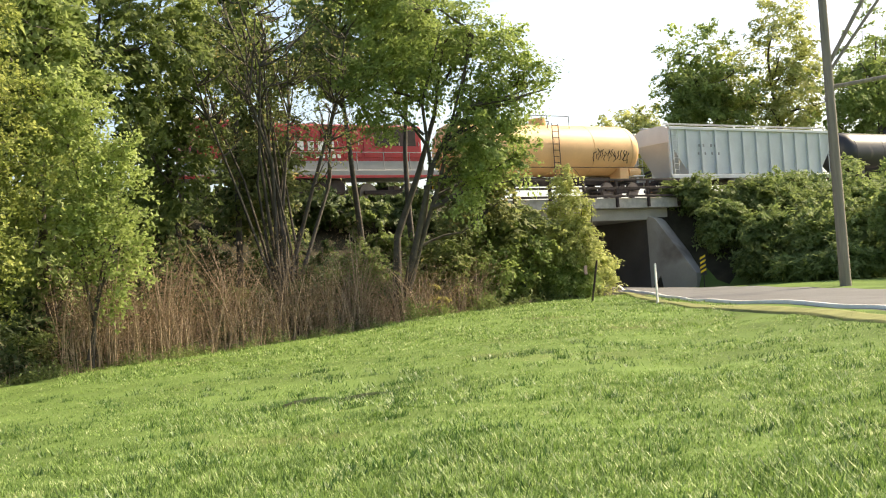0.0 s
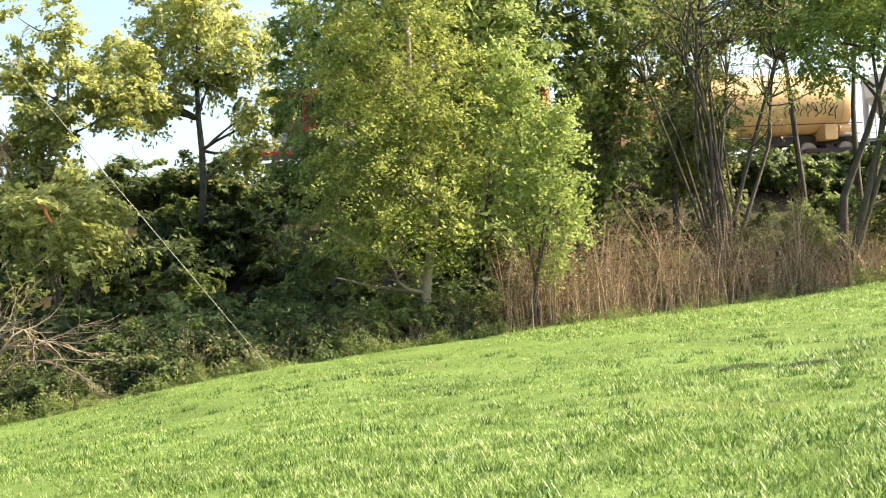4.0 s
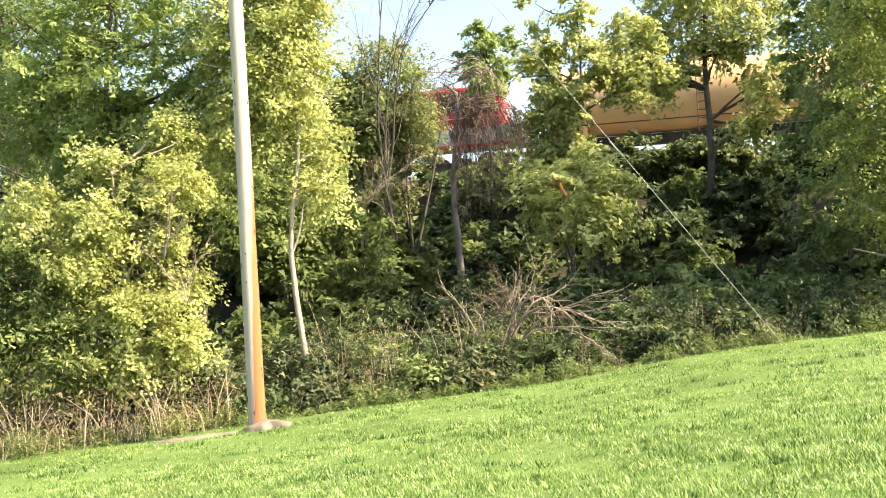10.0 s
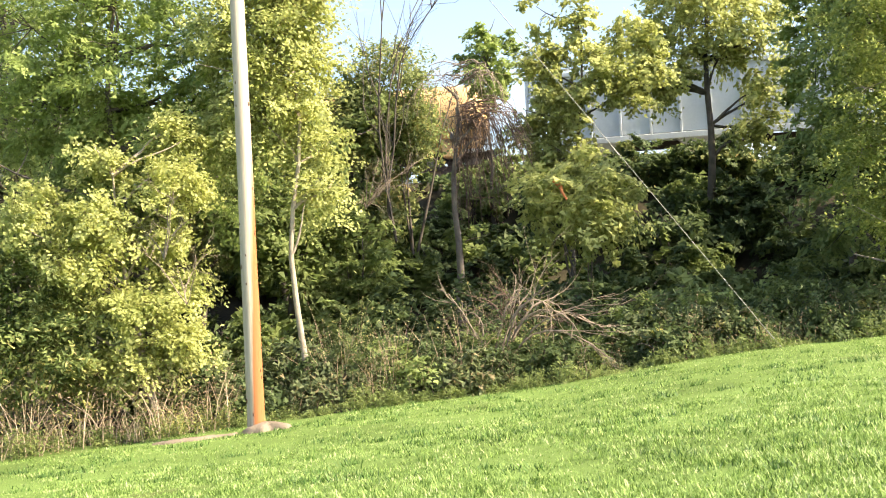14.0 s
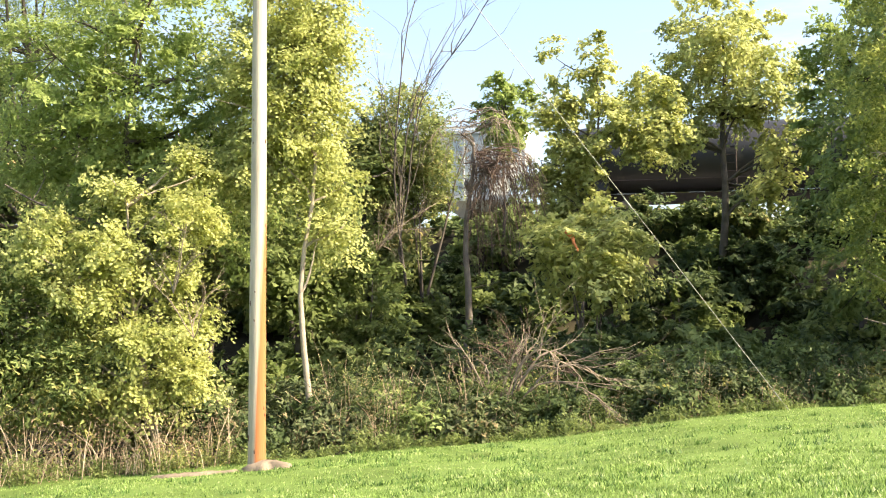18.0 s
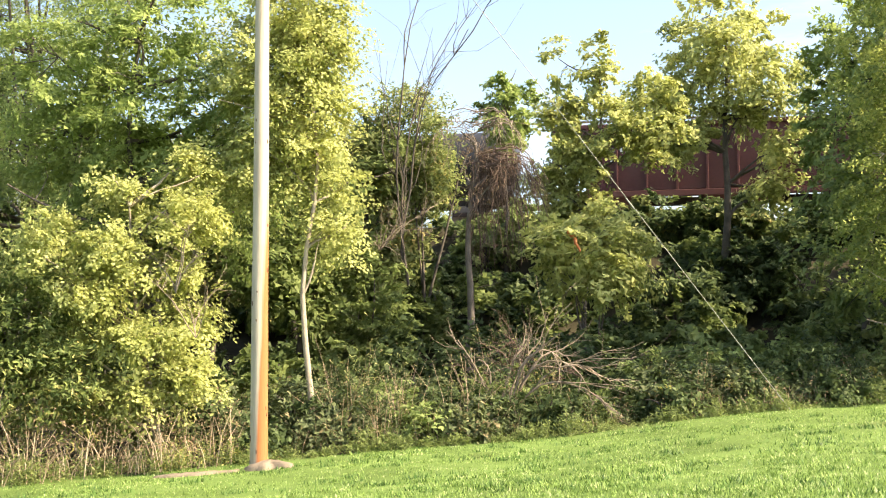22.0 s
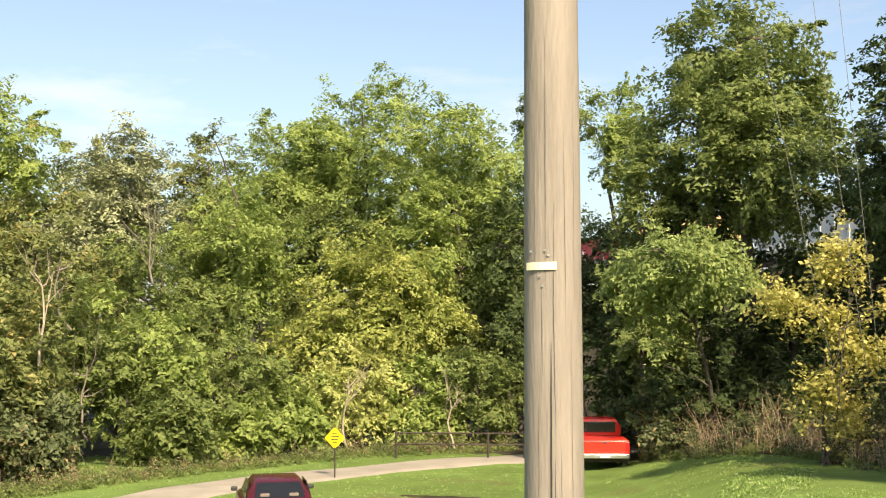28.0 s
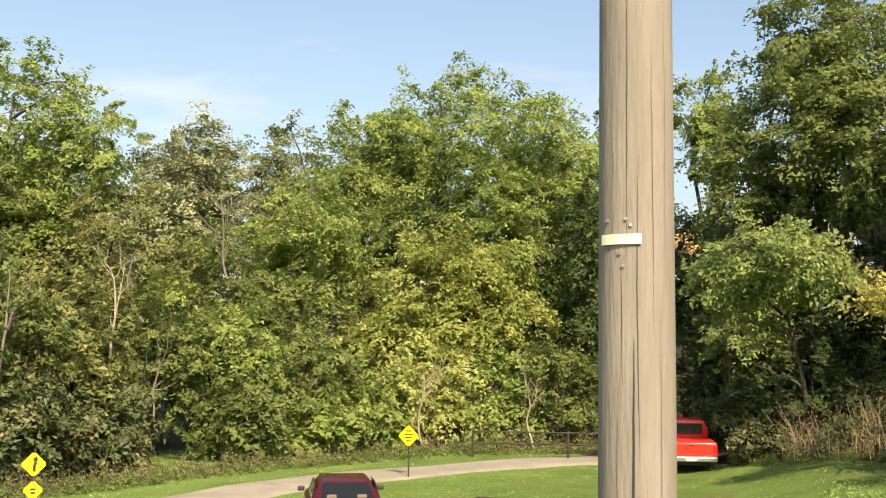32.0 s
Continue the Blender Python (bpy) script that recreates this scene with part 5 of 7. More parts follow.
STRIPS = ((-14, 24, -0.35, 0.6, 2200, 0.38, "green", 18, 0.06), (-14, 24, 0.2, 1.4, 600, 0.8, "weed", 32, 0.07), (2, 23, 0.7, 2.6, 450, 1.3, "deep", 40, 0.08), (8, 23, 1.2, 3.2, 260, 1.8, "olive", 36, 0.07),
          (-14, 8, 0.5, 2.4, 450, 1.2, "deep", 40, 0.085), (-14, 24, 0.6, 2.0, 300, 1.1, "brown", 22, 0.045), (22, 42, -0.2, 1.0, 900, 0.5, "fern", 24, 0.055), (22, 42, 0.5, 2.2, 350, 1.0, "weed", 24, 0.06), (-31, -14, -0.3, 0.6, 700, 0.4, "green", 18, 0.05),
          (-31, -14, 0.2, 1.5, 300, 0.9, "weed", 24, 0.055), (40, 58, -0.3, 0.8, 700, 0.4, "green", 22, 0.08), (40, 58, 0.2, 2.4, 700, 0.9, "weed", 26, 0.08), (-42, -31, -0.2, 1.2, 500, 0.5, "green", 20, 0.08))
for k, (w0, w1, d0, d1, n, h, lf, per, size) in enumerate(STRIPS):
    leafy_stalks("tall_weeds" if h > 0.6 else "low_weeds", *strip(w0, w1, d0, d1, n, 300 + k), h, lf, per, size * 1.25, CANE if k % 2 else STEM, {"green": "low leafy green weeds at the lawn's edge", "deep": "tall dark green weeds along the lawn", "weed": "tall grey-green weeds standing along the lawn", "olive": "tall olive weeds with yellowing leaves", "brown": "dry brown seed heads among the weeds", "fern": "pale green weeds below the sunlit trees"}[lf], 320 + k)
# weeds and dry grass behind the lane
for k, (lf, h, n, d0, d1) in enumerate((("green", 0.35, 700, 0.2, 1.8), ("weed", 0.6, 450, 1.0, 2.8), ("olive", 0.9, 300, 1.4, 3.2), ("brown", 0.8, 160, 0.8, 2.8))):
    rng = np.random.default_rng(77 + k)
    w = rng.uniform(64, 93, n)
    r = np.interp(w, (64, 70, 75, 80, 86, 92), (45.6, 43.8, 41.2, 38.6, 35.4, 32.6)) + rng.uniform(d0, d1, n)
    leafy_stalks("lane_weeds", -2.26 - r * np.sin(np.radians(w)), 1.2 + r * np.cos(np.radians(w)), h, lf, 24, 0.1, CANE if k > 1 else STEM, "green and dry weeds standing behind the lane", 400 + k, spread=0.1)
# brush at the very top of the bank
rng = np.random.default_rng(79)
for k in range(15):
    sx, sy = -9 + k * 1.25 + rng.uniform(-0.4, 0.4), rng.uniform(44.8, 46.2)
    shrub("bank_brush", sx, sy, float(gz(sx, sy)) + rng.uniform(0.9, 1.7), 1.3, ("green", "deep", "olive")[k % 3], 2000, 0.16, "green brush at the edge of the railway bed", 1100 + k, group="bank brush", stems=2, limbs=4, twigs=6, clump=0.4)


# ---- poles, wires and signs ----
def utility_pole(x, y, h, r0, r1, mat, label, name="utility_pole", crook=0.006):
    t = thing(name, x, y, float(gz(x, y)) - 0.1, 0, label, "utility pole")
    rng = np.random.default_rng(int(abs(x) * 10))
    n = 40
    pts = np.stack([crook * np.cumsum(rng.normal(0, 0.3, n)), crook * np.cumsum(rng.normal(0, 0.3, n)), np.linspace(0, h, n)], 1)
    v, f = tubes([(pts, np.linspace(r0, r1, n))], 28)
    part("pole", np_mesh("pole", v, f, True), mat, t)
    bm = bm_new()
    cyl(bm, (pts[-1][0], pts[-1][1], h - 0.02), (pts[-1][0], pts[-1][1], h + 0.03), r1, r1 * 0.8, 28)
    part("pole_top", bm, mat, t)
    return t


near_pole = utility_pole(*polar(62.07, 7.2), 10.0, 0.165, 0.12, POLE_NEAR, "weathered grey-brown wooden utility pole with cracks and white tag", crook=0.0)
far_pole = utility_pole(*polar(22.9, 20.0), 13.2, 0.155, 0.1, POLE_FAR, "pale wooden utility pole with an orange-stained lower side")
road_pole = utility_pole(*polar(-53.3, 44.0), 12.6, 0.21, 0.14, POLE_GREY, "grey wooden utility pole beside the road with a braced arm")


def wire(name, p, q, r, label, sag=0.0, n=14, mat=STEEL):
    p, q = np.array(p, float), np.array(q, float)
    u = np.linspace(0, 1, n)[:, None]
    pts = p + (q - p) * u
    pts[:, 2] -= sag * (4 * u * (1 - u))[:, 0]
    v, f = tubes([(pts - p, np.full(n, r))], 6)
    t = new(name)
    t.location = p
    tagged(t, label, "cable")
    part("cable", np_mesh("cable", v, f, True), mat, t)
    return t


ax, ay = polar(-3.2, 23.0)
guy = wire("guy_wire", (ax, ay, float(gz(ax, ay)) - 0.05), (far_pole.location.x, far_pole.location.y, 12.3), 0.0065, "taut pale steel guy wire anchored in the lawn", mat=GUY)
wire("guy_wire", (-22.77, 30.67, float(gz(-22.77, 30.67)) - 0.05), (far_pole.location.x, far_pole.location.y, 12.2), 0.006, "dark guy wire running from the pole down into the stalks", mat=CABLE)
bm = bm_new()
d = Vector((far_pole.location.x - ax, far_pole.location.y - ay, 12.3)).normalized()
cyl(bm, d * 0.0, d * 0.5, 0.013, 0.013, 8)
part("anchor_rod", bm, GUY, guy)
bm = bm_new()
cyl(bm, d * 5.0, d * 5.25, 0.016, 0.016, 8)
part("clamp", bm, GUY, guy)

# near pole: tag, nails and cracks
px, py, pz = near_pole.location
face = math.degrees(math.atan2(py, px))  # the side towards the lawn
fdir = Vector((-px, -py, 0)).normalized()
fside = Vector((0, 0, 1)).cross(fdir)


def on_pole(a, z, lift=0.0):
    """A place on the near pole's side, a degrees round from the lawn's side, z over the eye's height."""
    zz = EYE + z - pz
    rad = 0.165 + (0.12 - 0.165) * zz / 10.0 + lift
    d = fdir * math.cos(radians(a)) + fside * math.sin(radians(a))
    return Vector((d.x * rad, d.y * rad, zz)), d


bm = bm_new()
ring = []
for k in range(7):
    a = -57 + 64 * k / 6
    p0, d0 = on_pole(a, 0.355, 0.004)
    p1, _ = on_pole(a, 0.395, 0.004)
    p2, _ = on_pole(a, 0.395, 0.012)
    p3, _ = on_pole(a, 0.355, 0.012)
    ring.append([bm.verts.new(p) for p in (p0, p1, p2, p3)])
for r0, r1 in zip(ring, ring[1:]):
    for k in range(4):
        bm.faces.new((r0[k], r0[(k + 1) % 4], r1[(k + 1) % 4], r1[k]))
bm.faces.new(ring[0])
bm.faces.new(ring[-1][::-1])
part("tag", bm, material("tag_plastic", (0.85, 0.8, 0.55), 0.4, vary=0.08, scale=8, fine=40, bump=0.0), near_pole, "small pale plastic tag nailed to the pole")
for a, z in ((-48, 0.45), (-15, 0.455), (-25, 0.32), (-20, 0.27), (-8, 0.43)):
    p, d = on_pole(a, z, -0.004)
    bm = bm_new()
    cyl(bm, p, p + d * 0.012, 0.006, 0.007, 8)
    part("nail", bm, STEEL, near_pole)
for a, z0, z1, wd in ((-7, -1.3, -0.02, 0.0045), (-14, 0.2, 1.6, 0.0012), (3, -0.5, 0.7, 0.0015), (24, 0.0, 1.2, 0.001), (-1, -1.6, -0.6, 0.002), (-30, -1.2, -0.1, 0.0008), (36, -1.5, 0.1, 0.0009), (-38, 0.3, 1.2, 0.0009), (14, -1.4, -0.5, 0.0009), (-20, -0.2, 0.3, 0.0012), (46, 0.2, 1.4, 0.0008)):
    rng = np.random.default_rng(int(abs(a * 7 + z0 * 13)) + 3)
    n = 22
    bm = bm_new()
    prev = None
    aa = a + np.cumsum(rng.normal(0, 0.35, n))
    for k in range(n):
        u = k / (n - 1)
        half = wd * math.sin(math.pi * (0.05 + 0.9 * u)) * 57.3 / 0.16
        zz = z0 + (z1 - z0) * u
        cur = [bm.verts.new(on_pole(aa[k] + s * half, zz, 0.0035)[0]) for s in (-1, 1)]
        if prev:
            bm.faces.new((prev[0], prev[1], cur[1], cur[0]))
        prev = cur
    part("crack", bm, INK, near_pole)
# road pole: arm and braces
rdir = Vector((0.80, -0.60, 0))
for name, p, q, r in (("arm", (0, 0, 7.4), rdir * 3.5 + Vector((0, 0, 7.8)), 0.08), ("brace", (0, 0, 8.2), rdir * 2.3 + Vector((0, 0, 11.9)), 0.08), ("brace", rdir * 0.05 + Vector((0, 0, 8.0)), rdir * 2.8 + Vector((0, 0, 11.5)), 0.06)):
    bm = bm_new()
    cyl(bm, p, q, r, r * 0.9, 10)
    part(name, bm, POLE_GREY, road_pole)
rp = road_pole.location
wire("overhead_wire", (rp.x - 8.5, rp.y + 11.0, 14.0), (rp.x + 8, rp.y - 6, 10.2), 0.018, "pale overhead cable crossing the road", 0.2)
for (wa, ra, za), (wb, rb, zb2) in (((48.4, 30.5, None), (52.6, 30.5, 10.8)), ((47.3, 30.0, None), (50.0, 29.5, 11.2)), ((46.9, 30.0, None), (48.8, 29.5, 11.5))):
    a, b = polar(wa, ra), polar(wb, rb)
    wire("guy_wire", (*a, float(gz(*a))), (*b, zb2), 0.007, "thin steel guy wire running down into the brush", mat=CABLE)


def plate(name, w, h, mat, parent, loc, rot, bevel=0.02, thick=0.006, label=""):
    bm = bm_new()
    box(bm, -w / 2, w / 2, -thick / 2, thick / 2, -h / 2, h / 2)
    o = part(name, bm, mat, parent, label)
    o.matrix_basis = pose(*loc, *rot)
    return o


def bars(parent, rows, size, mat, y=-0.006):
    """Lines of writing too small to read, as plain bars."""
    for x, z, w in rows:
        bm = bm_new()
        box(bm, x - w / 2, x + w / 2, y - 0.002, y, z - size / 2, z + size / 2)
        part("text_bar", bm, mat, parent)


def diamond_sign(x, y, face_to, h, side, name, label, arrow=False, second=False):
    rz = math.degrees(math.atan2(face_to[1] - y, face_to[0] - x)) + 90
    t = thing(name, x, y, None, rz, label, "road sign")
    bm = bm_new()
    box(bm, -0.025, 0.025, -0.012, 0.012, -0.3, h + side * 0.6, 0.004)
    part("post", bm, STEEL_DARK, t)
    plates = [(h, side)] + ([(h - side * 1.42, side * 0.8)] if second else [])
    for k, (z, s) in enumerate(plates):
        bm = bm_new()
        box(bm, -s / 2, s / 2, -0.006, 0, -s / 2, s / 2)
        bmesh.ops.bevel(bm, geom=[e for e in bm.edges if abs(e.verts[0].co.y - e.verts[1].co.y) > 0.004], offset=0.04, segments=3, affect="EDGES")
        pl = part("sign_plate", bm, YELLOW, t, "yellow diamond sign plate")
        pl.matrix_basis = pose(0, -0.016, z, 0, 45, 0)
        if arrow and k == 0:
            bm = bm_new()
            pts = [(0.02, -0.24), (0.02, -0.02), (0.07, 0.06), (0.05, 0.17)]
            for a, b in zip(pts, pts[1:]):
                d = Vector((b[0] - a[0], 0, b[1] - a[1]))
                n = Vector((-d.z, 0, d.x)).normalized() * 0.05
                q = [bm.verts.new(Vector((a[0], -0.026, a[1])) + n), bm.verts.new(Vector((a[0], -0.026, a[1])) - n), bm.verts.new(Vector((b[0], -0.026, b[1])) - n), bm.verts.new(Vector((b[0], -0.026, b[1])) + n)]
                bm.faces.new(q)
            bm.faces.new([bm.verts.new((0.05 + dx, -0.026, 0.13 + dz)) for dx, dz in ((-0.1, 0), (0.1, 0.02), (0.02, 0.16))])
            ar = part("arrow", bm, INK, t)
            ar.location, ar.scale = (0, 0, z), (s / 0.61, 1, s / 0.61)
        elif second and k:
            for x0, z0, w in ((0, 0.03, 0.14), (0, -0.06, 0.11)):
                bm = bm_new()
                box(bm, x0 - w / 2, x0 + w / 2, -0.026, -0.024, z + z0 - 0.025, z + z0 + 0.025)
                part("text_bar", bm, INK, t)
        else:
            for z0, w in ((0.16, 0.18), (0.055, 0.29), (-0.05, 0.24), (-0.155, 0.16)):
                bm = bm_new()
                box(bm, -w / 2, w / 2, -0.026, -0.024, z + z0 - 0.018, z + z0 + 0.018)
                part("text_bar", bm, INK, t)
    return t


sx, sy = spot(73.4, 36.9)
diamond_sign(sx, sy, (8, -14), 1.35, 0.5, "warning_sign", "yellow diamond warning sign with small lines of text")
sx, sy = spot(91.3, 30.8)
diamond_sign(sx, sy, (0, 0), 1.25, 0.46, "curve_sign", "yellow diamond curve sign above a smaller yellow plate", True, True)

# object marker at the underpass
mk = thing("object_marker", 45.3, 42.6, 0.6, -46, "black and yellow striped marker sign at the underpass", "road sign")
bm = bm_new()
box(bm, -0.03, 0.03, -0.02, 0.02, -0.3, 1.3, 0.004)
part("post", bm, STEEL_DARK, mk)
bm = bm_new()
box(bm, -0.16, 0.16, -0.035, -0.022, 0.65, 1.6, 0.02)
part("sign_plate", bm, INK, mk, "black marker plate")
for k in range(4):
    bm = bm_new()
    z = 0.72 + k * 0.24
    bm.faces.new([bm.verts.new(p) for p in ((-0.15, -0.038, z - 0.1 + 0.12), (0.15, -0.038, z + 0.08 - 0.1 + 0.2), (0.15, -0.038, z + 0.19 - 0.1 + 0.2), (-0.15, -0.038, z + 0.11 - 0.1 + 0.12))])
    part("stripe", bm, YELLOW, mk)
# white and dark posts by the road
wp = thing("marker_post", 25.2, 25.7, None, 20, "slim white plastic marker post in the grass", "post")
bm = bm_new()
box(bm, -0.055, 0.055, -0.02, 0.02, -0.3, 1.25, 0.015)
part("post", bm, PAINT_WHITE, wp)
dp = thing("leaning_post", 25.0, 28.6, None, 0, "dark leaning steel post with a small dark sign", "post")
bm = bm_new()
cyl(bm, (0, 0, -0.3), (0.22, -0.2, 1.35), 0.035, 0.035, 8)
part("post", bm, STEEL_DARK, dp)
bm = bm_new()
box(bm, -0.45, -0.15, -0.02, 0.0, 0.9, 1.2, 0.01, Matrix.Rotation(0.5, 4, "Z"))
part("sign_plate", bm, STEEL_DARK, dp)
# gate at the lane's end
ga, gb = Vector((*spot(70.2, 43.3), 0)), Vector((*spot(63.6, 43.0), 0))
gt = thing("pipe_gate", ga.x, ga.y, None, math.degrees(math.atan2(gb.y - ga.y, gb.x - ga.x)), "dark steel pipe gate at the edge of the wood", "gate")
L = (gb - ga).length
for x in (0, L * 0.72, L):
    bm = bm_new()
    cyl(bm, (x, 0, -0.3), (x, 0, 1.05), 0.04, 0.04, 8)
    part("post", bm, STEEL_DARK, gt)
for z in (0.98, 0.55):
    bm = bm_new()
    cyl(bm, (0, 0, z), (L, 0, z), 0.028, 0.028, 8)
    part("rail", bm, STEEL_DARK, gt)


# ---- vehicles ----
def wheel(parent, x, y, z, r, w, side):
    bm = bm_new()
    cyl(bm, (0, -w / 2, 0), (0, w / 2, 0), r, r, 24)
    bmesh.ops.bevel(bm, geom=[e for e in bm.edges if abs(e.verts[0].co.y - e.verts[1].co.y) < 1e-5], offset=0.03, segments=2, affect="EDGES")
    o = part("wheel", bm, BLACK, parent, "black rubber tyre")
    o.location = (x, y, z)
    bm = bm_new()
    cyl(bm, (0, side * (w / 2 - 0.02), 0), (0, side * (w / 2 + 0.01), 0), r * 0.62, r * 0.55, 20)
    part("rim", bm, CHROME, o)


def loft(bm, sections):
    """A body from cross-sections, each a list of points with the same number."""
    rings = [[bm.verts.new(p) for p in s] for s in sections]
    n = len(rings[0])
    for a, b in zip(rings, rings[1:]):
        for k in range(n):
            bm.faces.new((a[k], a[(k + 1) % n], b[(k + 1) % n], b[k]))
    bm.faces.new(rings[0][::-1])
    bm.faces.new(rings[-1])
    bmesh.ops.recalc_face_normals(bm, faces=bm.faces)
    return bm


def rounded(x, hw, z0, z1, top_in=0.0, r=0.12):
    """A cross-section of a car body at length x."""
    return [(x, -hw + r * 0.5, z0), (x, hw - r * 0.5, z0), (x, hw, z0 + r), (x, hw, z0 + (z1 - z0) * 0.55), (x, hw - top_in - r * 0.35, z1 - r * 0.45), (x, hw - top_in - r, z1), (x, -hw + top_in + r, z1), (x, -hw + top_in + r * 0.35, z1 - r * 0.45), (x, -hw, z0 + (z1 - z0) * 0.55), (x, -hw, z0 + r)]


def smooth_part(name, bm, mat, parent, label=""):
    for f in bm.faces:
        f.smooth = True
    o = part(name, bm, mat, parent, label)
    b = o.modifiers.new("bevel", "BEVEL")
    b.width, b.segments, b.limit_method, b.angle_limit = 0.02, 2, "ANGLE", radians(40)
    return o


def sedan(x, y, rz):
    """Its rear looks along -x of its own space."""
    t = thing("sedan_car", x, y, None, rz, "parked dark red sedan seen from behind on the grass", "car")
    bm = bm_new()
    loft(bm, [rounded(0.0, 0.78, 0.42, 0.78), rounded(0.06, 0.84, 0.3, 0.95), rounded(0.3, 0.87, 0.22, 1.0), rounded(0.95, 0.88, 0.2, 0.99), rounded(2.4, 0.88, 0.2, 0.95), rounded(3.4, 0.88, 0.2, 0.93), rounded(4.4, 0.85, 0.24, 0.84), rounded(4.85, 0.72, 0.35, 0.65)])
    smooth_part("body", bm, CAR_MAROON, t)
    bm = bm_new()
    loft(bm, [rounded(0.72, 0.74, 0.93, 1.0, 0.02, 0.05), rounded(1.35, 0.72, 0.9, 1.38, 0.12, 0.1), rounded(1.9, 0.72, 0.9, 1.43, 0.13, 0.1), rounded(2.6, 0.72, 0.9, 1.41, 0.13, 0.1), rounded(3.35, 0.74, 0.88, 0.96, 0.02, 0.05)])
    smooth_part("cabin", bm, CAR_MAROON, t)
    for nm, pts in (("rear_window", [(0.83, -0.58, 1.05), (0.83, 0.58, 1.05), (1.27, 0.5, 1.345), (1.27, -0.5, 1.345)]), ("windscreen", [(3.25, 0.6, 1.0), (3.25, -0.6, 1.0), (2.72, -0.52, 1.38), (2.72, 0.52, 1.38)]),
                    ("side_window", [(1.2, 0.735, 1.02), (2.95, 0.745, 1.02), (2.5, 0.66, 1.34), (1.5, 0.66, 1.34)]), ("side_window", [(2.95, -0.745, 1.02), (1.2, -0.735, 1.02), (1.5, -0.66, 1.34), (2.5, -0.66, 1.34)])):
        bm = bm_new()
        q = [Vector(p) for p in pts]
        nrm = (q[1] - q[0]).cross(q[2] - q[0]).normalized()
        c = Vector((1.9, 0, 1.0))
        if nrm.dot(sum(q, Vector()) / 4 - c) < 0:
            nrm = -nrm
        f = bm.faces.new([bm.verts.new(p + nrm * 0.02) for p in q])
        g = bmesh.ops.extrude_face_region(bm, geom=[f])
        bmesh.ops.translate(bm, verts=[v for v in g["geom"] if isinstance(v, bmesh.types.BMVert)], vec=-nrm * 0.03)
        bmesh.ops.recalc_face_normals(bm, faces=bm.faces)
        part(nm, bm, GLASS, t)
    for s in (-0.33, 0.33):
        bm = bm_new()
        box(bm, 0.86, 0.93, s - 0.11, s + 0.11, 1.07, 1.16, 0.025)
        o = part("headrest", bm, CLOTH, t, "pale cloth headrest")
    bm = bm_new()
    box(bm, -0.07, 0.14, -0.86, 0.86, 0.34, 0.56, 0.05)
    part("bumper", bm, CAR_MAROON, t)
    bm = bm_new()
    box(bm, -0.075, -0.05, -0.8, 0.8, 0.5, 0.54, 0.01)
    part("bumper_trim", bm, CHROME, t)
    for s in (-1, 1):
        bm = bm_new()
        box(bm, 0.0, 0.1, s * 0.55 - 0.26, s * 0.55 + 0.26, 0.68, 0.84, 0.03)
        part("tail_light", bm, LENS_RED, t, "red tail light")
        bm = bm_new()
        box(bm, 2.95, 3.05, s * 0.93 - 0.08, s * 0.93 + 0.08, 0.97, 1.08, 0.03)
        part("mirror", bm, INK, t)
        for xx in (0.95, 3.75):
            wheel(t, xx, s * 0.78, 0.31, 0.31, 0.2, s)
    bm = bm_new()
    box(bm, -0.02, 0.01, -0.16, 0.16, 0.66, 0.82, 0.01)
    part("number_plate", bm, PAINT_WHITE, t, "plain white plate")
    return t


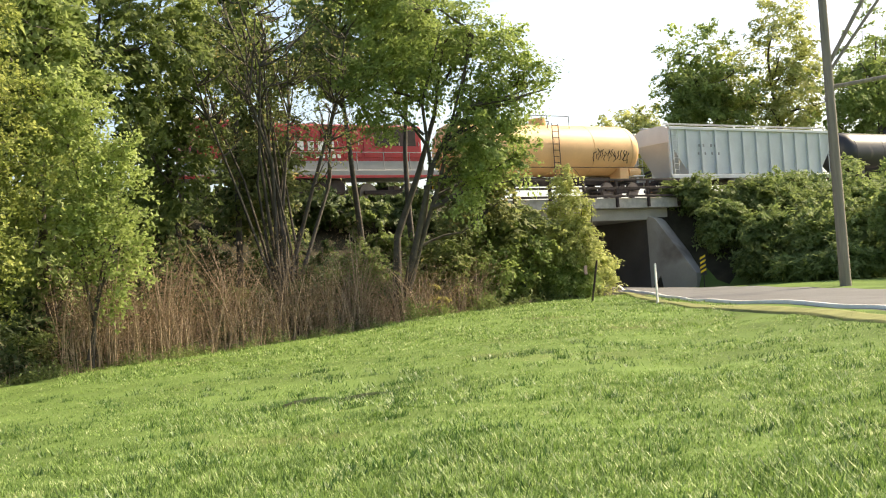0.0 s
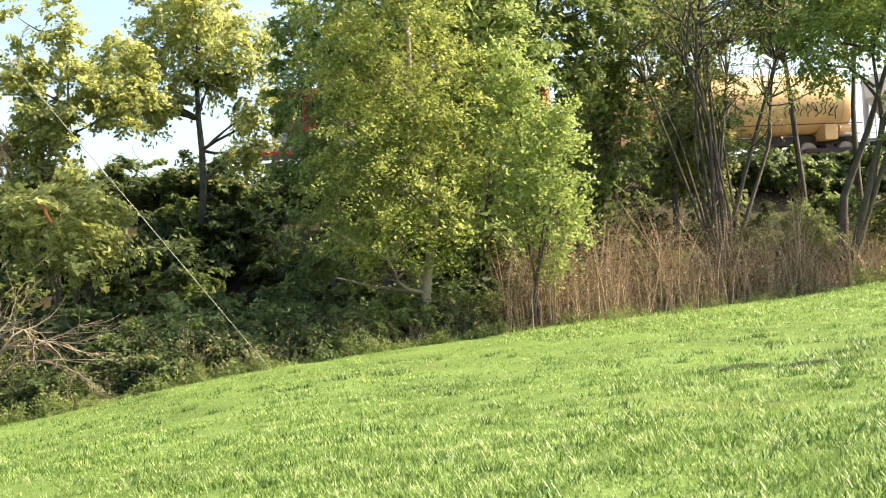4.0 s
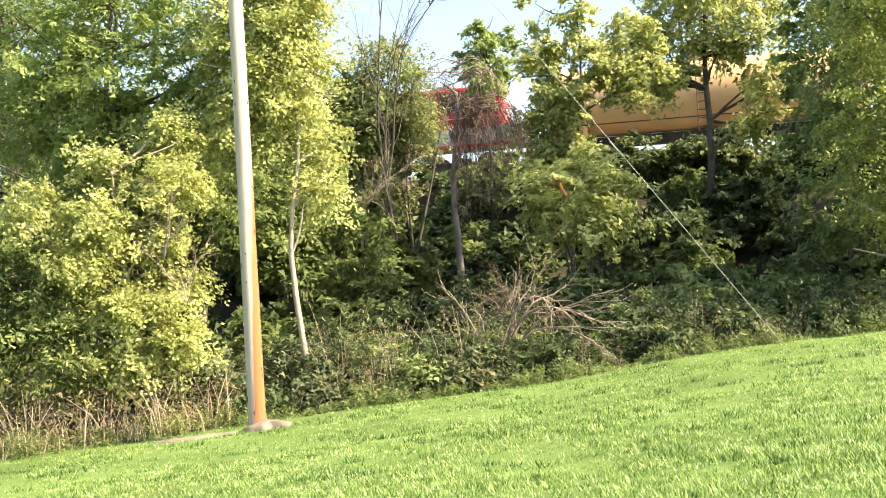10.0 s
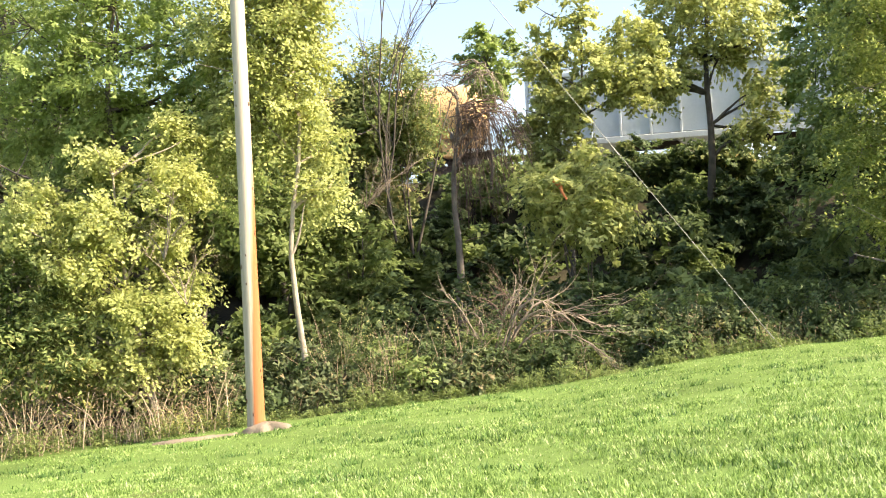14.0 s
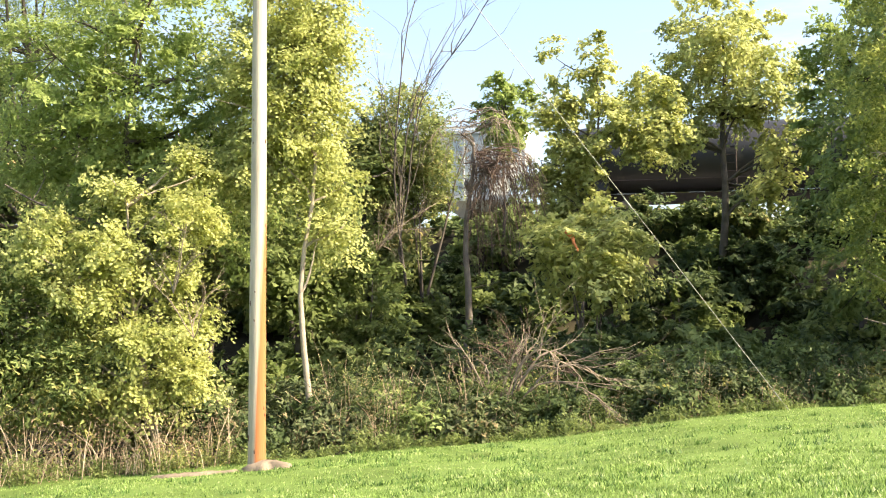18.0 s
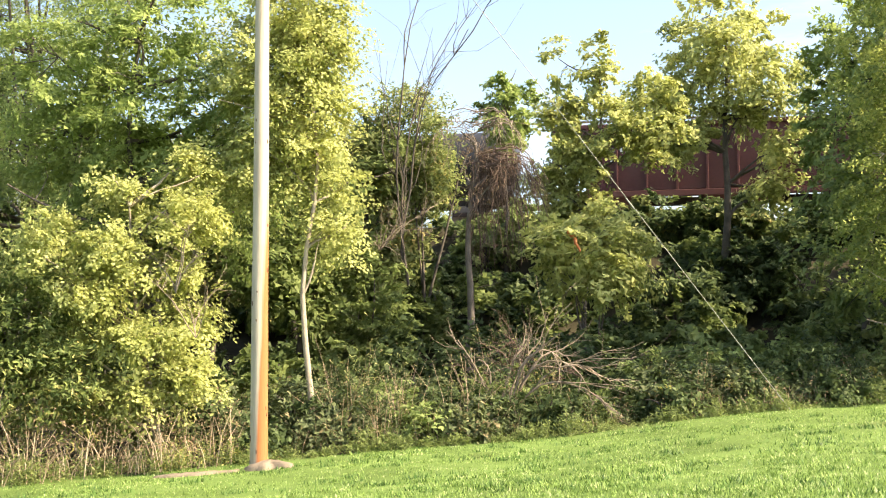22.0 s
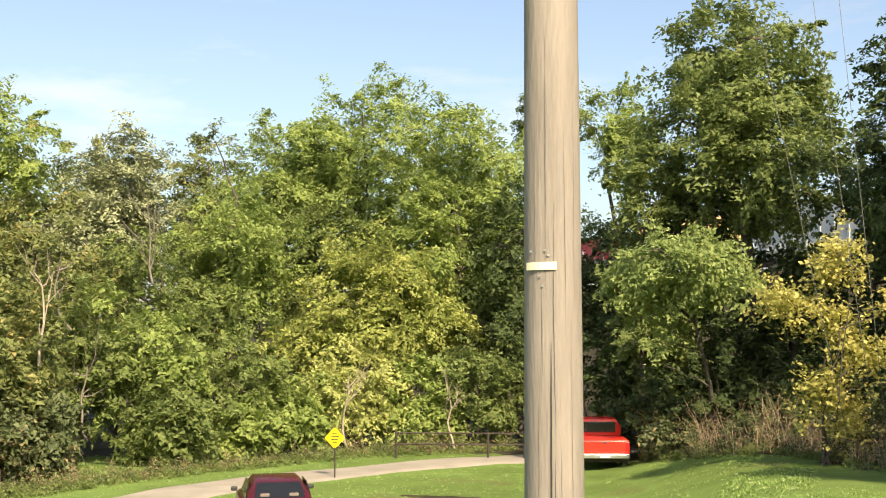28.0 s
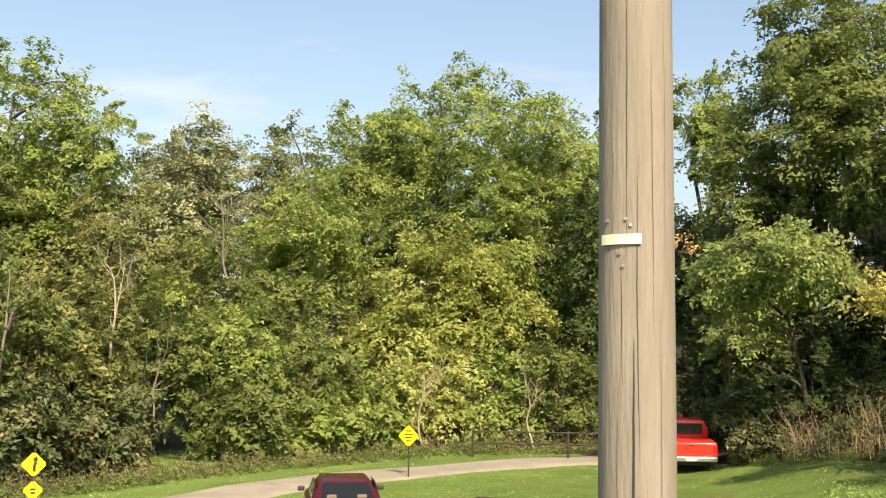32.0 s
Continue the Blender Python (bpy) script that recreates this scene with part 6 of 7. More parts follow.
def pickup(x, y, rz):
    t = thing("pickup_truck", x, y, None, rz, "bright red pickup truck parked on the grass under the trees", "pickup truck")
    bm = bm_new()
    loft(bm, [rounded(0.0, 0.86, 0.48, 1.02, 0, 0.06), rounded(0.05, 0.88, 0.45, 1.05, 0, 0.06), rounded(2.0, 0.88, 0.42, 1.05, 0, 0.06), rounded(3.3, 0.88, 0.4, 1.05, 0, 0.08), rounded(4.6, 0.86, 0.42, 1.0, 0.02, 0.1), rounded(5.0, 0.8, 0.5, 0.9, 0.02, 0.1)])
    smooth_part("body", bm, CAR_RED, t)
    bm = bm_new()
    loft(bm, [rounded(1.95, 0.8, 1.02, 1.62, 0.1, 0.1), rounded(2.2, 0.8, 1.02, 1.68, 0.12, 0.1), rounded(3.0, 0.8, 1.02, 1.67, 0.12, 0.1), rounded(3.7, 0.82, 1.0, 1.08, 0.02, 0.05)])
    smooth_part("cab", bm, CAR_RED, t)
    for pts in ([(1.93, -0.62, 1.16), (1.93, 0.62, 1.16), (1.95, 0.58, 1.54), (1.95, -0.58, 1.54)],):
        bm = bm_new()
        box(bm, 1.91, 1.96, -0.6, 0.6, 1.16, 1.54, 0.02)
        part("rear_window", bm, GLASS, t)
    for s in (-1, 1):
        bm = bm_new()
        box(bm, 2.3, 3.25, s * 0.755 - 0.03, s * 0.755 + 0.03, 1.16, 1.5, 0.02)
        part("side_window", bm, GLASS, t)
        bm = bm_new()
        box(bm, -0.02, 0.08, s * 0.8 - 0.07, s * 0.8 + 0.07, 0.66, 0.98, 0.02)
        part("tail_light", bm, LENS_RED, t, "red tail light")
        bm = bm_new()
        box(bm, 3.1, 3.25, s * 1.0 - 0.12, s * 1.0 + 0.12, 1.1, 1.3, 0.03)
        part("mirror", bm, INK, t)
        for xx in (1.0, 4.1):
            wheel(t, xx, s * 0.78, 0.36, 0.36, 0.24, s)
    bm = bm_new()
    box(bm, -0.015, 0.02, -0.7, 0.7, 0.62, 1.0, 0.015)
    tg = part("tailgate", bm, CAR_RED, t)
    bm = bm_new()
    box(bm, -0.03, -0.01, -0.1, 0.1, 0.93, 0.98, 0.008)
    part("handle", bm, INK, tg)
    bm = bm_new()
    box(bm, -0.16, 0.02, -0.86, 0.86, 0.42, 0.58, 0.03)
    part("bumper", bm, CHROME, t, "grey metal rear bumper")
    bm = bm_new()
    box(bm, -0.175, -0.15, -0.17, 0.17, 0.44, 0.58, 0.01)
    part("number_plate", bm, PAINT_WHITE, t, "plain white plate")
    bm = bm_new()
    box(bm, 0.3, 4.8, -0.7, 0.7, 0.25, 0.5, 0.03)
    part("chassis", bm, STEEL_DARK, t)
    return t


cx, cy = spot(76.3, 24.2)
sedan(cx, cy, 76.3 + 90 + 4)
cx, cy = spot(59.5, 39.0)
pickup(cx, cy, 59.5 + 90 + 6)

# climbing marks and knots on the far pole
rng = np.random.default_rng(77)
for k in range(16):
    a, z = rng.uniform(-2.6, 0.4), rng.uniform(0.4, 7.5)
    rr = 0.155 + (0.1 - 0.155) * z / 13.2
    d = Vector((math.cos(a), math.sin(a), 0))
    bm = bm_new()
    bmesh.ops.create_icosphere(bm, subdivisions=1, radius=1.0, matrix=Matrix.Translation(d * rr + Vector((0, 0, z))) @ Matrix.Diagonal((0.014, 0.014, rng.uniform(0.02, 0.07), 1)))
    part("knot", bm, material("dark_knot", (0.1, 0.05, 0.03), 0.9) if k == 0 else bpy.data.materials["dark_knot"], far_pole)


# ---- train ----
SPEED = 4.1
WHEELS, CARS = [], []


def bogie(car, x, r=0.46, gap=1.0, axles=2, mat=STEEL_DARK):
    bm = bm_new()
    half = gap * (axles - 1)
    for s in (-1, 1):
        box(bm, x - half - 0.35, x + half + 0.35, s * 0.98 - 0.07, s * 0.98 + 0.07, 0.42, 0.62, 0.03)
        box(bm, x - half * 0.5, x + half * 0.5, s * 0.98 - 0.06, s * 0.98 + 0.06, 0.25, 0.45, 0.03)
    box(bm, x - 0.2, x + 0.2, -1.0, 1.0, 0.5, 0.8, 0.02)
    part("bogie_frame", bm, mat, car)
    for k in range(axles):
        bm = bm_new()
        cyl(bm, (0, -0.9, 0), (0, 0.9, 0), 0.08, 0.08, 10)
        for s in (-1, 1):
            cyl(bm, (0, s * 0.68, 0), (0, s * 0.82, 0), r, r, 24)
            cyl(bm, (0, s * 0.64, 0), (0, s * 0.69, 0), r + 0.03, r + 0.03, 24)
        o = part("wheelset", bm, RAIL, car)
        p = (x - half + 2 * gap * k, 0, r)
        o.location = p
        WHEELS.append((o, p, r))


def rail_car(name, x0, label, category):
    t = new(name)
    t.location = (x0, TRACK_Y, RAIL_Z)
    tagged(t, label, category)
    CARS.append((t, x0))
    return t


def ladder(parent, x, y, z0, z1, w, mat, along="x"):
    bm = bm_new()
    for s in (-w / 2, w / 2):
        a = (x + s, y, z0) if along == "x" else (x, y + s, z0)
        cyl(bm, a, (a[0], a[1], z1), 0.025, 0.025, 6)
    z = z0 + 0.2
    while z < z1:
        a, b = ((x - w / 2, y, z), (x + w / 2, y, z)) if along == "x" else ((x, y - w / 2, z), (x, y + w / 2, z))
        cyl(bm, a, b, 0.02, 0.02, 6)
        z += 0.35
    part("ladder", bm, mat, parent)


def coupler(car, x, s):
    bm = bm_new()
    box(bm, min(x, x + s * 0.75), max(x, x + s * 0.75), -0.12, 0.12, 0.72, 0.96, 0.03)
    part("coupler", bm, STEEL_DARK, car)


def white_bars(car, rows, y):
    for x, z, w, h in rows:
        bm = bm_new()
        box(bm, x - w / 2, x + w / 2, y - 0.006, y, z - h / 2, z + h / 2)
        part("lettering_bar", bm, PAINT_WHITE, car)


def locomotive(x0):
    t = rail_car("locomotive", x0, "red diesel locomotive with a grey lower stripe and white lettering", "locomotive")
    n, h0, h1 = 15.0, 4.2, 14.1
    bm = bm_new()
    box(bm, 0.3, n - 0.3, -1.5, 1.5, 1.3, 1.62, 0.04)
    part("frame_sill", bm, SILVER, t, "grey side sill")
    bm = bm_new()
    box(bm, 0.3, n - 0.3, -1.53, -1.5, 1.2, 1.34, 0.01)
    part("sill_line", bm, RED, t)
    bm = bm_new()
    box(bm, h0, h1, -0.95, 0.95, 1.62, 3.98, 0.12)
    part("long_hood", bm, RED, t)
    bm = bm_new()
    box(bm, h0, h1 + 0.01, -0.965, 0.965, 1.62, 2.12, 0.01)
    part("hood_stripe", bm, SILVER, t, "grey lower stripe along the hood")
    bm = bm_new()
    box(bm, 1.5, h0, -1.48, 1.48, 1.62, 4.0, 0.14)
    cab = part("cab", bm, RED, t)
    bm = bm_new()
    box(bm, 1.35, h0 + 0.15, -1.3, 1.3, 4.0, 4.14, 0.06)
    part("cab_roof", bm, PAINT_WHITE, cab, "pale cab roof")
    for x in (1.9, 3.1):
        bm = bm_new()
        box(bm, x, x + 0.75, -1.5, -1.47, 2.8, 3.5, 0.03)
        part("window", bm, GLASS, cab)
    bm = bm_new()
    box(bm, 1.49, h0 + 0.01, -1.495, 1.495, 1.63, 2.12, 0.01)
    part("cab_stripe", bm, SILVER, t, "grey lower stripe along the cab")
    for k in range(8):
        bm = bm_new()
        x = h0 + 0.35 + k * 1.2
        box(bm, x, x + 1.0, -0.985, -0.95, 2.3, 3.65, 0.015)
        d = part("hood_door", bm, RED, t)
        bm = bm_new()
        cyl(bm, (x + 0.9, -1.02, 2.9), (x + 0.9, -1.02, 3.1), 0.02, 0.02, 6)
        part("latch", bm, STEEL, d)
    for x, r in ((6.0, 0.28), (8.2, 0.3), (11.4, 0.6), (12.9, 0.6)):
        bm = bm_new()
        cyl(bm, (x, 0, 3.94), (x, 0, 4.16), r, r * 0.92, 18)
        part("roof_fan", bm, SILVER, t)
    bm = bm_new()
    box(bm, 11.2, 13.7, -0.99, -0.94, 2.9, 3.75, 0.02)
    part("radiator_grille", bm, STEEL_DARK, t)
    bm = bm_new()
    box(bm, 5.6, 9.2, -1.3, 1.3, 0.4, 1.2, 0.12)
    part("fuel_tank", bm, STEEL_DARK, t)
    for x in (3.0, 12.0):
        bogie(t, x, 0.5, 1.25)
    for k in range(10):
        bm = bm_new()
        x = 0.5 + k * (n - 1) / 9
        cyl(bm, (x, -1.47, 1.62), (x, -1.47, 2.5), 0.02, 0.02, 6)
        part("stanchion", bm, SILVER, t)
    bm = bm_new()
    cyl(bm, (4.4, -1.47, 2.5), (n - 0.5, -1.47, 2.5), 0.02, 0.02, 6)
    part("handrail", bm, SILVER, t)
    white_bars(t, [(4.75 + 0.56 * k, 2.86, 0.34, 0.46) for k in range(8) if k != 1], -0.995)
    white_bars(t, [(4.9 + 0.3 * k, 2.36, 0.19, 0.2) for k in range(15) if k != 8], -0.995)
    for z0, z1, w in ((3.3, 3.75, 0.5), (2.55, 2.95, 0.35)):
        bm = bm_new()
        box(bm, h1 - 0.01, h1 + 0.02, -w, w, z0, z1, 0.01)
        part("end_panel", bm, PAINT_WHITE, t, "white panel on the red hood end")
    for s in (-1.35, -0.85):
        bm = bm_new()
        cyl(bm, (n - 0.35, s, 0.6), (n - 0.35, s, 2.5), 0.03, 0.03, 8)
        part("grab_iron", bm, YELLOW, t, "yellow hand rail beside the steps")
    for k in range(4):
        bm = bm_new()
        box(bm, n - 0.75, n - 0.35, -1.4, -0.8, 0.55 + 0.28 * k, 0.59 + 0.28 * k, 0.01)
        part("step", bm, SILVER, t)
    coupler(t, 0.3, -1)
    coupler(t, n - 0.3, 1)


def tank_car(x0, n, mat, label, dome=True, marks=True):
    t = rail_car("tank_car", x0, label, "tank car")
    r, zc = 1.5, 2.85
    bm = bm_new()
    secs = []
    for x, k in ((0.45, 0.3), (0.55, 0.62), (0.75, 0.85), (1.05, 0.97), (1.4, 1.0), (n - 1.4, 1.0), (n - 1.05, 0.97), (n - 0.75, 0.85), (n - 0.55, 0.62), (n - 0.45, 0.3)):
        secs.append([(x, r * k * math.cos(a), zc + r * k * math.sin(a)) for a in [2 * math.pi * j / 36 for j in range(36)]])
    loft(bm, secs)
    for f in bm.faces:
        f.smooth = len(f.verts) == 4
    part("tank", bm, mat, t)
    for x in [1.4 + (n - 2.8) * k / 4 for k in range(5)]:
        bm = bm_new()
        loft(bm, [[(x + d, (r + 0.012) * math.cos(a), zc + (r + 0.012) * math.sin(a)) for a in [2 * math.pi * j / 36 for j in range(36)]] for d in (-0.03, 0.03)])
        part("weld_band", bm, mat, t)
    bm = bm_new()
    box(bm, 0.2, n - 0.2, -0.35, 0.35, 0.85, 1.3, 0.03)
    part("centre_sill", bm, STEEL_DARK, t)
    for x in (2.0, n - 2.0):
        bm = bm_new()
        box(bm, x - 0.35, x + 0.35, -1.25, 1.25, 1.0, 1.75, 0.05)
        part("saddle", bm, mat, t)
        bogie(t, x)
    if dome:
        bm = bm_new()
        cyl(bm, (n / 2, 0, zc + r - 0.05), (n / 2, 0, zc + r + 0.35), 0.5, 0.5, 18)
        part("manway", bm, mat, t)
        bm = bm_new()
        for s in (-0.9, 0.9):
            cyl(bm, (n / 2 - 1.6, s, zc + 1.9), (n / 2 + 1.6, s, zc + 1.9), 0.02, 0.02, 6)
            for d in (-1.6, 0, 1.6):
                cyl(bm, (n / 2 + d, s, zc + 1.2), (n / 2 + d, s, zc + 1.9), 0.02, 0.02, 6)
        part("platform_rail", bm, STEEL_DARK, t)
    ladder(t, n / 2, -1.56, 1.1, 4.2, 0.45, STEEL_DARK)
    bm = bm_new()
    for s in (-1.42, 1.42):
        cyl(bm, (0.4, s, 1.75), (n - 0.4, s, 1.75), 0.025, 0.025, 6)
    part("grab_rail", bm, STEEL_DARK, t)
    for x in (0.5, n - 1.4):
        bm = bm_new()
        box(bm, x, x + 0.9, -1.4, 1.4, 1.22, 1.28, 0.01)
        part("end_platform", bm, PAINT_WHITE if marks else STEEL_DARK, t)
    bm = bm_new()
    cyl(bm, (n - 1.5, -0.95, 1.5), (n - 0.6, -0.95, 1.5), 0.25, 0.25, 14)
    part("air_tank", bm, mat, t)
    if marks:
        rng = np.random.default_rng(4)
        lines = []
        for k in range(14):
            x = n - 4.4 + 0.2 * k
            ztop = zc - 0.15 + rng.normal(0, 0.08)
            pts = []
            for j in range(5):
                zz = ztop - 0.55 * j / 4 * rng.uniform(0.7, 1.2)
                pts.append((x + rng.normal(0, 0.07), -math.sqrt(max(0.1, r * r - (zz - zc) ** 2)) - 0.01, zz))
            lines.append((pts, np.full(5, 0.025)))
        v, f = tubes(lines, 4)
        part("scrawl", np_mesh("scrawl", v, f), INK, t, "black painted scrawl")
    coupler(t, 0.2, -1)
    coupler(t, n - 0.2, 1)


def hopper_car(x0, n, mat, label, ribs=13, seed=0):
    t = rail_car("hopper_car", x0, label, "hopper car")
    z0, z1, e = 1.25, 4.35, 1.7
    bm = bm_new()
    secs = []
    for x, zb in ((0.15, 3.3), (0.2, 3.25), (e, z0 + 0.1), (n - e, z0 + 0.1), (n - 0.2, 3.25), (n - 0.15, 3.3)):
        secs.append([(x, -1.45, zb), (x, 1.45, zb), (x, 1.5, z1 - 0.25), (x, 0.9, z1), (x, -0.9, z1), (x, -1.5, z1 - 0.25)])
    loft(bm, secs)
    part("body", bm, mat, t)
    for k in range(ribs):
        x = 0.3 + (n - 0.6) * k / (ribs - 1)
        zb = z0 if e - 0.3 < x < n - e + 0.3 else 2.2
        for s in (-1, 1):
            bm = bm_new()
            box(bm, x - 0.05, x + 0.05, min(s * 1.46, s * 1.6), max(s * 1.46, s * 1.6), zb, z1 - 0.22, 0.01)
            part("rib", bm, mat, t)
    for s in (-1, 1):
        bm = bm_new()
        box(bm, 0.05, n - 0.05, min(s * 1.45, s * 1.62), max(s * 1.45, s * 1.62), z1 - 0.3, z1 - 0.12, 0.02)
        part("top_rail", bm, mat, t)
        bm = bm_new()
        box(bm, 0.05, n - 0.05, min(s * 1.4, s * 1.62), max(s * 1.4, s * 1.62), z0 - 0.2, z0 + 0.05, 0.02)
        part("side_sill", bm, mat, t)
        for x in (0.12, n - 0.12):
            bm = bm_new()
            box(bm, x - 0.07, x + 0.07, s * 1.5 - 0.07, s * 1.5 + 0.07, z0 - 0.1, z1 - 0.2, 0.01)
            part("corner_post", bm, mat, t)
        ladder(t, 0.55, s * 1.58, 0.7, z1 - 0.2, 0.4, mat)
        ladder(t, n - 0.55, s * 1.58, 0.7, z1 - 0.2, 0.4, mat)
    for k in range(3):
        x = n * (k + 0.5) / 3
        bm = bm_new()
        v = [bm.verts.new(p) for p in ((x - 1.7, -1.2, z0), (x + 1.7, -1.2, z0), (x + 1.7, 1.2, z0), (x - 1.7, 1.2, z0), (x - 0.45, -0.5, 0.35), (x + 0.45, -0.5, 0.35), (x + 0.45, 0.5, 0.35), (x - 0.45, 0.5, 0.35))]
        for q in ((0, 1, 5, 4), (1, 2, 6, 5), (2, 3, 7, 6), (3, 0, 4, 7), (4, 5, 6, 7), (3, 2, 1, 0)):
            bm.faces.new([v[j] for j in q])
        part("outlet", bm, mat, t)
    for k in range(10):
        bm = bm_new()
        x = 0.9 + (n - 1.8) * k / 9
        cyl(bm, (x, 0, z1), (x, 0, z1 + 0.1), 0.35, 0.32, 14)
        part("roof_hatch", bm, mat, t)
    bm = bm_new()
    for s in (-1.0, 1.0):
        box(bm, 0.3, n - 0.3, s - 0.2, s + 0.2, z1 + 0.1, z1 + 0.14)
    part("roof_walk", bm, STEEL, t)
    for x in (1.5, n - 1.5):
        bogie(t, x)
    bm = bm_new()
    box(bm, 0.1, n - 0.1, -0.3, 0.3, 0.8, 1.1, 0.02)
    part("centre_sill", bm, STEEL_DARK, t)
    # car marks as plain bars
    for x, z, w in ((2.7, 3.1, 0.3), (3.05, 3.1, 0.3), (3.75, 3.1, 0.3), (4.1, 3.1, 0.3), (2.6, 2.6, 0.25), (2.9, 2.6, 0.25), (3.2, 2.6, 0.25), (3.8, 2.6, 0.25), (4.1, 2.6, 0.25), (4.4, 2.6, 0.25)):
        bm = bm_new()
        box(bm, x - w / 2 + 0.08, x + w / 2 - 0.08, -1.512, -1.47, z - 0.085, z + 0.085)
        part("lettering_bar", bm, SILVER if mat is HOPPER_GREY else PAINT_WHITE, t)
    coupler(t, 0.1, -1)
    coupler(t, n - 0.1, 1)


locomotive(18.4)
tank_car(33.8, 14.6, PEACH, "faded orange tank car with dark painted scrawl")
hopper_car(49.9, 15.8, HOPPER_GREY, "pale grey covered hopper car with vertical ribs")
tank_car(66.9, 15.0, TANK_BLACK, "dark grimy black tank car", True, False)
hopper_car(83.1, 15.8, MAROON, "dull maroon covered hopper car with vertical ribs")
hopper_car(100.1, 15.8, MAROON, "dull maroon covered hopper car with vertical ribs")

# ---- grass ----
rng = np.random.default_rng(21)


def blades(n, w0, w1, r0, r1, h, wd, ox=0.0, oy=0.0, power=1.0):
    """Bent blades of grass over a stretch of the lawn."""
    w = rng.uniform(w0, w1, n)
    r = r0 + (r1 - r0) * rng.uniform(0, 1, n) ** power
    x, y = ox - r * np.sin(np.radians(w)), oy + r * np.cos(np.radians(w))
    ww = np.degrees(np.arctan2(-x, y))
    keep = (np.hypot(x, y) < np.interp(ww, EDGE_W, EDGE_R) + 0.6)
    # the lane, the road and the bare patches stay free
    d = np.full(n, 9.0)
    for a, b in zip(lane, lane[1:]):
        a, b = np.array(a), np.array(b)
        u = np.clip(((np.stack([x, y], 1) - a) @ (b - a)) / ((b - a) @ (b - a)), 0, 1)
        d = np.minimum(d, np.hypot(*(np.stack([x, y], 1) - a - u[:, None] * (b - a)).T))
    keep &= d > 1.5
    tuft = 0.8 + 0.2 * np.sin(x * 3.1 + 1.9 * np.sin(y * 2.7)) * np.sin(y * 3.7 + 1.3 * np.sin(x * 2.2)) + 0.2 * np.sin(x * 0.9 + y * 0.6)
    keep &= rng.uniform(0, 1, n) < tuft
    x, y = x[keep], y[keep]
    # turf grows in small tufts
    k = len(x) // 9
    pick = rng.integers(0, k, len(x))
    spread = rng.uniform(0.6, 1.6, k)[pick] * wd * 2.2
    x, y = x[pick] + rng.normal(0, 1, len(x)) * spread, y[pick] + rng.normal(0, 1, len(y)) * spread
    tall = rng.uniform(0.55, 1.35, k)[pick]
    n = len(x)
    clump = 0.6 + 0.5 * np.sin(x * 2.3 + 1.7 * np.sin(y * 1.9)) * np.sin(y * 2.1 + x * 0.7)
    hh = h * tall * rng.uniform(0.4, 1.1, n) * (0.6 + 0.55 * clump)
    a = rng.uniform(0, 2 * np.pi, n)
    lean = rng.uniform(0.2, 1.3, n) * hh
    base = np.stack([x, y, gz(x, y) - 0.02], 1)
    side = np.stack([-np.sin(a), np.cos(a), np.zeros(n)], 1) * wd * 0.5
    tip = base + np.stack([np.cos(a) * lean, np.sin(a) * lean, hh], 1)
    v = np.stack([base - side, base + side, tip], 1).reshape(-1, 3)
    return v


parts = [blades(330000, -62, 42, 5.5, 10.5, 0.07, 0.019, power=0.9), blades(330000, -62, 42, 10, 15.5, 0.06, 0.018, power=0.9), blades(340000, -60, 40, 15, 24, 0.05, 0.017, power=0.9), blades(110000, -48, -15, 22, 44, 0.08, 0.035), blades(260000, 38, 100, 8, 26, 0.05, 0.015, power=0.85), blades(170000, 50, 100, 25, 50, 0.055, 0.028)]
v = np.concatenate(parts)
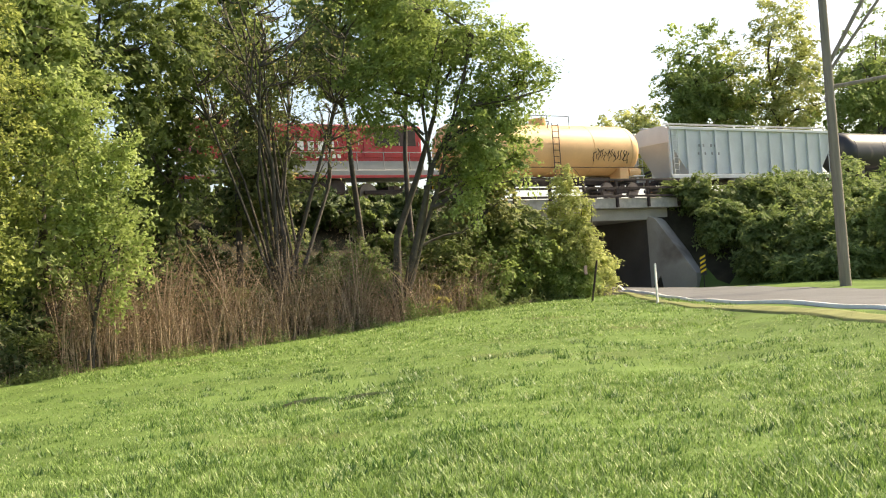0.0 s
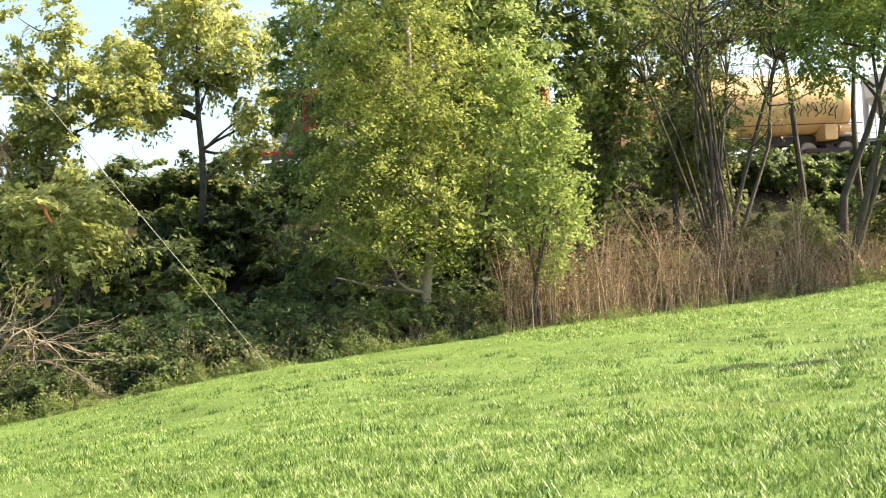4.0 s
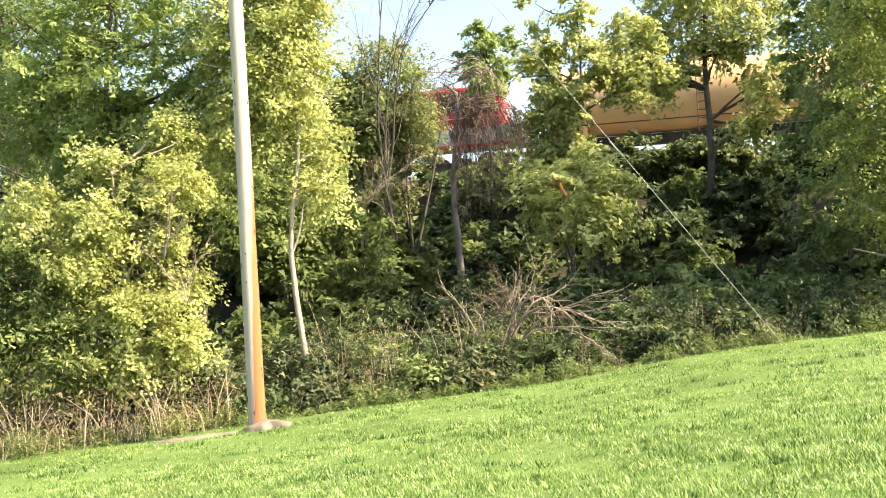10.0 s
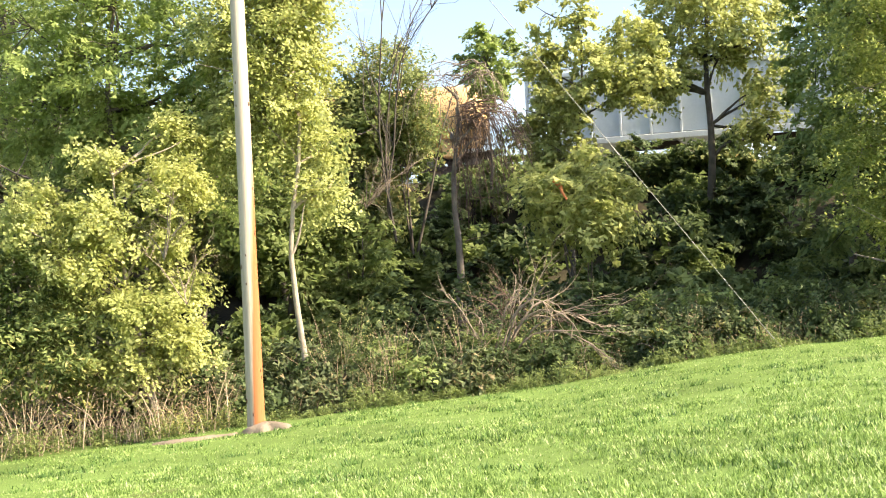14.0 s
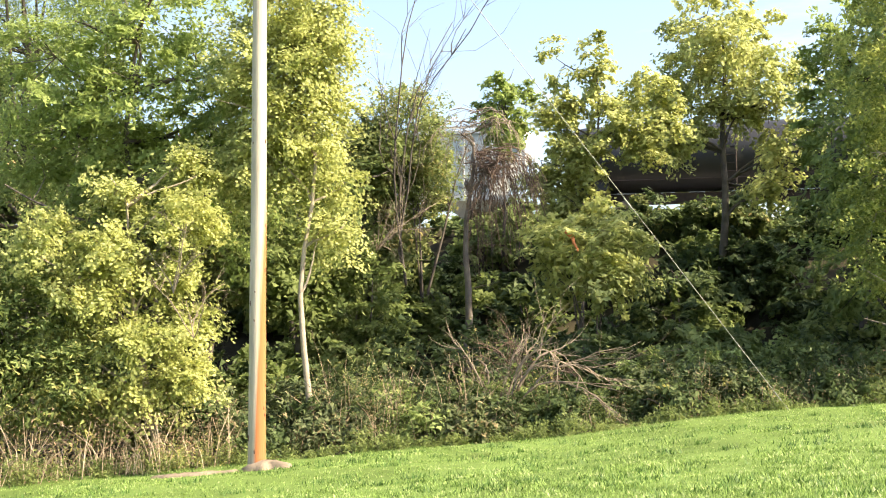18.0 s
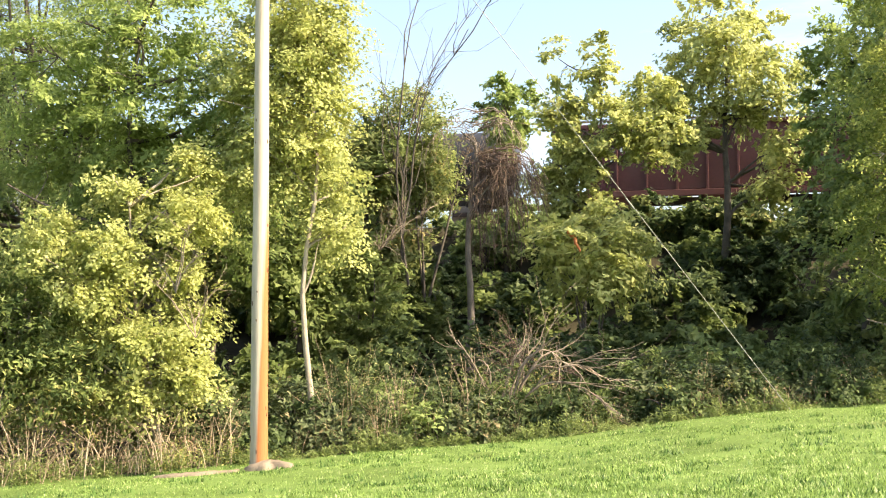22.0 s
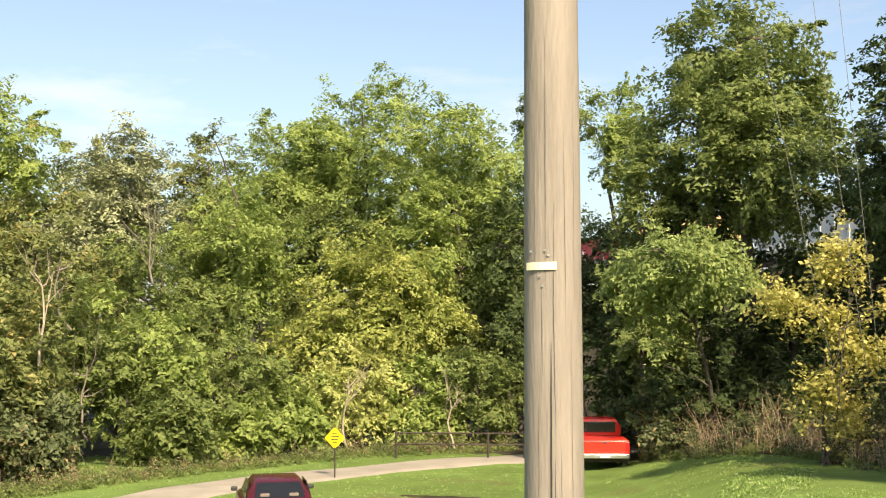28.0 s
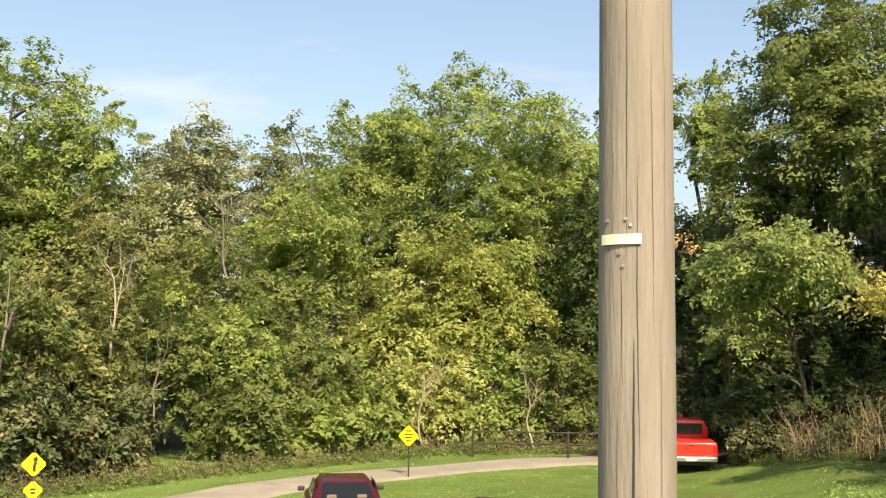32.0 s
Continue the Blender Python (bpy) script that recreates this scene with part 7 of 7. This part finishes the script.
# darker tufts, thickest round the worn scars
tx, ty = [], []
for k in range(900):
    w, r = rng.uniform(-60, 45), 6.2 + 15 * rng.uniform(0, 1) ** 0.9
    m = int(rng.integers(10, 46))
    spread = rng.uniform(0.05, 0.16)
    tx.append(-r * math.sin(radians(w)) + rng.normal(0, spread * 1.3, m))
    ty.append(r * math.cos(radians(w)) + rng.normal(0, spread * 0.8, m))
for sx, sy, m in ((6.6, 13.3, 500), (7.3, 13.0, 420), (5.2, 8.1, 260), (8.4, 13.9, 200)):
    tx.append(sx + rng.normal(0, 0.4, m))
    ty.append(sy + rng.normal(0, 0.16, m))
tx, ty = np.concatenate(tx), np.concatenate(ty)
keep = np.hypot(tx, ty) < np.interp(np.degrees(np.arctan2(-tx, ty)), EDGE_W, EDGE_R)
tx, ty = tx[keep], ty[keep]
m = len(tx)
a = rng.uniform(0, 2 * np.pi, m)
hh = rng.uniform(0.04, 0.115, m)
base = np.stack([tx, ty, gz(tx, ty) - 0.02], 1)
side = np.stack([-np.sin(a), np.cos(a), np.zeros(m)], 1) * 0.01
tip = base + np.stack([np.cos(a) * hh * 0.8, np.sin(a) * hh * 0.8, hh], 1)
tufts = np.stack([base - side, base + side, tip], 1).reshape(-1, 3)
tagged(part("grass_tufts", np_mesh("grass_tufts", tufts, np.arange(len(tufts)).reshape(-1, 3)), TUFT), "darker green tufts standing in the mown grass", "grass", kind="stuff")
gob = tagged(part("grass", np_mesh("grass", v, np.arange(len(v)).reshape(-1, 3)), GRASS), "short bright green mown grass on the lawn", "grass", kind="stuff")


def motions():
    """The train rolls to the left the whole time, its wheels turning."""
    times = [0.0, 0.25] + [1.0 + k for k in range(31)] + [31.75, 32.0]
    for car, x0 in CARS:
        walk(car, [(t, pose(x0 - SPEED * t, TRACK_Y, RAIL_Z)) for t in sorted(times)])
    for o, p, r in WHEELS:
        turn = math.degrees(SPEED / r)
        walk(o, [(t, pose(*p, 0, -turn * t, 0)) for t in [0.15 * k for k in range(214)]])


motions()
